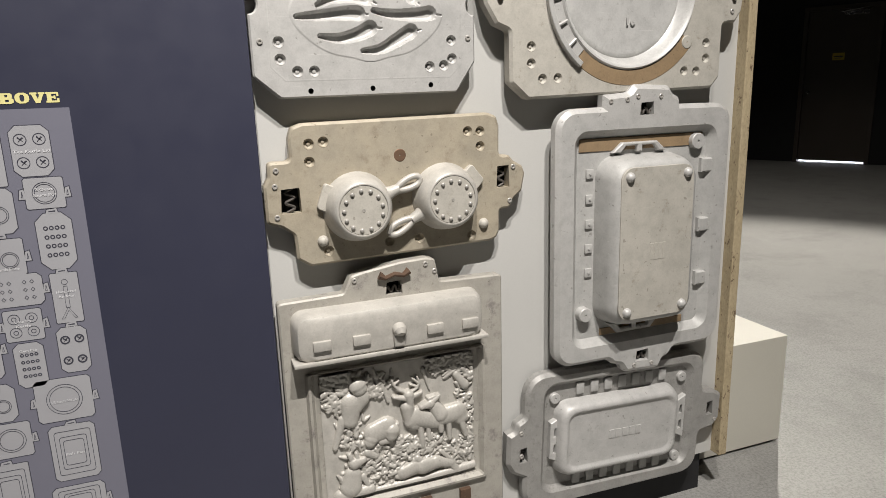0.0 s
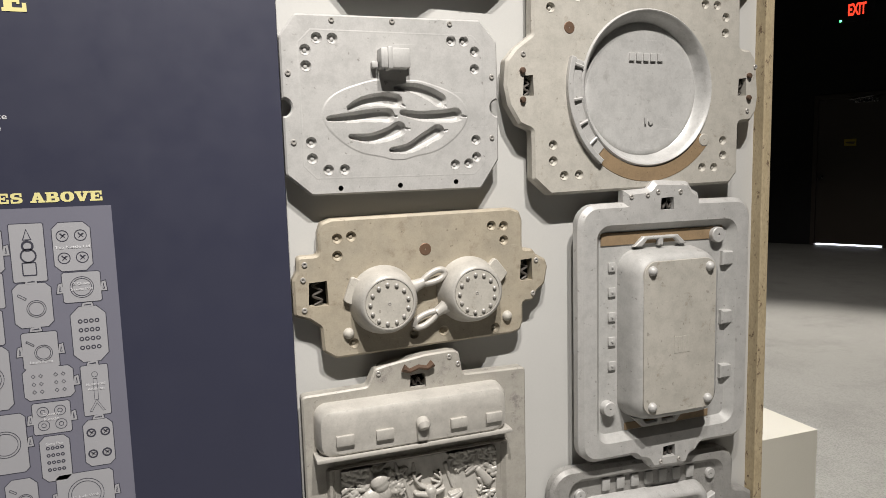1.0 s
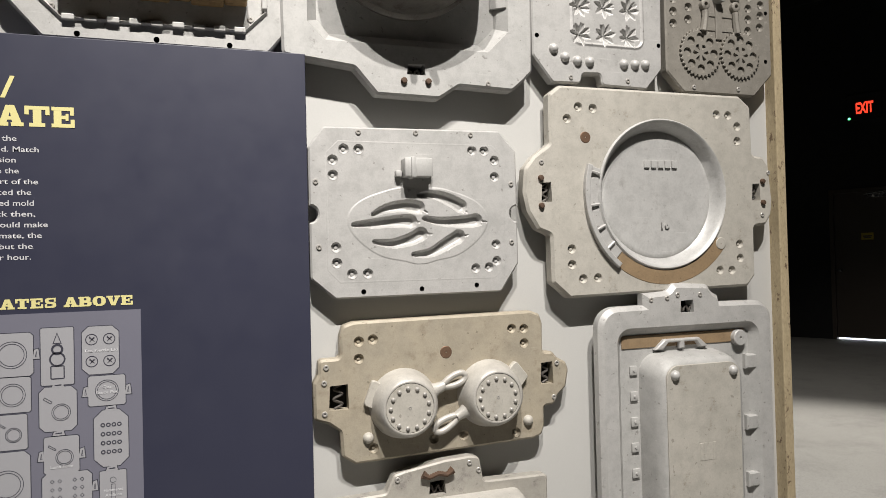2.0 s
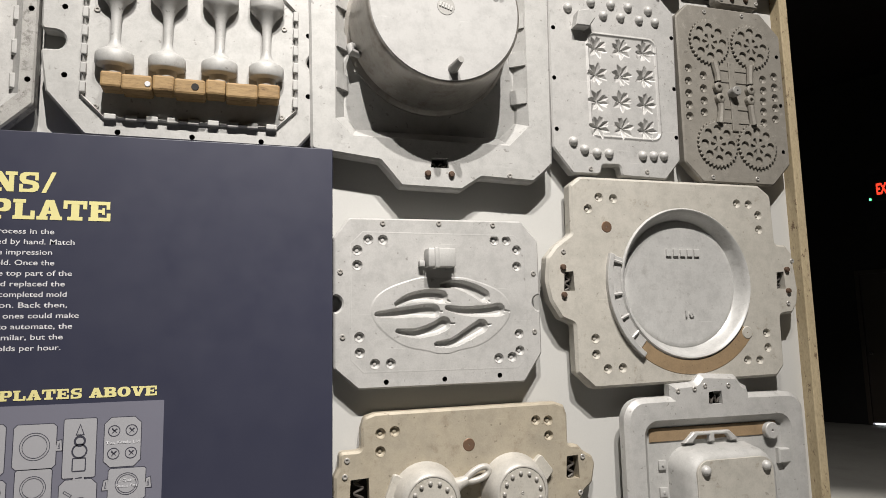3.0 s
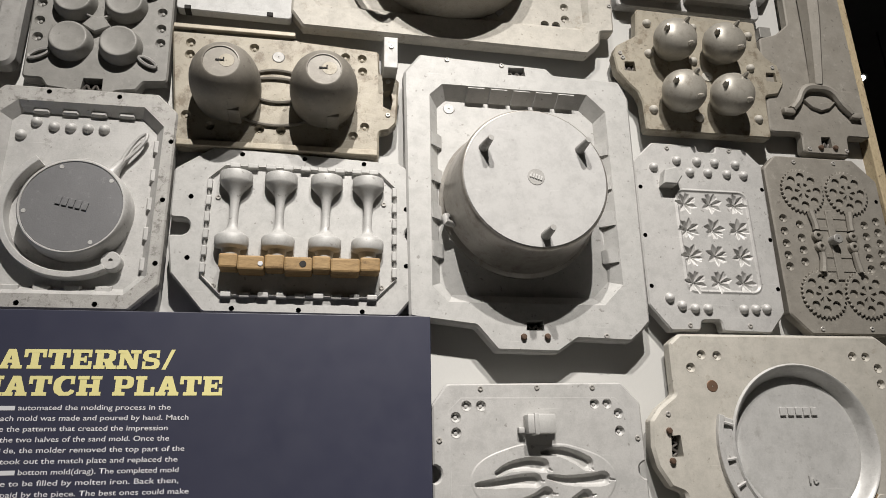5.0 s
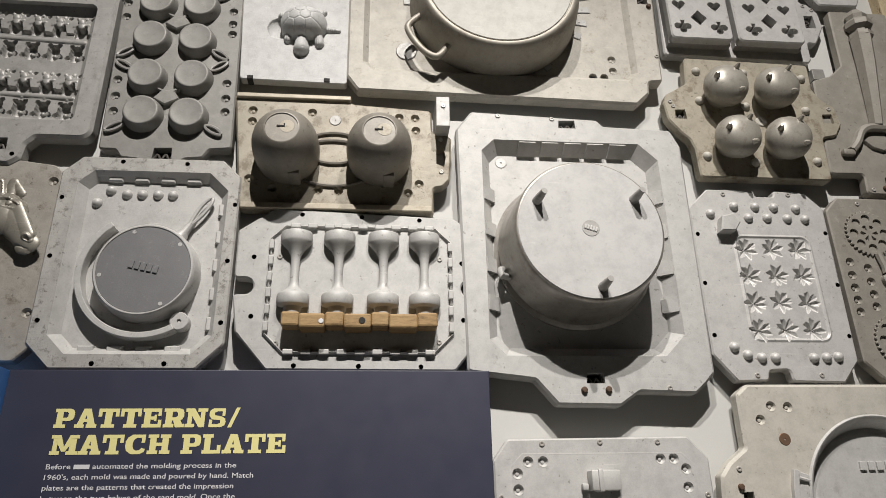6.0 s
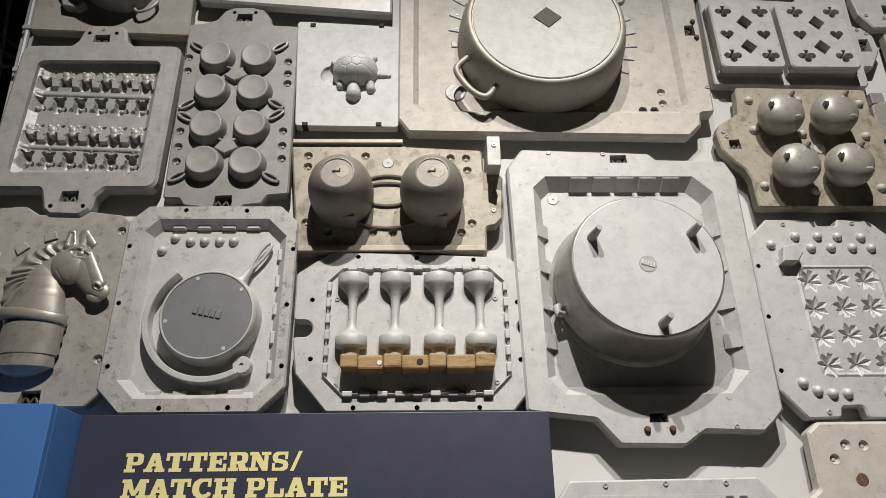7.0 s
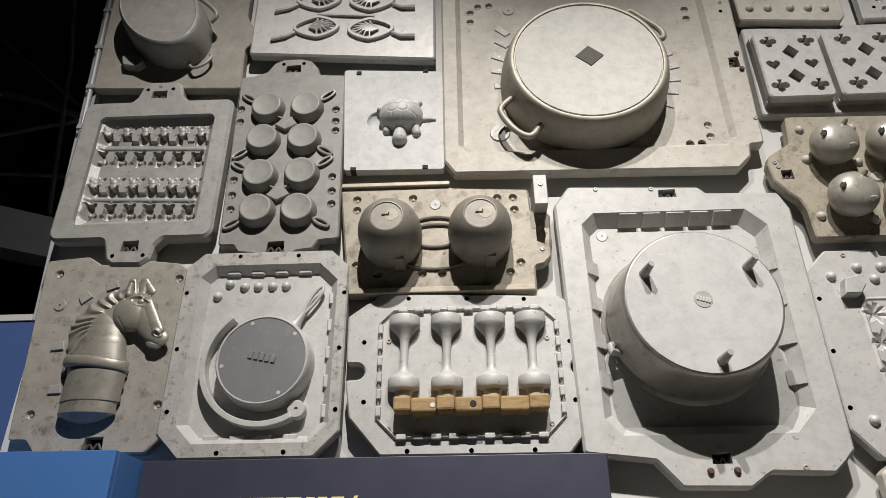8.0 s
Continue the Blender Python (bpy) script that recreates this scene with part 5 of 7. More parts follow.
# andiron plate
n_out = [(0.908, 2.318), (1.01, 2.32), (1.005, 2.262), (1.02, 2.255), (1.155, 2.255), (1.162, 2.318), (1.24, 2.318), (1.242, 2.915), (1.045, 2.915), (1.036, 2.70), (0.99, 2.66), (0.93, 2.64)]
andi = plate("andiron_plate", "dull grey pattern plate with a raised tapered andiron", n_out, GEAR, (), 0.008, 0.036, 0.004, screws=[(1.025, 2.27), (1.148, 2.27)], latches=[(1.085, 2.295, 0.036, 0.036, ((1.062, 2.275), (1.11, 2.277)))])
bm = bmesh.new()
tube(bm, [(1.088, 0.002, 2.48), (1.095, -0.002, 2.56), (1.108, -0.006, 2.70), (1.114, -0.008, 2.80)], [0.019, 0.022, 0.029, 0.033], 6)
part("shaft", bm, GEAR, andi, "tapered hammered shaft", 20)
bm = bmesh.new()
lathe_up(bm, 1.118, -0.004, [(0.036, 2.795), (0.036, 2.809), (0.026, 2.814), (0.026, 2.824), (0.042, 2.833), (0.042, 2.85), (0.03, 2.863), (0.034, 2.876), (0.018, 2.90)], 8)
part("finial", bm, GEAR, andi, "faceted finial", 20)
for sgn in (-1, 1):
    bm = bmesh.new()
    tube(bm, curved([(1.085, 0.0, 2.474), (1.085 + sgn * 0.03, 0.0, 2.472), (1.085 + sgn * 0.055, 0.0, 2.455), (1.085 + sgn * 0.075, 0.0, 2.42), (1.085 + sgn * 0.10, 0.0, 2.392)], 3), 0.0125, 8)
    box(bm, 1.085 + sgn * 0.112 - 0.018, 1.085 + sgn * 0.112 + 0.018, -0.008, 0.01, 2.376, 2.394, 0.003)
    part("foot", bm, GEAR, andi, "arched andiron foot", 30)
bm = bmesh.new()
slab(bm, [(1.03, 2.43), (1.055, 2.405), (1.085, 2.395), (1.115, 2.405), (1.14, 2.43), (1.085, 2.42)], (), -0.002, 0.01, 0.002)
part("gate", bm, GEAR, andi, "curved cast gate", 30)

# horse head plate
horse = plate("horse_head_plate", "mottled grey pattern plate with a raised horse head", [(-1.545, 1.80), (-1.5, 1.80), (-1.47, 1.765), (-1.2, 1.765), (-1.167, 1.80), (-1.178, 2.255), (-1.20, 2.272), (-1.30, 2.285), (-1.34, 2.272), (-1.42, 2.275), (-1.46, 2.30), (-1.575, 2.29)], WARM_MOTTLED, (), 0.006, 0.036, 0.003,
              cups=[(-1.53, 2.248), (-1.195, 2.225), (-1.505, 1.862), (-1.19, 1.88)], latches=[(-1.33, 1.79, 0.05, 0.032)])
disc(horse, "plug", -1.505, 2.155, 0.0165, 0.006, 0.003, ALU_MID, "round metal plug", hole=0.003)


def horse_height(gx, gz):
    h = np.full_like(gx, -0.004)

    def up(v, lift=0.0):
        np.copyto(h, np.maximum(h, np.where(v > 0, lift + v, -0.004)))

    # neck and chest
    for ax, az, bx, bz, ra, rb in ((-1.362, 1.985, -1.366, 2.03, 0.074, 0.070), (-1.366, 2.03, -1.368, 2.085, 0.070, 0.062), (-1.368, 2.085, -1.322, 2.135, 0.060, 0.046)):
        up(capsule(gx, gz, ax, az, bx, bz, ra, rb, 0.8))
    # mane: wavy locks that fall back from the crest
    m = np.zeros_like(gx)
    for ax, az, bx, bz, ra, rb in ((-1.408, 2.02, -1.410, 2.075, 0.034, 0.036), (-1.410, 2.075, -1.388, 2.125, 0.036, 0.030), (-1.388, 2.125, -1.345, 2.165, 0.028, 0.020), (-1.345, 2.165, -1.305, 2.188, 0.019, 0.013)):
        m = np.maximum(m, capsule(gx, gz, ax, az, bx, bz, ra, rb))
    along, out = np.arctan2(gz - 2.045, gx + 1.325), np.hypot(gx + 1.325, gz - 2.045)
    lock = np.sin(along * 26 + 9 * np.sin(out * 40) + 1.6 * np.sin(gz * 80))
    up(np.where(m > 0.003, 0.62 * m + 0.0042 * lock, -1), 0.028)
    # cheek, face, muzzle, chin
    for ax, az, bx, bz, ra, rb in ((-1.296, 2.118, -1.288, 2.112, 0.048, 0.047), (-1.285, 2.140, -1.262, 2.128, 0.040, 0.037), (-1.264, 2.112, -1.222, 2.062, 0.040, 0.030), (-1.222, 2.062, -1.206, 2.046, 0.030, 0.024), (-1.222, 2.036, -1.212, 2.032, 0.018, 0.016)):
        up(capsule(gx, gz, ax, az, bx, bz, ra, rb, 0.72), 0.026)
    # long flat face plane from brow to nose
    up(capsule(gx, gz, -1.255, 2.138, -1.212, 2.066, 0.020, 0.016, 0.6), 0.042)
    # ear with its hollow, forelock between the ears
    up(capsule(gx, gz, -1.302, 2.172, -1.306, 2.206, 0.019, 0.012, 0.9), 0.034)
    h -= 0.9 * capsule(gx, gz, -1.301, 2.176, -1.304, 2.202, 0.009, 0.005)
    up(capsule(gx, gz, -1.282, 2.165, -1.276, 2.208, 0.018, 0.014, 0.8), 0.026)
    up(capsule(gx, gz, -1.276, 2.208, -1.252, 2.178, 0.013, 0.012, 0.8), 0.026)
    # eye in its almond socket under a heavy brow
    h -= 0.55 * capsule(gx, gz, -1.284, 2.151, -1.254, 2.139, 0.0095, 0.0065)
    h += 0.9 * np.sqrt(np.maximum(0, 0.0078 ** 2 - (gx + 1.269) ** 2 - (gz - 2.1455) ** 2))
    h += 0.7 * (capsule(gx, gz, -1.294, 2.158, -1.270, 2.160, 0.0042, 0.005) + capsule(gx, gz, -1.270, 2.160, -1.246, 2.143, 0.005, 0.0035))
    h += 0.5 * capsule(gx, gz, -1.284, 2.137, -1.258, 2.130, 0.0028, 0.0024)
    # nostril, mouth, cheek edge
    h += 0.6 * capsule(gx, gz, -1.215, 2.060, -1.204, 2.052, 0.010, 0.008)
    h -= 1.5 * capsule(gx, gz, -1.213, 2.056, -1.208, 2.052, 0.0055, 0.0042)
    h -= 0.9 * capsule(gx, gz, -1.236, 2.040, -1.208, 2.030, 0.0026, 0.002)
    h -= 0.5 * (capsule(gx, gz, -1.318, 2.10, -1.300, 2.072, 0.003, 0.003) + capsule(gx, gz, -1.300, 2.072, -1.270, 2.066, 0.003, 0.002))
    # cup below the collar, with a lower band
    cx = -1.354 + (gz - 1.95) * 0.04
    half = np.where(gz > 1.886, 0.0760, 0.0725) * np.sqrt(np.clip((gz - 1.834) / 0.022, 0, 1))
    body = np.sqrt(np.maximum(0, half ** 2 - (gx - cx) ** 2)) * 0.85
    up(np.where((gz > 1.834) & (gz < 1.985), body, -1), 0.004)
    # collar
    zc = 1.982 - 0.10 * (gx + 1.36)
    col = np.sqrt(np.maximum(0, 0.087 ** 2 - (gx + 1.360) ** 2)) * 0.85
    up(np.where((np.abs(gz - zc) < 0.013) & (col > 0), col + 0.008 * np.sqrt(np.maximum(0, 1 - ((gz - zc) / 0.013) ** 2)), -1))
    return np.where(h > 0, h * 0.66, h)


bm = bmesh.new()
relief(bm, -1.465, -1.170, 1.822, 2.235, 236, 330, horse_height, 0.004)
bmesh.ops.delete(bm, geom=[v for v in bm.verts if v.co.y > 0.0077], context="VERTS")
part("horse_head", bm, BRONZE, horse, "cast horse head on a collared cup", 60)
for x, z, t in ((-1.440, 2.175, 40), (-1.373, 2.208, 20), (-1.48, 2.04, 4), (-1.458, 1.925, 3)):
    bm = bmesh.new()
    slab(bm, turned(rect(x, z, 0.034, 0.024), x, z, t), (), 0.001, 0.008, 0.0015)
    part("tab", bm, ALU_MID, horse, "flat cast tab", 0)

# small figures plate
p_in = rrect(-1.532, -1.175, 2.398, 2.782, 0.02, 5)
po = rrect(-1.592, -1.124, 2.348, 2.842, 0.03, 5)
p_out = po[0:12] + [(-1.27, 2.842), (-1.29, 2.86), (-1.3, 2.905), (-1.32, 2.918), (-1.40, 2.92), (-1.425, 2.9), (-1.435, 2.86), (-1.45, 2.842)] + po[12:24] + [(-1.43, 2.348), (-1.42, 2.32), (-1.41, 2.285), (-1.39, 2.268), (-1.31, 2.266), (-1.285, 2.285), (-1.28, 2.325), (-1.26, 2.348)]
figs = plate("small_figures_plate", "dull grey pattern plate with four rows of small figures", p_out, ALU_MID, [p_in], -0.004, 0.034, 0.008, drilled=[(-1.405, 2.885), (-1.325, 2.885), (-1.39, 2.295), (-1.305, 2.295)], screws=[(-1.365, 2.9)], latches=[(-1.365, 2.865, 0.05, 0.03), (-1.347, 2.325, 0.05, 0.034)])
def figure_height(gx, gz):
    h = 0.0008 * np.sin(gx * 60) * np.sin(gz * 45)

    def up(v, lift=0.0):
        np.copyto(h, np.where(v > 0, np.maximum(h, lift + v), h))

    def dig(v, lift=0.0):
        np.copyto(h, np.where(v > 0, np.minimum(h, -lift - v), h))

    for zh, zg, zr in ((2.752, 2.704, 2.682), (2.561, 2.518, 2.499)):
        tilt = lambda x: -0.042 * (x + 1.52)
        up(capsule(gx, gz, -1.522, zr, -1.205, zr + tilt(-1.205), 0.0068, 0.0068, 1.1))
        dig(capsule(gx, gz, -1.528, zg, -1.20, zg + tilt(-1.20), 0.0085, 0.0085, 1.2), 0.004)
        for k in range(6):
            cx = -1.516 + 0.0585 * k
            z = zh + tilt(cx)
            dig(capsule(gx, gz, cx + 0.002, z - 0.022, cx + 0.003, z - 0.038, 0.0155, 0.019, 0.5), 0.011)
            up(capsule(gx, gz, cx, z, cx + 0.002, z - 0.004, 0.0105, 0.0095, 1.1), 0.002)
            up(capsule(gx, gz, cx + 0.001, z - 0.012, cx + 0.002, z - 0.016, 0.010, 0.009, 0.8), 0.002)
            for s in (-1, 1):
                up(capsule(gx, gz, cx + s * 0.010, z + 0.011, cx + s * 0.011, z + 0.013, 0.0045, 0.004, 1.2))
                up(capsule(gx, gz, cx + s * 0.010, z - 0.010, cx + s * 0.019, z - 0.012 + 0.004 * s, 0.0045, 0.0035, 1.2))
            dig(capsule(gx, gz, cx + 0.026, z + 0.008, cx + 0.029, z + 0.010, 0.005, 0.004, 1.5))
    for zc, step, x0 in ((2.643, 0.0595, -1.519), (2.457, 0.058, -1.509)):
        for k in range(6):
            cx = x0 + step * k
            z = zc - 0.042 * (cx + 1.52)
            dig(capsule(gx, gz, cx, z - 0.010, cx, z + 0.010, 0.0180, 0.0155, 0.6), 0.014)
            for s in (-1, 1):
                dig(capsule(gx, gz, cx + s * 0.012, z + 0.022, cx + s * 0.013, z + 0.024, 0.0065, 0.006, 1.2), 0.006)
                dig(capsule(gx, gz, cx + s * 0.019, z - 0.012, cx + s * 0.022, z - 0.016, 0.006, 0.005, 1.2), 0.004)
            ball = np.sqrt(np.maximum(0, 0.0085 ** 2 - (gx - cx - 0.004) ** 2 - (gz - z + 0.010) ** 2))
            np.copyto(h, np.where(ball > 0, -0.014 + 1.5 * ball, h))
            up(capsule(gx, gz, cx + 0.002, z + 0.036, cx + 0.002, z + 0.038, 0.0045, 0.004, 1.2))
    edge = np.minimum(np.minimum(gx + 1.54, -1.168 - gx), np.minimum(gz - 2.392, 2.79 - gz))
    return np.where(h > 0, h * 0.6, h) * np.clip((edge - 0.008) / 0.014, 0, 1) + np.clip(0.03 - edge, 0, 0.03) * 0.7


bm = bmesh.new()
relief(bm, -1.540, -1.168, 2.391, 2.790, 230, 245, figure_height, 0.026)
part("figure_relief", bm, ALU_MID, figs, "rows of tiny raised and sunken figures", 55)

# eight cups plate
q_out = [(-1.104, 2.322), (-1.06, 2.322), (-1.045, 2.30), (-1.0, 2.295), (-0.985, 2.285), (-0.90, 2.285), (-0.885, 2.30), (-0.84, 2.305), (-0.825, 2.33), (-0.768, 2.335), (-0.782, 2.925), (-0.865, 2.93), (-0.87, 2.955), (-0.895, 2.99), (-0.93, 3.0), (-0.985, 3.0), (-1.015, 2.985), (-1.035, 2.95), (-1.075, 2.935), (-1.118, 2.93)]
cups8 = plate("small_skillets_plate", "dark grey pattern plate with eight small raised skillets", q_out, ALU_DARK, (), 0.004, 0.034, 0.004,
              cups=[(-1.1, 2.80), (-1.097, 2.751), (-0.805, 2.786), (-0.803, 2.742), (-0.801, 2.706), (-0.8, 2.539), (-0.798, 2.49), (-0.796, 2.447), (-1.088, 2.538), (-1.086, 2.486), (-1.084, 2.438)],
              drilled=[(-0.985, 2.978), (-0.92, 2.978)], latches=[(-0.952, 2.958, 0.05, 0.03), (-0.942, 2.315, 0.05, 0.034)])
for k, (cx, cz) in enumerate(((-1.013, 2.793), (-0.893, 2.79), (-1.014, 2.672), (-0.892, 2.67), (-1.009, 2.544), (-0.888, 2.546), (-1.004, 2.426), (-0.887, 2.424))):
    bm = bmesh.new()
    lathe(bm, cx, cz, [(0.0525, 0.006), (0.051, -0.004), (0.0485, -0.014), (0.046, -0.022), (0.0435, -0.0268), (0.041, -0.028), (0.038, -0.0272), (0.01, -0.0275)], 40)
    cp = part("small_skillet", bm, ALU_DARK, cups8, "small raised dark skillet", 45)
    side = -1 if k % 2 == 0 else 1
    ang = {0: 145, 1: 38, 2: 215, 3: -32, 4: 150, 5: 35, 6: 210, 7: -30}[k]
    c, s = math.cos(radians(ang)), math.sin(radians(ang))
    bm = bmesh.new()
    loop = [(cx + (0.078 + 0.025 * math.cos(a)) * c - 0.0085 * math.sin(a) * s, -0.002, cz + (0.078 + 0.025 * math.cos(a)) * s + 0.0085 * math.sin(a) * c) for a in np.linspace(0, 2 * math.pi, 15)]
    tube(bm, loop, 0.0045, 6)
    part("handle", bm, ALU_MID, cp, "looped skillet handle")
for cz in (2.735, 2.485):
    bm = bmesh.new()
    slab(bm, [(-0.985, cz - 0.01), (-0.952, cz - 0.03), (-0.915, cz - 0.01), (-0.93, cz + 0.012), (-0.905, cz + 0.03), (-0.95, cz + 0.016), (-0.995, cz + 0.03), (-0.968, cz + 0.012)], (), -0.01, 0.006, 0.003)
    part("gate_star", bm, ALU_DARK, cups8, "star-shaped cast gate", 0)

# turtle plate
turt = plate("turtle_plate", "white dusted pattern plate with a raised turtle", [(-0.768, 2.558), (-0.474, 2.553), (-0.474, 2.925), (-0.788, 2.945)], WHITE_MET, [[(-0.73, 2.625), (-0.482, 2.625), (-0.482, 2.835), (-0.73, 2.835)]], 0.004, 0.03, 0.002)
SCUTES = [(x0 + 0.030 * k, z) for z, x0, n in ((2.768, -0.640, 3), (2.744, -0.655, 4), (2.719, -0.640, 3)) for k in range(n)]


def turtle_height(gx, gz):
    h = np.zeros_like(gx)
    # hollow beside the shell
    hol = 1 - ((gx + 0.672) / 0.034) ** 2 - ((gz - 2.735) / 0.036) ** 2
    h = np.where(hol > 0, -0.016 * np.sqrt(np.maximum(hol, 0)), h)
    for ax, az, bx, bz, ra, rb in ((-0.606, 2.69, -0.606, 2.664, 0.018, 0.0225), (-0.640, 2.715, -0.645, 2.695, 0.014, 0.012), (-0.562, 2.71, -0.556, 2.684, 0.014, 0.013), (-0.645, 2.775, -0.668, 2.777, 0.012, 0.010), (-0.56, 2.785, -0.548, 2.797, 0.010, 0.009), (-0.632, 2.79, -0.643, 2.798, 0.010, 0.008), (-0.545, 2.735, -0.502, 2.733, 0.009, 0.005)):
        c = capsule(gx, gz, ax, az, bx, bz, ra, rb, 1.1)
        toes = 0.002 * np.abs(np.sin(gx * 520)) * (ra < 0.0145)
        h = np.where(c > 0, np.maximum(h, 0.003 + c - toes), h)
    sh = 1 - np.abs((gx + 0.603) / 0.066) ** 2.3 - np.abs((gz - 2.746) / 0.051) ** 2.3
    ds = np.sort(np.stack([np.hypot(gx - a, (gz - c) * 1.1) for a, c in SCUTES]), axis=0)
    groove = np.clip(1 - (ds[1] - ds[0]) / 0.0035, 0, 1)
    rim = 0.0016 * np.clip(1 - np.abs(sh - 0.2) / 0.05, 0, 1)
    h = np.where(sh > 0, np.maximum(h, 0.008 + 0.052 * np.maximum(sh, 0) ** 0.62 - 0.0024 * groove * (sh > 0.2) - rim), h)
    h -= 1.0 * capsule(gx, gz, -0.6, 2.657, -0.599, 2.657, 0.002, 0.002)
    return h


bm = bmesh.new()
relief(bm, -0.73, -0.482, 2.625, 2.835, 150, 128, turtle_height, 0.004)
part("turtle", bm, WHITE_MET, turt, "small cast turtle seen from above", 60)
for x in (-0.74, -0.53):
    for z in (2.562, 2.928):
        bm = bmesh.new()
        box(bm, x - 0.008, x + 0.008, 0.0, 0.03, z - 0.006, z + 0.006, 0.001)
        part("clip", bm, HOLE, turt, "dark mounting clip", 0)

# braiser plate
s_in = chamf(-0.432, 0.375, 2.6, 3.40, 0.03)
s_out = [(-0.444, 2.533), (0.36, 2.521), (0.40, 2.56), (0.405, 2.60), (0.448, 2.605), (0.46, 2.95), (0.47, 3.48), (-0.48, 3.48), (-0.476, 2.579)]
brais = plate("braiser_plate", "warm pale pattern plate with a raised round braiser", s_out, TAN_PALE, [s_in], -0.002, 0.034, 0.006, screws=[(0.44, 2.694), (0.43, 3.17)], drilled=[(0.425, 3.13)], latches=[(0.423, 2.912, 0.034, 0.042, ((0.437, 2.945), (0.44, 2.882)))])
tray(brais, "tray", s_in, inset(s_in, 0.016), -0.002, 0.014, TAN_PALE, "shallow sunken tray", cups=((0.305, 2.685), (0.305, 2.644), (0.242, 2.62), (0.276, 2.62), (-0.383, 3.18), (-0.384, 3.139), (-0.357, 3.207), (-0.32, 3.21), (0.318, 3.159), (0.317, 3.118)))
disc(brais, "plug", -0.308, 2.680, 0.03, 0.012, 0.004, ALU_MID, "round grey metal plug", hole=0.003)
disc(brais, "plug", -0.256, 3.183, 0.02, 0.012, 0.003, TAN_PALE, "round metal plug", hole=0.003)
bm = bmesh.new()
BX, BZ = -0.046, 2.852
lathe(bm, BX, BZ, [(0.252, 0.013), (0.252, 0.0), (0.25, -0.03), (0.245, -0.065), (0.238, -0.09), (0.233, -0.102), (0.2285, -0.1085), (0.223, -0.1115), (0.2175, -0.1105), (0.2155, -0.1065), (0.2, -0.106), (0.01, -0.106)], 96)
br = part("braiser", bm, BRAISER_WALL, brais, "upturned round braiser, its satin wall darkened for shade", 40)
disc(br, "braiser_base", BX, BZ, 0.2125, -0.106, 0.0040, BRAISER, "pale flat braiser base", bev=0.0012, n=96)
bm = bmesh.new()
slab(bm, [(BX + 0.006, BZ - 0.032), (BX + 0.046, BZ + 0.006), (BX + 0.004, BZ + 0.044), (BX - 0.036, BZ + 0.006)], (), -0.1128, -0.108, 0.0005)
dm = part("diamond_mark", bm, MARK_GREY, br, "dark diamond-shaped maker mark", 0)
for pts in ([(-0.235, -0.055, 2.775), (-0.272, -0.052, 2.757), (-0.302, -0.05, 2.728), (-0.304, -0.05, 2.704), (-0.278, -0.05, 2.657), (-0.248, -0.05, 2.627), (-0.222, -0.05, 2.621), (-0.198, -0.052, 2.648), (-0.178, -0.055, 2.68)], [(0.10, -0.05, 3.06), (0.118, -0.05, 3.094), (0.158, -0.05, 3.058), (0.196, -0.05, 3.018), (0.208, -0.05, 2.990), (0.199, -0.05, 2.973), (0.165, -0.05, 2.975)]):
    bm = bmesh.new()
    tube(bm, curved(pts, 5), 0.0098, 12)
    part("handle", bm, BRAISER_WALL, br, "bent loop handle", 60)
for x, z in ((-0.281, 3.09), (-0.284, 3.038), (-0.296, 2.978), (-0.299, 2.922), (-0.293, 2.862), (0.222, 2.966), (0.233, 2.916), (0.23, 2.866), (0.217, 2.818), (0.196, 2.771), (0.098, 2.657), (0.03, 2.606), (-0.05, 2.592), (-0.12, 2.602)):
    a = math.degrees(math.atan2(z - BZ, x - BX))
    bm = bmesh.new()
    slab(bm, turned(rect(x, z, 0.05, 0.024), x, z, a), (), 0.0085, 0.013, 0.0015)
    tb = part("tab", bm, ALU_BRIGHT, br, "flat pale cast tab", 0)
    if z > 2.65:
        disc(tb, "tab_pin", x, z, 0.003, 0.0085, 0.0012, SCREW, n=8, bev=0.0004)

# card suits plate
suits = plate("card_suit_plate", "pale aluminium plate with sunken card suit moulds", [(0.478, 2.722), (0.945, 2.716), (0.955, 2.73), (0.957, 2.795), (0.985, 2.79), (1.008, 2.83), (1.024, 2.86), (1.02, 2.915), (0.99, 2.95), (0.965, 2.955), (0.972, 3.075), (0.487, 3.075)], ALU, (), 0.022, 0.05, 0.004,
              screws=[(0.972, 2.94), (0.998, 2.925)], latches=[(0.982, 2.878, 0.036, 0.05)])


def heart(cx, cz, s):
    return [(cx + s * 0.062 * 16 * math.sin(t) ** 3, cz + s * 0.062 * (13 * math.cos(t) - 5 * math.cos(2 * t) - 2 * math.cos(3 * t) - math.cos(4 * t))) for t in np.linspace(0, 2 * math.pi, 25)[:-1]]


def club(cx, cz, s):
    pts = [(cx - 0.35 * s, cz + 1.15 * s), (cx - 0.18 * s, cz + 0.5 * s)]
    for ox, oz, a0, a1 in ((-0.75, 0.1, 70, 300), (0.0, -0.55, 190, 350), (0.75, 0.1, -120, 110)):
        pts += [(cx + s * (ox + 0.55 * math.cos(radians(a0 + (a1 - a0) * i / 7))), cz + s * (oz + 0.55 * math.sin(radians(a0 + (a1 - a0) * i / 7)))) for i in range(8)]
    return pts + [(cx + 0.18 * s, cz + 0.5 * s), (cx + 0.35 * s, cz + 1.15 * s)]


def diamond(cx, cz, s):
    return [(cx, cz - 1.1 * s), (cx + s, cz), (cx, cz + 1.1 * s), (cx - s, cz)]


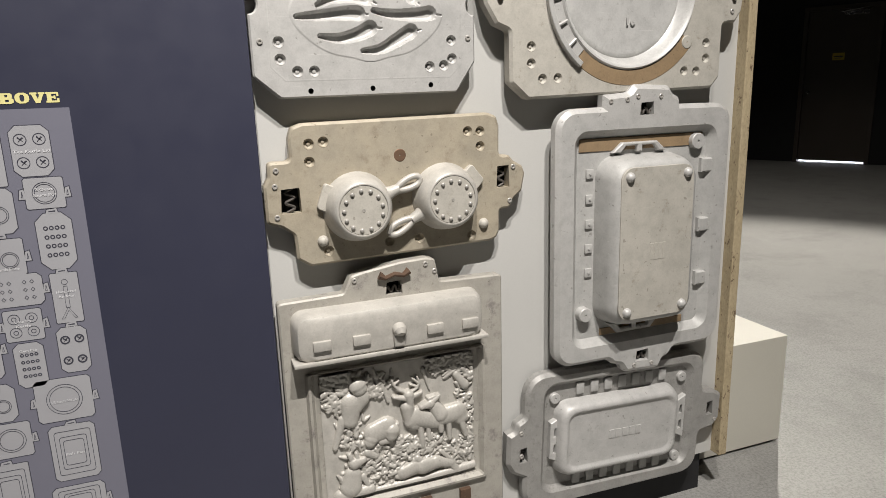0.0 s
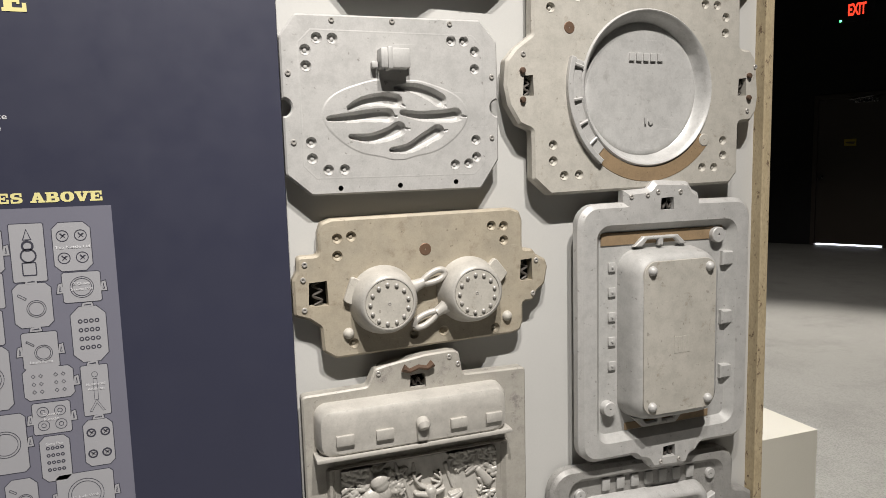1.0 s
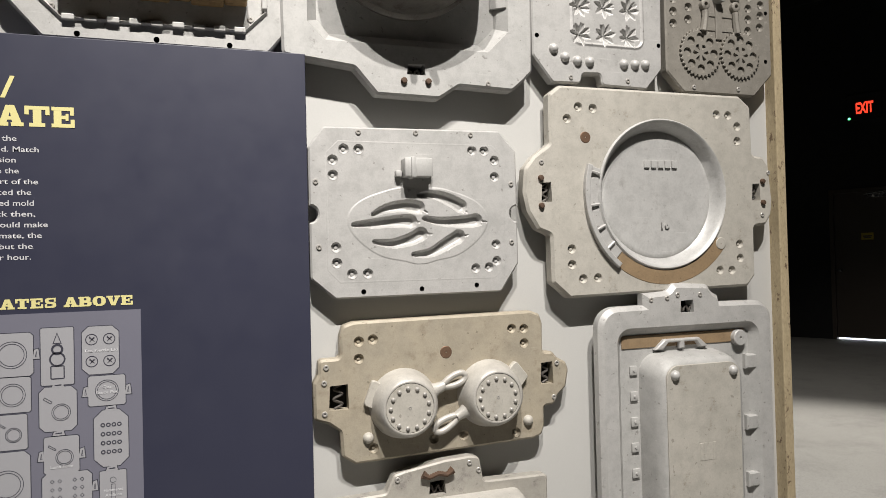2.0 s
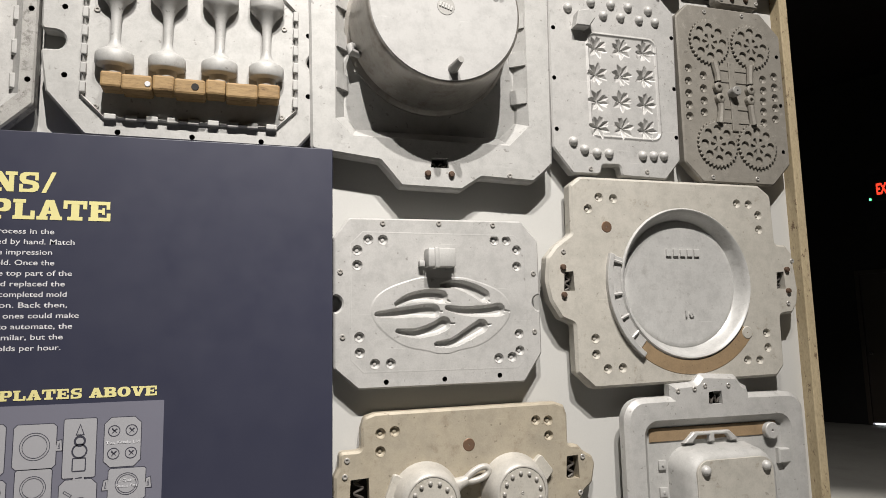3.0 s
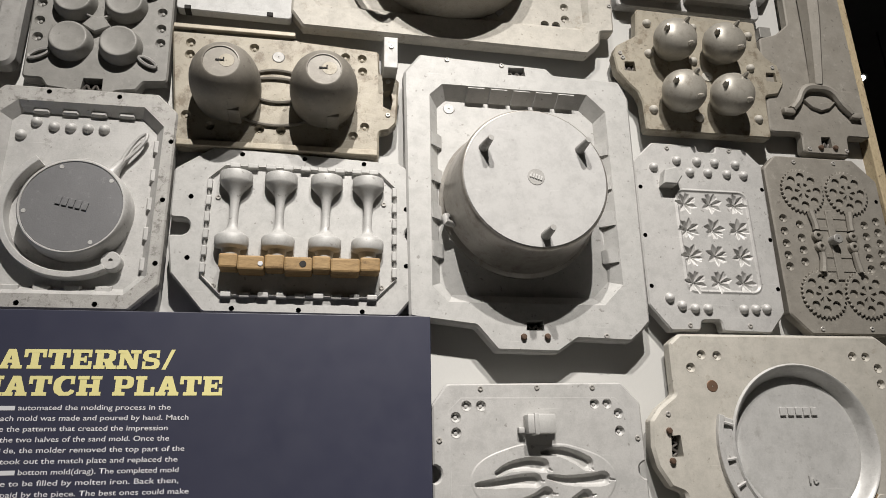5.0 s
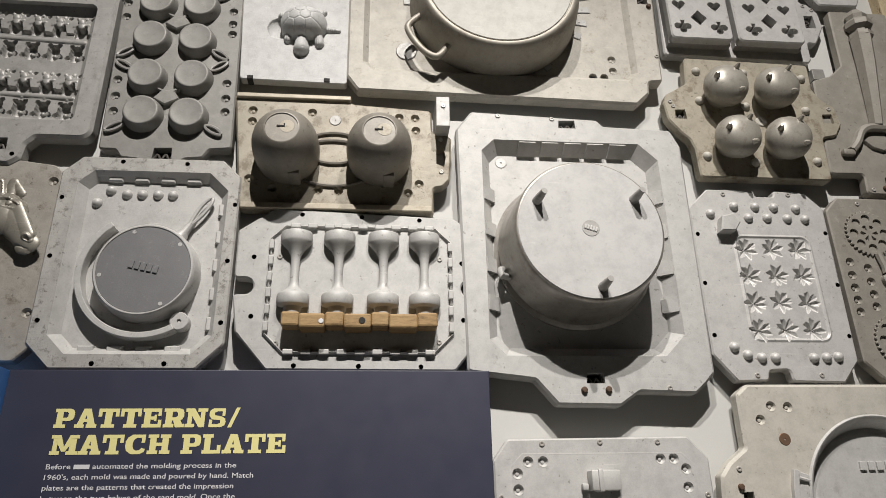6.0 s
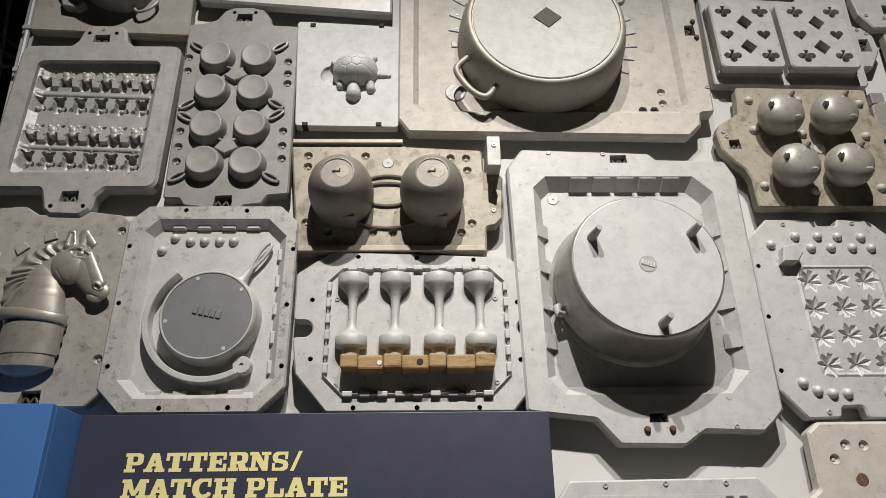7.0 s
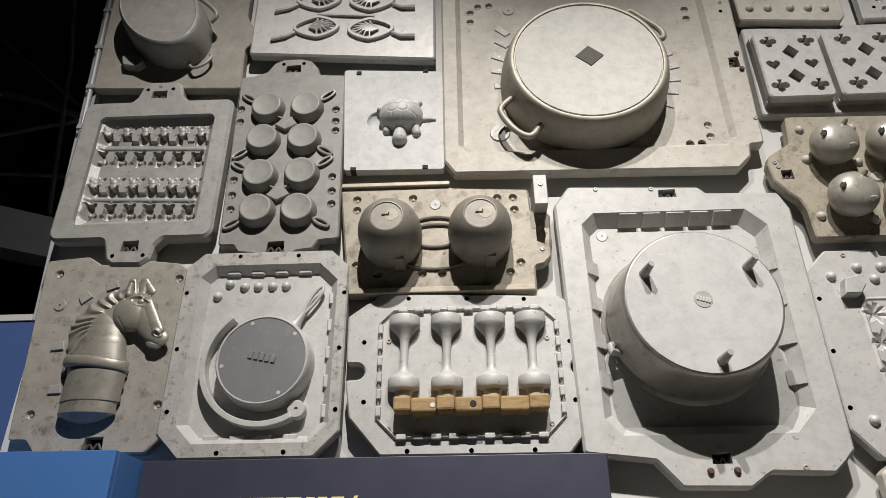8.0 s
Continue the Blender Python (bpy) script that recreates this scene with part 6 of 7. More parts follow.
for ox, px0, px1 in ((0.0, 0.488, 0.683), (0.226, 0.699, 0.913)):
    hs = [club(0.53 + ox, 2.966, 0.02), club(0.645 + ox, 2.966, 0.02), diamond(0.588 + ox, 2.924, 0.026), heart(0.526 + ox, 2.876, 0.021), heart(0.640 + ox, 2.876, 0.021), diamond(0.583 + ox, 2.828, 0.026), club(0.528 + ox, 2.792, 0.021), club(0.643 + ox, 2.792, 0.021)]
    bm = bmesh.new()
    slab(bm, rrect(px0, px1, 2.749, 3.006, 0.016, 5), hs, -0.026, 0.0, 0.004)
    pn = part("suit_panel", bm, ALU, suits, "raised panel with sunken suits", 0)
    bm = bmesh.new()
    box(bm, px0, px1, 0.0, 0.0225, 2.749, 3.006, 0.001)
    part("panel_back", bm, ALU_MID, pn, "panel body", 0)

# upper plates
oval = plate("oval_pot_plate", "dull grey pattern plate with a raised oval pot", [(-1.592, 2.905), (-1.113, 2.885), (-1.12, 3.05), (-1.10, 3.08), (-1.105, 3.15), (-1.13, 3.2), (-1.135, 3.48), (-1.622, 3.48)], GEAR, (), 0.004, 0.034, 0.003)
bm = bmesh.new()
loft(bm, [(turned(ring(-1.385, 3.150, r * 0.86, r * 1.32, 64), -1.385, 3.150, 34), y * 0.78) for r, y in ((0.148, 0.006), (0.147, -0.03), (0.144, -0.08), (0.139, -0.112), (0.135, -0.122), (0.129, -0.127), (0.126, -0.1255), (0.123, -0.1255), (0.01, -0.127))])
ov = part("oval_pot", bm, ALU_DARK, oval, "dark upturned oval pot", 45)
bm = bmesh.new()
slab(bm, soften([(-1.512, 3.018), (-1.50, 2.978), (-1.455, 2.968), (-1.43, 2.99), (-1.47, 3.03)], 0.01), (), -0.022, 0.005, 0.004)
part("handle", bm, ALU_DARK, ov, "flat bent handle", 30)
bm = bmesh.new()
tube(bm, curved([(-1.29, -0.01, 2.985), (-1.268, -0.02, 2.955), (-1.235, -0.022, 2.965), (-1.215, -0.02, 2.995), (-1.225, -0.01, 3.02)], 4), 0.005, 8)
part("handle", bm, ALU_MID, ov, "pronged bail ear", 50)
bm = bmesh.new()
tube(bm, curved([(-1.30, -0.05, 3.245), (-1.25, -0.06, 3.20), (-1.205, -0.06, 3.145), (-1.225, -0.05, 3.12)], 4), 0.0075, 8)
part("handle", bm, ALU_DARK, ov, "long side handle", 50)

leafs = plate("leaf_skillet_plate", "pale aluminium pattern plate with raised leaf-shaped dishes", [(-1.104, 3.027), (-0.499, 2.975), (-0.5, 3.48), (-1.11, 3.48)], ALU, (), 0.002, 0.032, 0.006)
for cx, cz, s in ((-0.885, 3.128, 1), (-0.715, 3.11, -1), (-0.885, 3.255, 1), (-0.715, 3.24, -1)):
    outl = [(cx + 0.072 * math.cos(t) * (1.0 if math.cos(t) * s > 0 else 1.15), cz + 0.050 * math.sin(t) * (1 - 0.25 * abs(math.cos(t)))) for t in np.linspace(0, 2 * math.pi, 33)[:-1]]
    rib = []
    for k in range(9):
        a = radians(-72 + 18 * k) if s > 0 else radians(108 + 18 * k)
        ex, ez = cx - s * 0.03 + 0.085 * math.cos(a), cz + 0.044 * math.sin(a)
        rib.append(((cx - s * 0.03, -0.004, cz), ((ex + cx) / 2, -0.009, (ez + cz) / 2 + 0.004), (ex, -0.004, ez)))
    bm = bmesh.new()
    slab(bm, outl, [inset(outl, 0.011)], -0.010, 0.004, 0.002)
    for r3 in rib:
        tube(bm, list(r3), [0.003, 0.004, 0.003], 5)
    dsh = part("leaf_dish", bm, ALU, leafs, "pierced leaf-shaped dish", 30)
    bm = bmesh.new()
    hx = cx - s * 0.075
    tube(bm, [(hx, -0.004, cz - 0.02), (hx - s * 0.03, -0.006, cz - 0.038), (hx - s * 0.075, -0.004, cz - 0.042 - 0.004 * s)], [0.006, 0.007, 0.009], 8)
    part("handle", bm, ALU, dsh, "slim handle", 40)
bm = bmesh.new()
tube(bm, [(-0.89, -0.004, 3.186), (-0.70, -0.004, 3.168)], 0.005, 6)
part("runner", bm, ALU, leafs, "straight cast runner")
dompl = plate("stud_plate", "warm pale pattern plate with a row of domed studs", [(0.48, 3.088), (0.79, 3.068), (0.81, 3.09), (0.83, 3.48), (0.476, 3.48)], TAN_PALE, (), -0.002, 0.03, 0.004, domes=[(0.518, 3.135), (0.575, 3.133), (0.646, 3.130), (0.701, 3.127), (0.754, 3.124)], tan=True)
farp = plate("corner_plate", "pale aluminium pattern plate high on the wall corner", [(0.87, 3.08), (0.975, 3.08), (0.985, 2.99), (1.02, 2.935), (1.15, 2.937), (1.172, 2.985), (1.176, 3.07), (1.22, 3.07), (1.22, 3.48), (0.89, 3.48)], ALU, (), 0.006, 0.034, 0.004, screws=[(1.005, 2.985), (1.06, 2.975), (1.15, 2.98)], latches=[(1.09, 3.01, 0.05, 0.04)], cups=[(0.94, 3.16), (0.95, 3.12), (0.98, 3.10)], drilled=[(0.915, 3.13)])

# ---- words on the text panel ----
def words(text, x, z, high, material, **more):
    return lettering("lettering", text, x, z, high, material, panel, PAN_Y, **more)


def bar(x0, x1, z0, z1):
    return [(x0, z0), (x1, z0), (x1, z1), (x0, z1)], ()


LOW, TOP = (0.0, 0.18), (0.82, 1.0)
BOWL = ([(0.30, 0.36), (0.76, 0.36), (0.92, 0.42), (0.99, 0.55), (0.99, 0.81), (0.92, 0.94), (0.76, 1.0), (0.30, 1.0)], ([(0.42, 0.53), (0.60, 0.53), (0.68, 0.59), (0.68, 0.77), (0.60, 0.83), (0.42, 0.83)],))
GLYPHS = {
    "P": [bar(0.10, 0.42, 0, 1), bar(0, 0.60, *LOW), bar(0, 0.4, *TOP), BOWL],
    "R": [bar(0.10, 0.42, 0, 1), bar(0, 0.52, *LOW), bar(0, 0.4, *TOP), BOWL, ([(0.60, 0), (1.04, 0), (1.04, 0.18), (0.93, 0.18), (0.80, 0.45), (0.46, 0.45)], ())],
    "A": [([(0.07, 0.1), (0.34, 0.1), (0.41, 0.30), (0.57, 0.30), (0.62, 0.1), (0.98, 0.1), (0.68, 1.0), (0.34, 1.0)], ([(0.45, 0.46), (0.55, 0.46), (0.50, 0.68)],)), bar(-0.02, 0.44, *LOW), bar(0.54, 1.04, *LOW)],
    "V": [([(0.34, 0.0), (0.66, 0.0), (0.96, 0.9), (0.68, 0.9), (0.52, 0.34), (0.38, 0.9), (0.06, 0.9)], ()), bar(-0.02, 0.48, *TOP), bar(0.58, 1.03, *TOP)],
    "T": [bar(0.33, 0.67, 0, 1), bar(0.18, 0.82, *LOW), bar(0, 1, *TOP), bar(0, 0.17, 0.58, 1), bar(0.83, 1, 0.58, 1)],
    "E": [bar(0.09, 0.42, 0, 1), bar(0, 0.98, *LOW), bar(0, 0.95, *TOP), bar(0.4, 0.70, 0.41, 0.58), bar(0.60, 0.72, 0.33, 0.67), bar(0.79, 0.95, 0.60, 1), bar(0.81, 0.98, 0, 0.40)],
    "L": [bar(0.10, 0.43, 0, 1), bar(0, 0.98, *LOW), bar(0, 0.56, *TOP), bar(0.79, 0.98, 0, 0.44)],
    "N": [bar(0.10, 0.30, 0, 1), bar(0.70, 0.90, 0, 1), ([(0.64, 0), (0.90, 0), (0.90, 0.12), (0.40, 1), (0.08, 1), (0.08, 0.98)], ()), bar(0, 0.44, *LOW), bar(0, 0.36, *TOP), bar(0.56, 1.02, *TOP)],
    "M": [bar(0.08, 0.25, 0, 1), bar(0.70, 0.94, 0, 1), ([(0.43, 0.16), (0.57, 0.16), (0.34, 1), (0.05, 1)], ()), ([(0.43, 0.16), (0.57, 0.16), (0.95, 1), (0.68, 1)], ()), bar(0, 0.36, *LOW), bar(0.60, 1.03, *LOW), bar(0, 0.3, *TOP), bar(0.7, 1.03, *TOP)],
    "H": [bar(0.09, 0.37, 0, 1), bar(0.63, 0.91, 0, 1), bar(0.3, 0.7, 0.40, 0.58), bar(0, 0.46, *LOW), bar(0.54, 1, *LOW), bar(0, 0.46, *TOP), bar(0.54, 1, *TOP)],
    "S": [([(0.05, 0.58), (0.20, 0.42), (0.66, 0.36), (0.66, 0.22), (0.50, 0.16), (0.20, 0.16), (0.20, 0), (0.74, 0), (0.92, 0.10), (0.97, 0.28), (0.92, 0.46), (0.76, 0.56), (0.34, 0.64), (0.34, 0.78), (0.50, 0.84), (0.80, 0.84), (0.80, 1), (0.26, 1), (0.08, 0.90), (0.03, 0.74)], ()), bar(0.76, 0.92, 0.60, 1), bar(0.04, 0.21, 0, 0.40)],
    "C": [([(0.94, 0.12), (0.74, 0), (0.32, 0), (0.10, 0.16), (0.02, 0.36), (0.02, 0.64), (0.10, 0.84), (0.32, 1), (0.78, 1), (0.78, 0.84), (0.52, 0.83), (0.40, 0.72), (0.36, 0.58), (0.36, 0.42), (0.42, 0.26), (0.54, 0.18), (0.70, 0.20), (0.80, 0.32), (0.97, 0.26)], ()), bar(0.77, 0.94, 0.58, 1)],
    "O": [([(0.30, 0), (0.70, 0), (0.92, 0.16), (1, 0.38), (1, 0.62), (0.92, 0.84), (0.70, 1), (0.30, 1), (0.08, 0.84), (0, 0.62), (0, 0.38), (0.08, 0.16)], ([(0.42, 0.18), (0.58, 0.18), (0.66, 0.34), (0.66, 0.66), (0.58, 0.82), (0.42, 0.82), (0.34, 0.66), (0.34, 0.34)],))],
    "B": [bar(0.09, 0.42, 0, 1), bar(0, 0.4, *LOW), bar(0, 0.4, *TOP), ([(0.35, 0.48), (0.78, 0.48), (0.92, 0.60), (0.92, 0.88), (0.76, 1), (0.35, 1)], ([(0.42, 0.62), (0.60, 0.62), (0.62, 0.84), (0.42, 0.84)],)), ([(0.35, 0), (0.82, 0), (0.99, 0.12), (0.99, 0.42), (0.84, 0.53), (0.35, 0.53)], ([(0.42, 0.17), (0.66, 0.17), (0.67, 0.37), (0.42, 0.37)],))],
    "/": [([(0.0, -0.02), (0.32, -0.02), (1.0, 1.04), (0.68, 1.04)], ())],
}
WIDTH = {"M": 1.25, "/": 0.62, " ": 0.42, "N": 1.06, "H": 1.08, "L": 0.92, "S": 0.9, "E": 0.96, "P": 0.94}


def slab_heading(text, x0, x1, z, high, label):
    """A heading of heavy slab-serif capitals, each cut from flat strokes, one layer a stroke."""
    unit = (x1 - x0) / sum(WIDTH.get(c, 1.0) for c in text)
    x = x0
    for c in text:
        w = unit * WIDTH.get(c, 1.0)
        if c != " ":
            bm = bmesh.new()
            gx, gw = x + unit * 0.035, w - unit * 0.07
            for k, (outer, holes) in enumerate(GLYPHS[c]):
                y = PAN_Y - 0.0006 - 0.00006 * k
                slab(bm, [(gx + gw * a, z + high * b) for a, b in outer], [[(gx + gw * a, z + high * b) for a, b in h] for h in holes], y, PAN_Y + 0.001, 0.0)
            part("lettering", bm, YELLOW, panel, label, 0)
        x += w


slab_heading("PATTERNS/", -1.071, -0.675, 1.614, 0.041, "bold yellow heading letter")
slab_heading("MATCH PLATE", -1.069, -0.570, 1.558, 0.041, "bold yellow heading letter")
slab_heading("MATCH PLATES ABOVE", -0.905, -0.470, 1.199, 0.0195, "bold yellow subheading letter")
LINES = [("Before", "automated the molding process in the", -0.675), ("1960's, each mold was made and poured by hand. Match", "", -0.637), ("plates are the patterns that created the impression", "", -0.677), ("between the two halves of the sand mold. Once the", "", -0.672),
         ("", "de, the molder removed the top part of the", -0.639), ("", "took out the match plate and replaced the", -0.651), ("", "bottom mold(drag). The completed mold", -0.647), ("", "ne to be filled by molten iron. Back then,", -0.645),
         ("", "paid by the piece. The best ones could make", -0.623), ("", "began to automate, the", -0.634), ("", "processes have remained similar, but the", -0.65), ("", "is now up to 500 molds per hour.", -0.653)]
CAP = 0.0112
PER = 0.4315 / 52
for k, (first, last, end) in enumerate(LINES):
    z = 1.5285 - 0.0212 * k
    if first and not last:
        words(first, -1.068, z, CAP, LETTER, wide=end + 1.068, bold=0.008, label="small white text line")
        continue
    start = -1.068
    if first:
        start = words(first, -1.068, z, CAP, LETTER, wide=PER * len(first), bold=0.008, label="small white text line")[2] + 0.006
    a = words(last, end, z, CAP, LETTER, wide=PER * len(last), right=True, bold=0.008, label="small white text line")[1] - 0.006
    if last.startswith("began"):
        a2 = a - 0.042
        words("s a day. As", a2 - 0.006, z, CAP, LETTER, wide=PER * 10.5, right=True, bold=0.008, label="small white text line")
        spans = [(a2, a), (-1.068, a2 - 0.1)]
    else:
        spans = [(start, a)]
    bm = bmesh.new()
    for s0, s1 in spans:
        if s1 - s0 > 0.01:
            box(bm, s0, s1, PAN_Y - 0.0006, PAN_Y + 0.001, z, z + CAP * 0.8)
    part("text_bar", bm, LETTER, panel, "plain bar in place of words", 0)

# diagram of the plates
bm = bmesh.new()
box(bm, -1.10, -0.457, PAN_Y - 0.0008, PAN_Y + 0.001, 0.16, 1.189)
diagram = part("diagram", bm, LILAC, panel, "grey lilac diagram of the plates", 0)


def icon(x0, x1, z0, z1, kind, lugs="", cut=0.008):
    """A small printed plate: pale outline with dark line drawing."""
    y = PAN_Y - 0.0014
    bm = bmesh.new()
    pts = chamf(x0, x1, z0, z1, cut)
    slab(bm, inset(pts, -0.0016), (), y + 0.0003, y + 0.0007, 0.0)
    cx, cz = (x0 + x1) / 2, (z0 + z1) / 2
    w, h = x1 - x0, z1 - z0
    lines = bmesh.new()

    def line_ring(lp, t=0.0011):
        a, b = vloop(lines, lp, y - 0.0004), vloop(lines, inset(lp, t), y - 0.0004)
        strip(lines, a, b)

    bm2 = bmesh.new()
    slab(bm2, pts, (), y, y + 0.0003, 0.0)
    for side in lugs:
        q = {"l": rect(x0 - 0.005, cz, 0.012, 0.02), "r": rect(x1 + 0.005, cz, 0.012, 0.02), "t": rect(cx, z1 + 0.004, 0.022, 0.010), "b": rect(cx, z0 - 0.004, 0.022, 0.010)}[side]
        slab(bm, inset(q, -0.0016), (), y + 0.0003, y + 0.0007, 0.0)
        slab(bm2, q, (), y - 0.0001, y + 0.0003, 0.0)
        line_ring(inset(q, 0.0035), 0.0009)
    if kind == "round":
        for f in (0.36, 0.30):
            line_ring(ring(cx, cz, min(w, h) * f, n=28))
    elif kind == "four":
        for sx in (-1, 1):
            for sz in (-1, 1):
                line_ring(ring(cx + sx * w * 0.23, cz + sz * h * 0.22, w * 0.16, n=20))
                line_ring(ring(cx + sx * w * 0.23, cz + sz * h * 0.22, w * 0.07, n=12))
    elif kind in ("lids", "gears"):
        for sx in (-1, 1):
            for sz in (-1, 1):
                px, pz = cx + sx * w * 0.24, cz + sz * h * 0.23
                line_ring(ring(px, pz, w * 0.17, n=20), 0.0016 if kind == "lids" else 0.003)
                for t in (40, 130):
                    line_ring(turned(rect(px, pz, w * 0.22, 0.003), px, pz, t), 0.0012)
    elif kind == "rect":
        for f in (0.10, 0.2, 0.27):
            line_ring(rrect(x0 + w * f, x1 - w * f, z0 + h * f, z1 - h * f, 0.006, 4))
    elif kind == "grid":
        for i in range(4):
            for j in range(4):
                line_ring(ring(x0 + w * (0.26 + 0.16 * i), z0 + h * (0.26 + 0.16 * j), w * 0.07, n=10), 0.002)
    elif kind == "tall":
        line_ring(rrect(cx - w * 0.08, cx + w * 0.08, z0 + h * 0.3, z1 - h * 0.26, 0.001, 2), 0.0008)
        line_ring(ring(cx, z1 - h * 0.18, w * 0.12, n=16), 0.0008)
        line_ring([(cx - w * 0.3, z0 + h * 0.08), (cx - w * 0.2, z0 + h * 0.08), (cx, z0 + h * 0.24), (cx + w * 0.2, z0 + h * 0.08), (cx + w * 0.3, z0 + h * 0.08), (cx, z0 + h * 0.32)], 0.0006)
    elif kind == "dark":
        line_ring([(cx - w * 0.14, z1 - h * 0.28), (cx + w * 0.14, z1 - h * 0.28), (cx, z1 - h * 0.08)], 0.0016)
        line_ring(ring(cx, z1 - h * 0.38, w * 0.19, n=18), 0.004)
        line_ring(ring(cx, cz - h * 0.05, w * 0.25, n=18), 0.003)
        line_ring(rrect(cx - w * 0.22, cx + w * 0.22, z0 + h * 0.1, z0 + h * 0.34, 0.003, 3), 0.0022)
    elif kind == "skillet":
        line_ring(ring(cx + w * 0.08, cz - h * 0.08, w * 0.26, n=24))
        line_ring(ring(cx + w * 0.08, cz - h * 0.08, w * 0.21, n=24))
        line_ring(turned(rrect(cx - w * 0.4, cx - w * 0.14, cz + h * 0.16, cz + h * 0.22, 0.001, 2), cx - w * 0.25, cz + h * 0.2, -35))
    elif kind == "suits":
        for i in range(5):
            for j in range(3):
                if i != 2:
                    line_ring(diamond(x0 + w * (0.2 + 0.15 * i), z0 + h * (0.25 + 0.25 * j), 0.004), 0.0009)
    rel = part("icon", bm2, PRINT, diagram, "", 0)
    tagged(part("icon_drawing", lines, INK, rel, "", 0), "fine dark line drawing", kind="stuff")
    part("icon_edge", bm, INK, rel, "", 0)
    bm = bmesh.new()
    return rel


ICONS = [(-0.566, -0.499, 1.062, 1.158, "lids", "", 0.012), (-0.639, -0.581, 1.046, 1.159, "dark", "", 0.002), (-0.726, -0.652, 1.068, 1.152, "round", "r", 0.006), (-0.556, -0.488, 0.998, 1.058, "round", "lr", 0.003), (-0.643, -0.577, 0.955, 1.042, "skillet", "tb", 0.01),
         (-0.72, -0.657, 0.998, 1.066, "round", "", 0.003), (-0.547, -0.484, 0.875, 0.988, "grid", "tb", 0.016), (-0.636, -0.574, 0.872, 0.944, "skillet", "lr", 0.003), (-0.72, -0.664, 0.926, 0.994, "skillet", "", 0.003), (-0.538, -0.489, 0.762, 0.866, "tall", "b", 0.002),
         (-0.64, -0.552, 0.808, 0.872, "suits", "r", 0.008), (-0.74, -0.66, 0.796, 0.922, "round", "", 0.01), (-0.63, -0.563, 0.736, 0.80, "four", "lr", 0.003), (-0.543, -0.489, 0.655, 0.752, "gears", "", 0.01), (-0.623, -0.57, 0.636, 0.73, "grid", "", 0.01), (-0.72, -0.644, 0.665, 0.785, "round", "r", 0.008),
         (-0.6, -0.496, 0.552, 0.645, "round", "lr", 0.006), (-0.69, -0.634, 0.57, 0.65, "skillet", "", 0.012), (-0.588, -0.502, 0.415, 0.54, "rect", "t", 0.008), (-0.69, -0.618, 0.49, 0.565, "round", "r", 0.004), (-0.6, -0.5, 0.32, 0.40, "rect", "lr", 0.008), (-0.71, -0.634, 0.35, 0.475, "rect", "t", 0.002),
         (-0.8, -0.74, 1.06, 1.155, "round", "", 0.006), (-0.8, -0.735, 0.97, 1.05, "four", "", 0.006)]
for x0, x1, z0, z1, kind, lugs, cut in ICONS:
    icon(x0, x1, z0, z1, kind, lugs, cut)
for text, cx, z in (("15 Inch Wok", -0.548, 0.592), ("Fish Pan", -0.545, 0.472), ("Hammered", -0.513, 0.825), ("Andiron", -0.513, 0.815), ("Gem Pan", -0.597, 0.712), ("Country", -0.597, 0.774), ("Kettle", -0.597, 0.764), ("Lamb Form", -0.605, 0.882), ("2 Quart", -0.522, 1.033), ("Sauce Pot", -0.522, 1.022), ("Tea Kettle Lid", -0.532, 1.107)):
    w = 0.0044 * len(text)
    lettering("lettering", text, cx - w / 2, z, 0.006, LETTER, diagram, PAN_Y - 0.0018, wide=w, bold=0.01, label="small white caption")

# ---- the room beyond ----
plin = thing("display_plinth", (1.57, 0.4, FLOOR), "cream painted display plinth on the concrete floor", "plinth")
bm = bmesh.new()
box(bm, 1.30, 1.695, 0.195, 0.60, FLOOR + 0.012, 0.30, 0.0015)
part("body", bm, CREAM, plin, "cream painted box", 0)
bm = bmesh.new()
box(bm, 1.32, 1.675, 0.215, 0.58, FLOOR, FLOOR + 0.013)
part("toe_base", bm, BLACKWALL, plin, "black recessed base", 0)

DW = Vector((9.225 - 8.782, 5.781 - 6.590, 0)).normalized()
DM = Matrix.Translation((8.7815, 6.59, FLOOR)) @ Matrix(((DW.x, -DW.y, 0, 0), (DW.y, DW.x, 0, 0), (0, 0, 1, 0), (0, 0, 0, 1)))


def far(bm, m=DM):
    bmesh.ops.transform(bm, matrix=m, verts=bm.verts[:])
    return bm


bm = bmesh.new()
box(bm, -7.0, -0.06, 0.06, 0.26, 0, 5.32)
box(bm, 0.98, 6.0, 0.06, 0.26, 0, 5.32)
box(bm, -0.06, 0.98, 0.06, 0.26, 2.32, 5.32)
setting("wall_far", far(bm), BLACKWALL, "black gallery wall with a dark service door", "wall")
door = tagged(new("door_1"), "dark brown closed service door with light showing under it", "door", kind="structure")
door.matrix_world = DM
bm = bmesh.new()
box(bm, 0.0, 0.92, 0.08, 0.13, 0.03, 2.26, 0.003)
leafd = part("leaf", far(bm), DOORPAINT, None, "dark brown door leaf", 0)
bm = bmesh.new()
for b in ((-0.06, 0.0, 0.03, 0.16, 0, 2.32), (0.92, 0.98, 0.03, 0.16, 0, 2.32), (0.0, 0.92, 0.03, 0.16, 2.262, 2.32)):
    box(bm, *b, 0.003)
frm = part("door_frame", far(bm), DOORPAINT, None, "dark steel door frame", 0)
bm = bmesh.new()
tube(bm, [(0.065, 0.08, 1.07), (0.065, 0.03, 1.07)], [0.03, 0.012], 12)
tube(bm, [(0.065, 0.035, 1.07), (0.065, 0.02, 1.07), (0.065, 0.008, 1.07)], [0.014, 0.032, 0.022], 14)
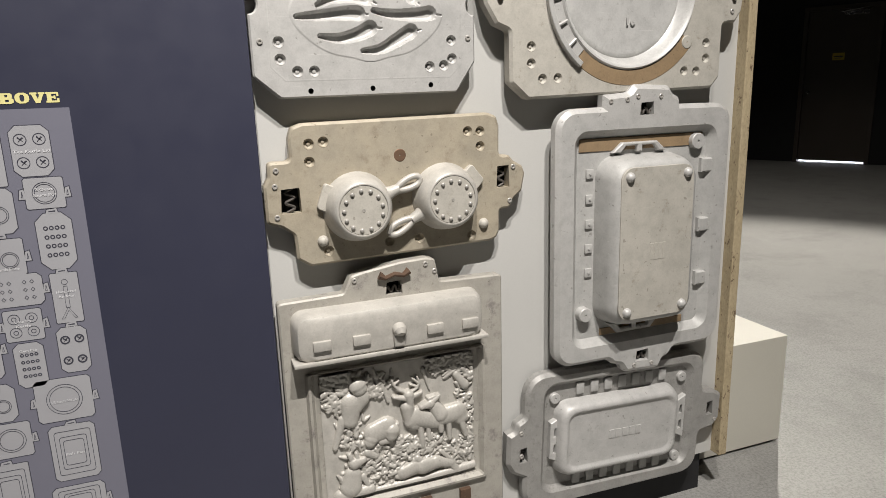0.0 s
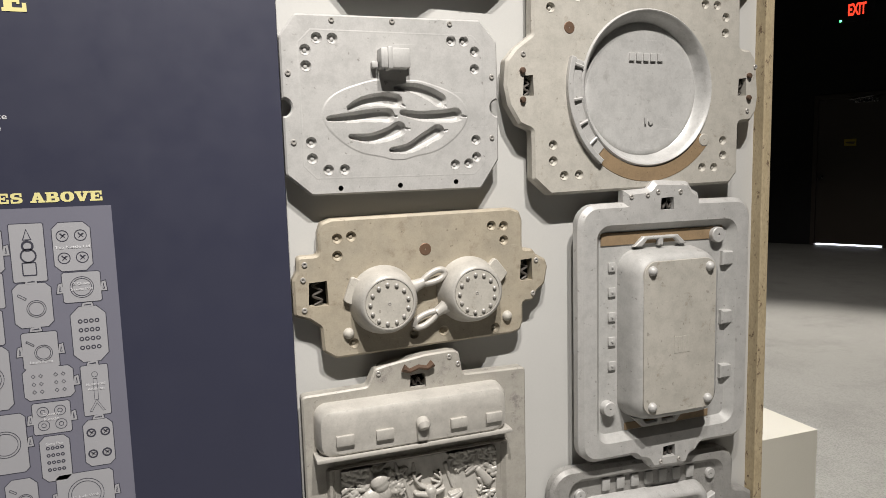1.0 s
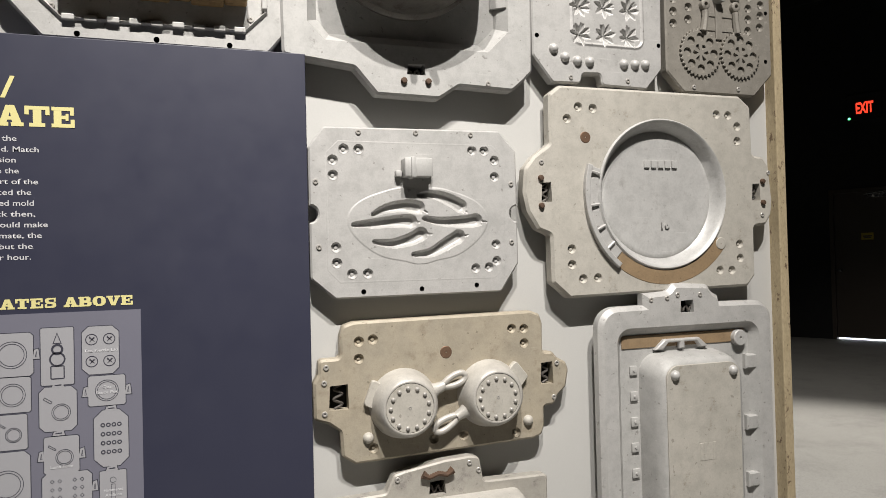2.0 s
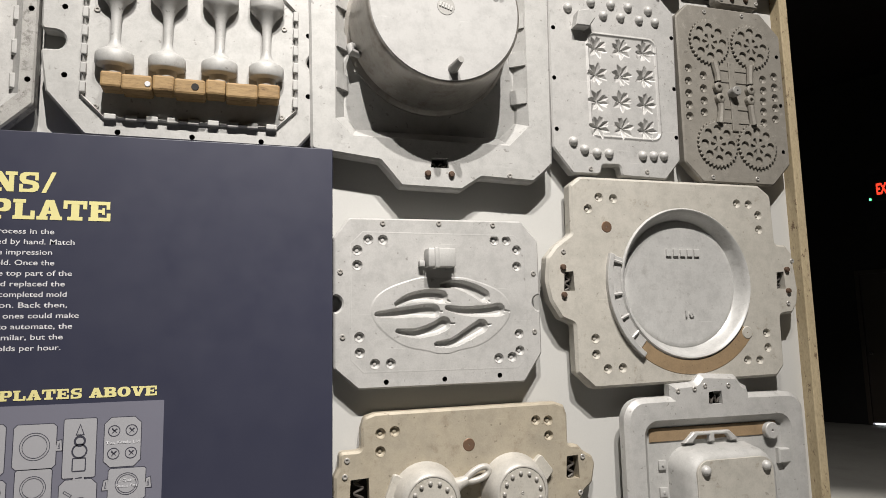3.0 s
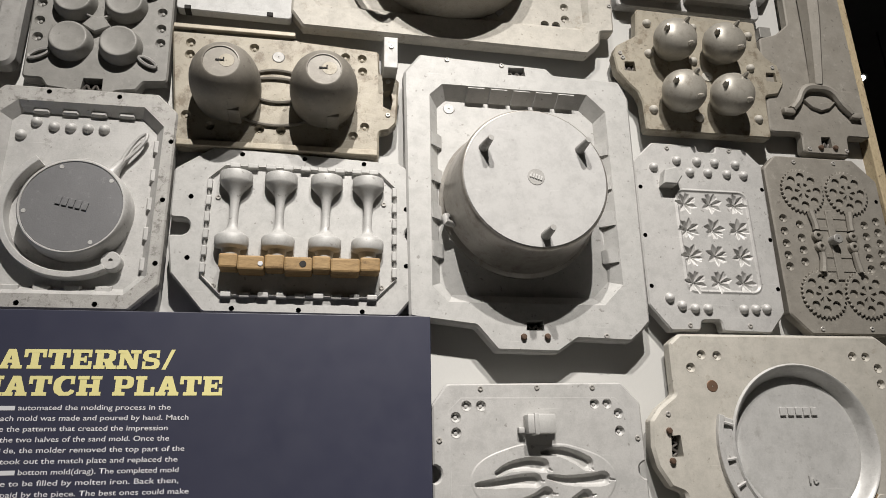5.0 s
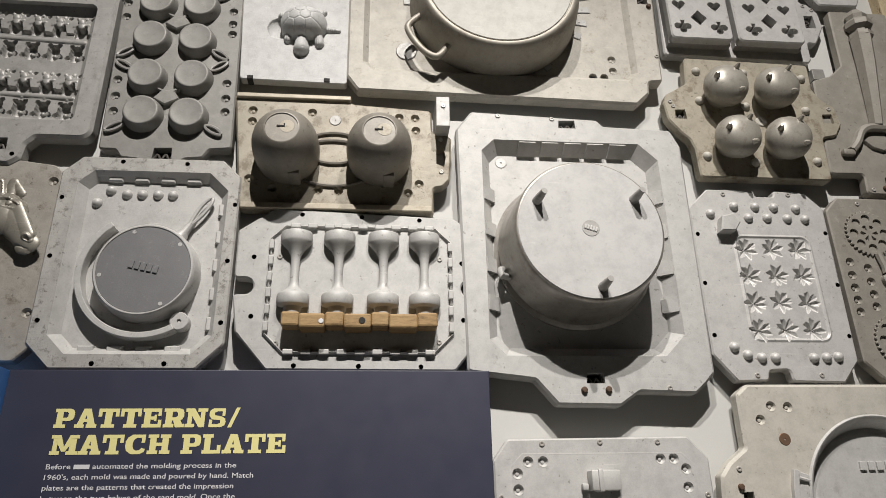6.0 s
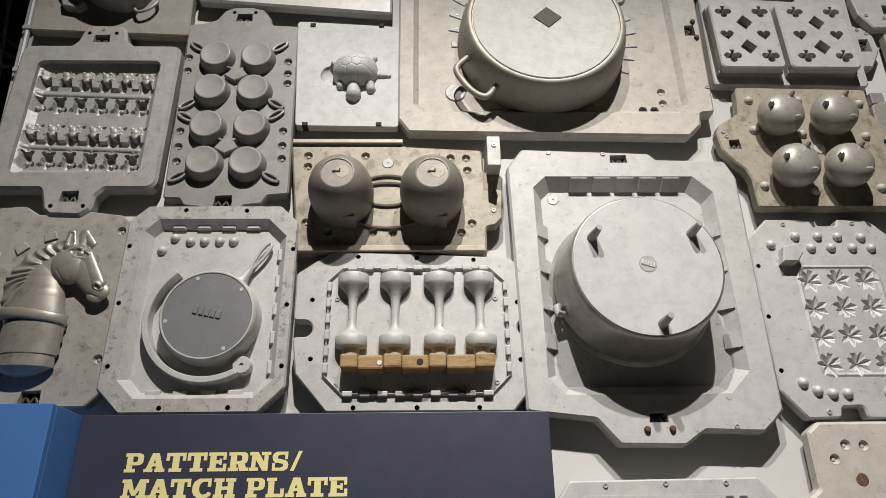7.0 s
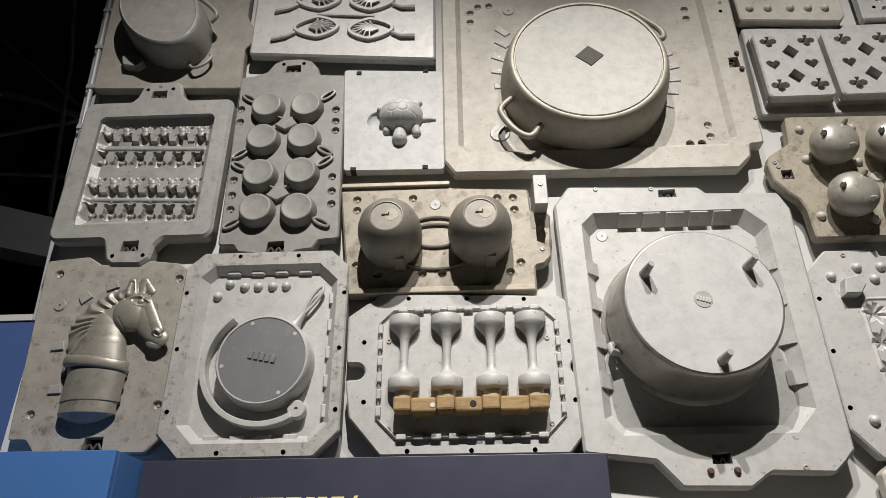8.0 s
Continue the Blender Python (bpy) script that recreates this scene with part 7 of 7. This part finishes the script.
knob = part("door_knob", far(bm), CHROME, None, "round chrome knob")
bm = bmesh.new()
box(bm, 0.47, 0.80, 0.02, 0.08, 2.17, 2.235, 0.004)
tube(bm, [(0.5, 0.03, 2.20), (0.45, -0.12, 2.21), (0.72, -0.02, 2.255)], 0.012, 8)
closer = part("door_closer", far(bm), CHROME, None, "grey door closer arm", 0)
bm = bmesh.new()
box(bm, 0.36, 0.52, 0.076, 0.081, 1.535, 1.64)
stick = part("sticker", far(bm), SIGNYELLOW, None, "small yellow warning sticker", 0)
bm = bmesh.new()
box(bm, 0.38, 0.50, 0.0745, 0.0765, 1.58, 1.598)
box(bm, 0.39, 0.49, 0.0745, 0.0765, 1.56, 1.57)
mark = part("sticker_mark", far(bm), INK, None, "dark bars on the sticker", 0)
bm = bmesh.new()
box(bm, 0.0, 0.92, 0.15, 0.17, 0.002, 0.03)
slot = part("light_slot", far(bm), glow("daylight under the door", (0.85, 0.9, 1.0), 2.5), None, "bright strip of light under the door", 0)
for o in (leafd, frm, knob, closer, stick, slot):
    o.parent = door
    o.matrix_parent_inverse = DM.inverted()
mark.parent = stick

ex = thing("exit_sign", tuple(DM @ Vector((0.45, 0.0, 3.45))), "red lit exit sign high on the black wall", "exit sign")
bm = bmesh.new()
box(bm, 0.24, 0.70, 0.0, 0.07, 3.36, 3.74, 0.006)
part("housing", far(bm), BLACKWALL, ex, "black sign housing", 0)
cu = bpy.data.curves.new("sign_letters", "FONT")
cu.body, cu.size, cu.offset, cu.resolution_u = "EXIT", 1.0, 0.03, 3
tmp = bpy.data.objects.new("sign_letters", cu)
scene.collection.objects.link(tmp)
bpy.context.view_layer.update()
me = bpy.data.meshes.new_from_object(tmp.evaluated_get(bpy.context.evaluated_depsgraph_get()))
bpy.data.objects.remove(tmp)
co = np.array([v.co[:] for v in me.vertices])
lo_x, hi_x, hi_y = co[:, 0].min(), co[:, 0].max(), co[:, 1].max()
for v in me.vertices:
    v.co = DM @ Vector((0.36 + (v.co.x - lo_x) / (hi_x - lo_x) * 0.23, -0.004, 3.45 + v.co.y / hi_y * 0.165))
me.materials.append(glow("red exit letters", (0.9, 0.045, 0.02), 1.6))
lt = new("letters", me)
lt.parent, lt.matrix_parent_inverse = ex, Matrix.Translation(ex.location).inverted()
tagged(lt, "glowing red letters")
bm = bmesh.new()
box(bm, 0.25, 0.28, -0.004, 0.004, 3.37, 3.40)
part("pilot_lamp", far(bm), glow("green pilot", (0.1, 1.0, 0.3), 4.0), ex, "tiny green pilot light", 0)

# blue wall beyond the display wall's open end, its shade put into the colour
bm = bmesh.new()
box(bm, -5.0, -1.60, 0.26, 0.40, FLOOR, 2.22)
setting("wall_blue", bm, SHADED_BLUE, "blue low wall behind the display, darkened for shade", "wall")
bm = bmesh.new()
box(bm, -5.0, -1.60, 0.255, 0.405, 2.22, 2.24)
setting("wall_blue_cap", bm, WALL, "pale cap on the blue wall", "trim")


# track lamps and roof steel
for lx, ly, lz in ((4.58, 3.0, 4.46), (4.33, 3.05, 4.73)):
    lamp = thing("track_lamp", (lx, ly, lz), "small black track lamp with a glowing face", "track lamp", "track lamps under the ceiling")
    bm = bmesh.new()
    tube(bm, [(lx + 0.03, ly + 0.03, lz + 0.12), (lx, ly, lz), (lx - 0.01, ly - 0.03, lz - 0.05)], [0.03, 0.045, 0.05], 14)
    part("head", bm, BLACKWALL, lamp, "black lamp head")
    bm = bmesh.new()
    tube(bm, [(lx - 0.01, ly - 0.031, lz - 0.051), (lx - 0.011, ly - 0.033, lz - 0.054)], 0.028, 16)
    part("face", bm, glow("warm lamp glass", (1.0, 0.93, 0.82), 12.0), lamp, "glowing lamp glass")
    bm = bmesh.new()
    tube(bm, [(lx + 0.03, ly + 0.03, lz + 0.12), (lx + 0.03, ly + 0.03, 5.2)], 0.008, 6)
    part("stem", bm, BLACKWALL, lamp, "thin black stem")
STEEL = surface("grey galvanised roof steel", (0.45, 0.45, 0.455), (0.36, 0.36, 0.365), None, 4, 200, 0.5, 0.2, 0.1)
for k, pts in enumerate(([(-3.9, 1.5, 4.36), (-3.24, 1.5, 4.25), (-2.98, 1.5, 4.18), (-2.7, 1.5, 4.05), (-2.2, 1.5, 3.75)], [(-3.7, 1.5, 5.0), (-3.39, 1.5, 4.73), (-2.76, 1.5, 4.17), (-2.3, 1.5, 3.8)], [(-3.6, 1.5, 3.9), (-3.15, 1.5, 3.93), (-2.73, 1.5, 4.01), (-2.2, 1.5, 4.1)], [(-3.6, 1.6, 3.75), (-3.08, 1.6, 3.72), (-2.74, 1.6, 3.69), (-2.2, 1.6, 3.66)], [(-2.95, 1.4, 5.2), (-2.78, 1.4, 4.39), (-2.6, 1.4, 3.1)])):
    rail = thing("roof_rail", pts[0], "dim grey steel rail under the black ceiling", "roof rail", "roof rails")
    bm = bmesh.new()
    tube(bm, pts, 0.022 if k == 0 else 0.012, 8)
    tube(bm, [pts[0], (pts[0][0], pts[0][1], 5.2)], 0.008, 6)
    part("bar", bm, STEEL, rail, "grey steel bar")


# steel post at the display wall's open end and the dim ledge behind it
post = thing("steel_post", (-1.68, 0.1, 2.2), "dim grey steel post at the open end of the display wall", "steel post")
bm = bmesh.new()
slab(bm, [(-1.652, 2.16), (-1.5915, 2.16), (-1.5915, 2.3), (-1.685, 3.74), (-1.742, 3.74)], (), 0.12, 0.15, 0.003)
part("flange", bm, STEEL, post, "dim grey steel flange", 0)
bm = bmesh.new()
tube(bm, [(-1.636, 0.105, 2.45), (-1.665, 0.105, 2.9), (-1.69, 0.105, 3.3), (-1.712, 0.105, 3.74)], 0.008, 8)
part("cable", bm, STEEL, post, "grey cable along the post")
for z in (2.83, 3.0, 3.18, 3.36):
    x = -1.636 - (z - 2.45) * 0.059
    bm = bmesh.new()
    box(bm, x - 0.016, x + 0.016, 0.094, 0.122, z - 0.008, z + 0.008, 0.002)
    part("clamp", bm, STEEL, post, "small cable clamp", 0)
DIM = surface("dim grey ledge paint", (0.03, 0.03, 0.031), (0.025, 0.025, 0.026), None, 3, 200, 0.6, 0, 0.05)
bm = bmesh.new()
loft(bm, [([(-5.0, 3.25), (-1.66, 2.43), (-1.66, 2.57), (-5.0, 3.50)], 0.42), ([(-5.0, 3.25), (-1.66, 2.43), (-1.66, 2.57), (-5.0, 3.50)], 0.30)], True, False)
setting("ledge_beam", bm, DIM, "dim grey sloping beam behind the display wall", "beam")
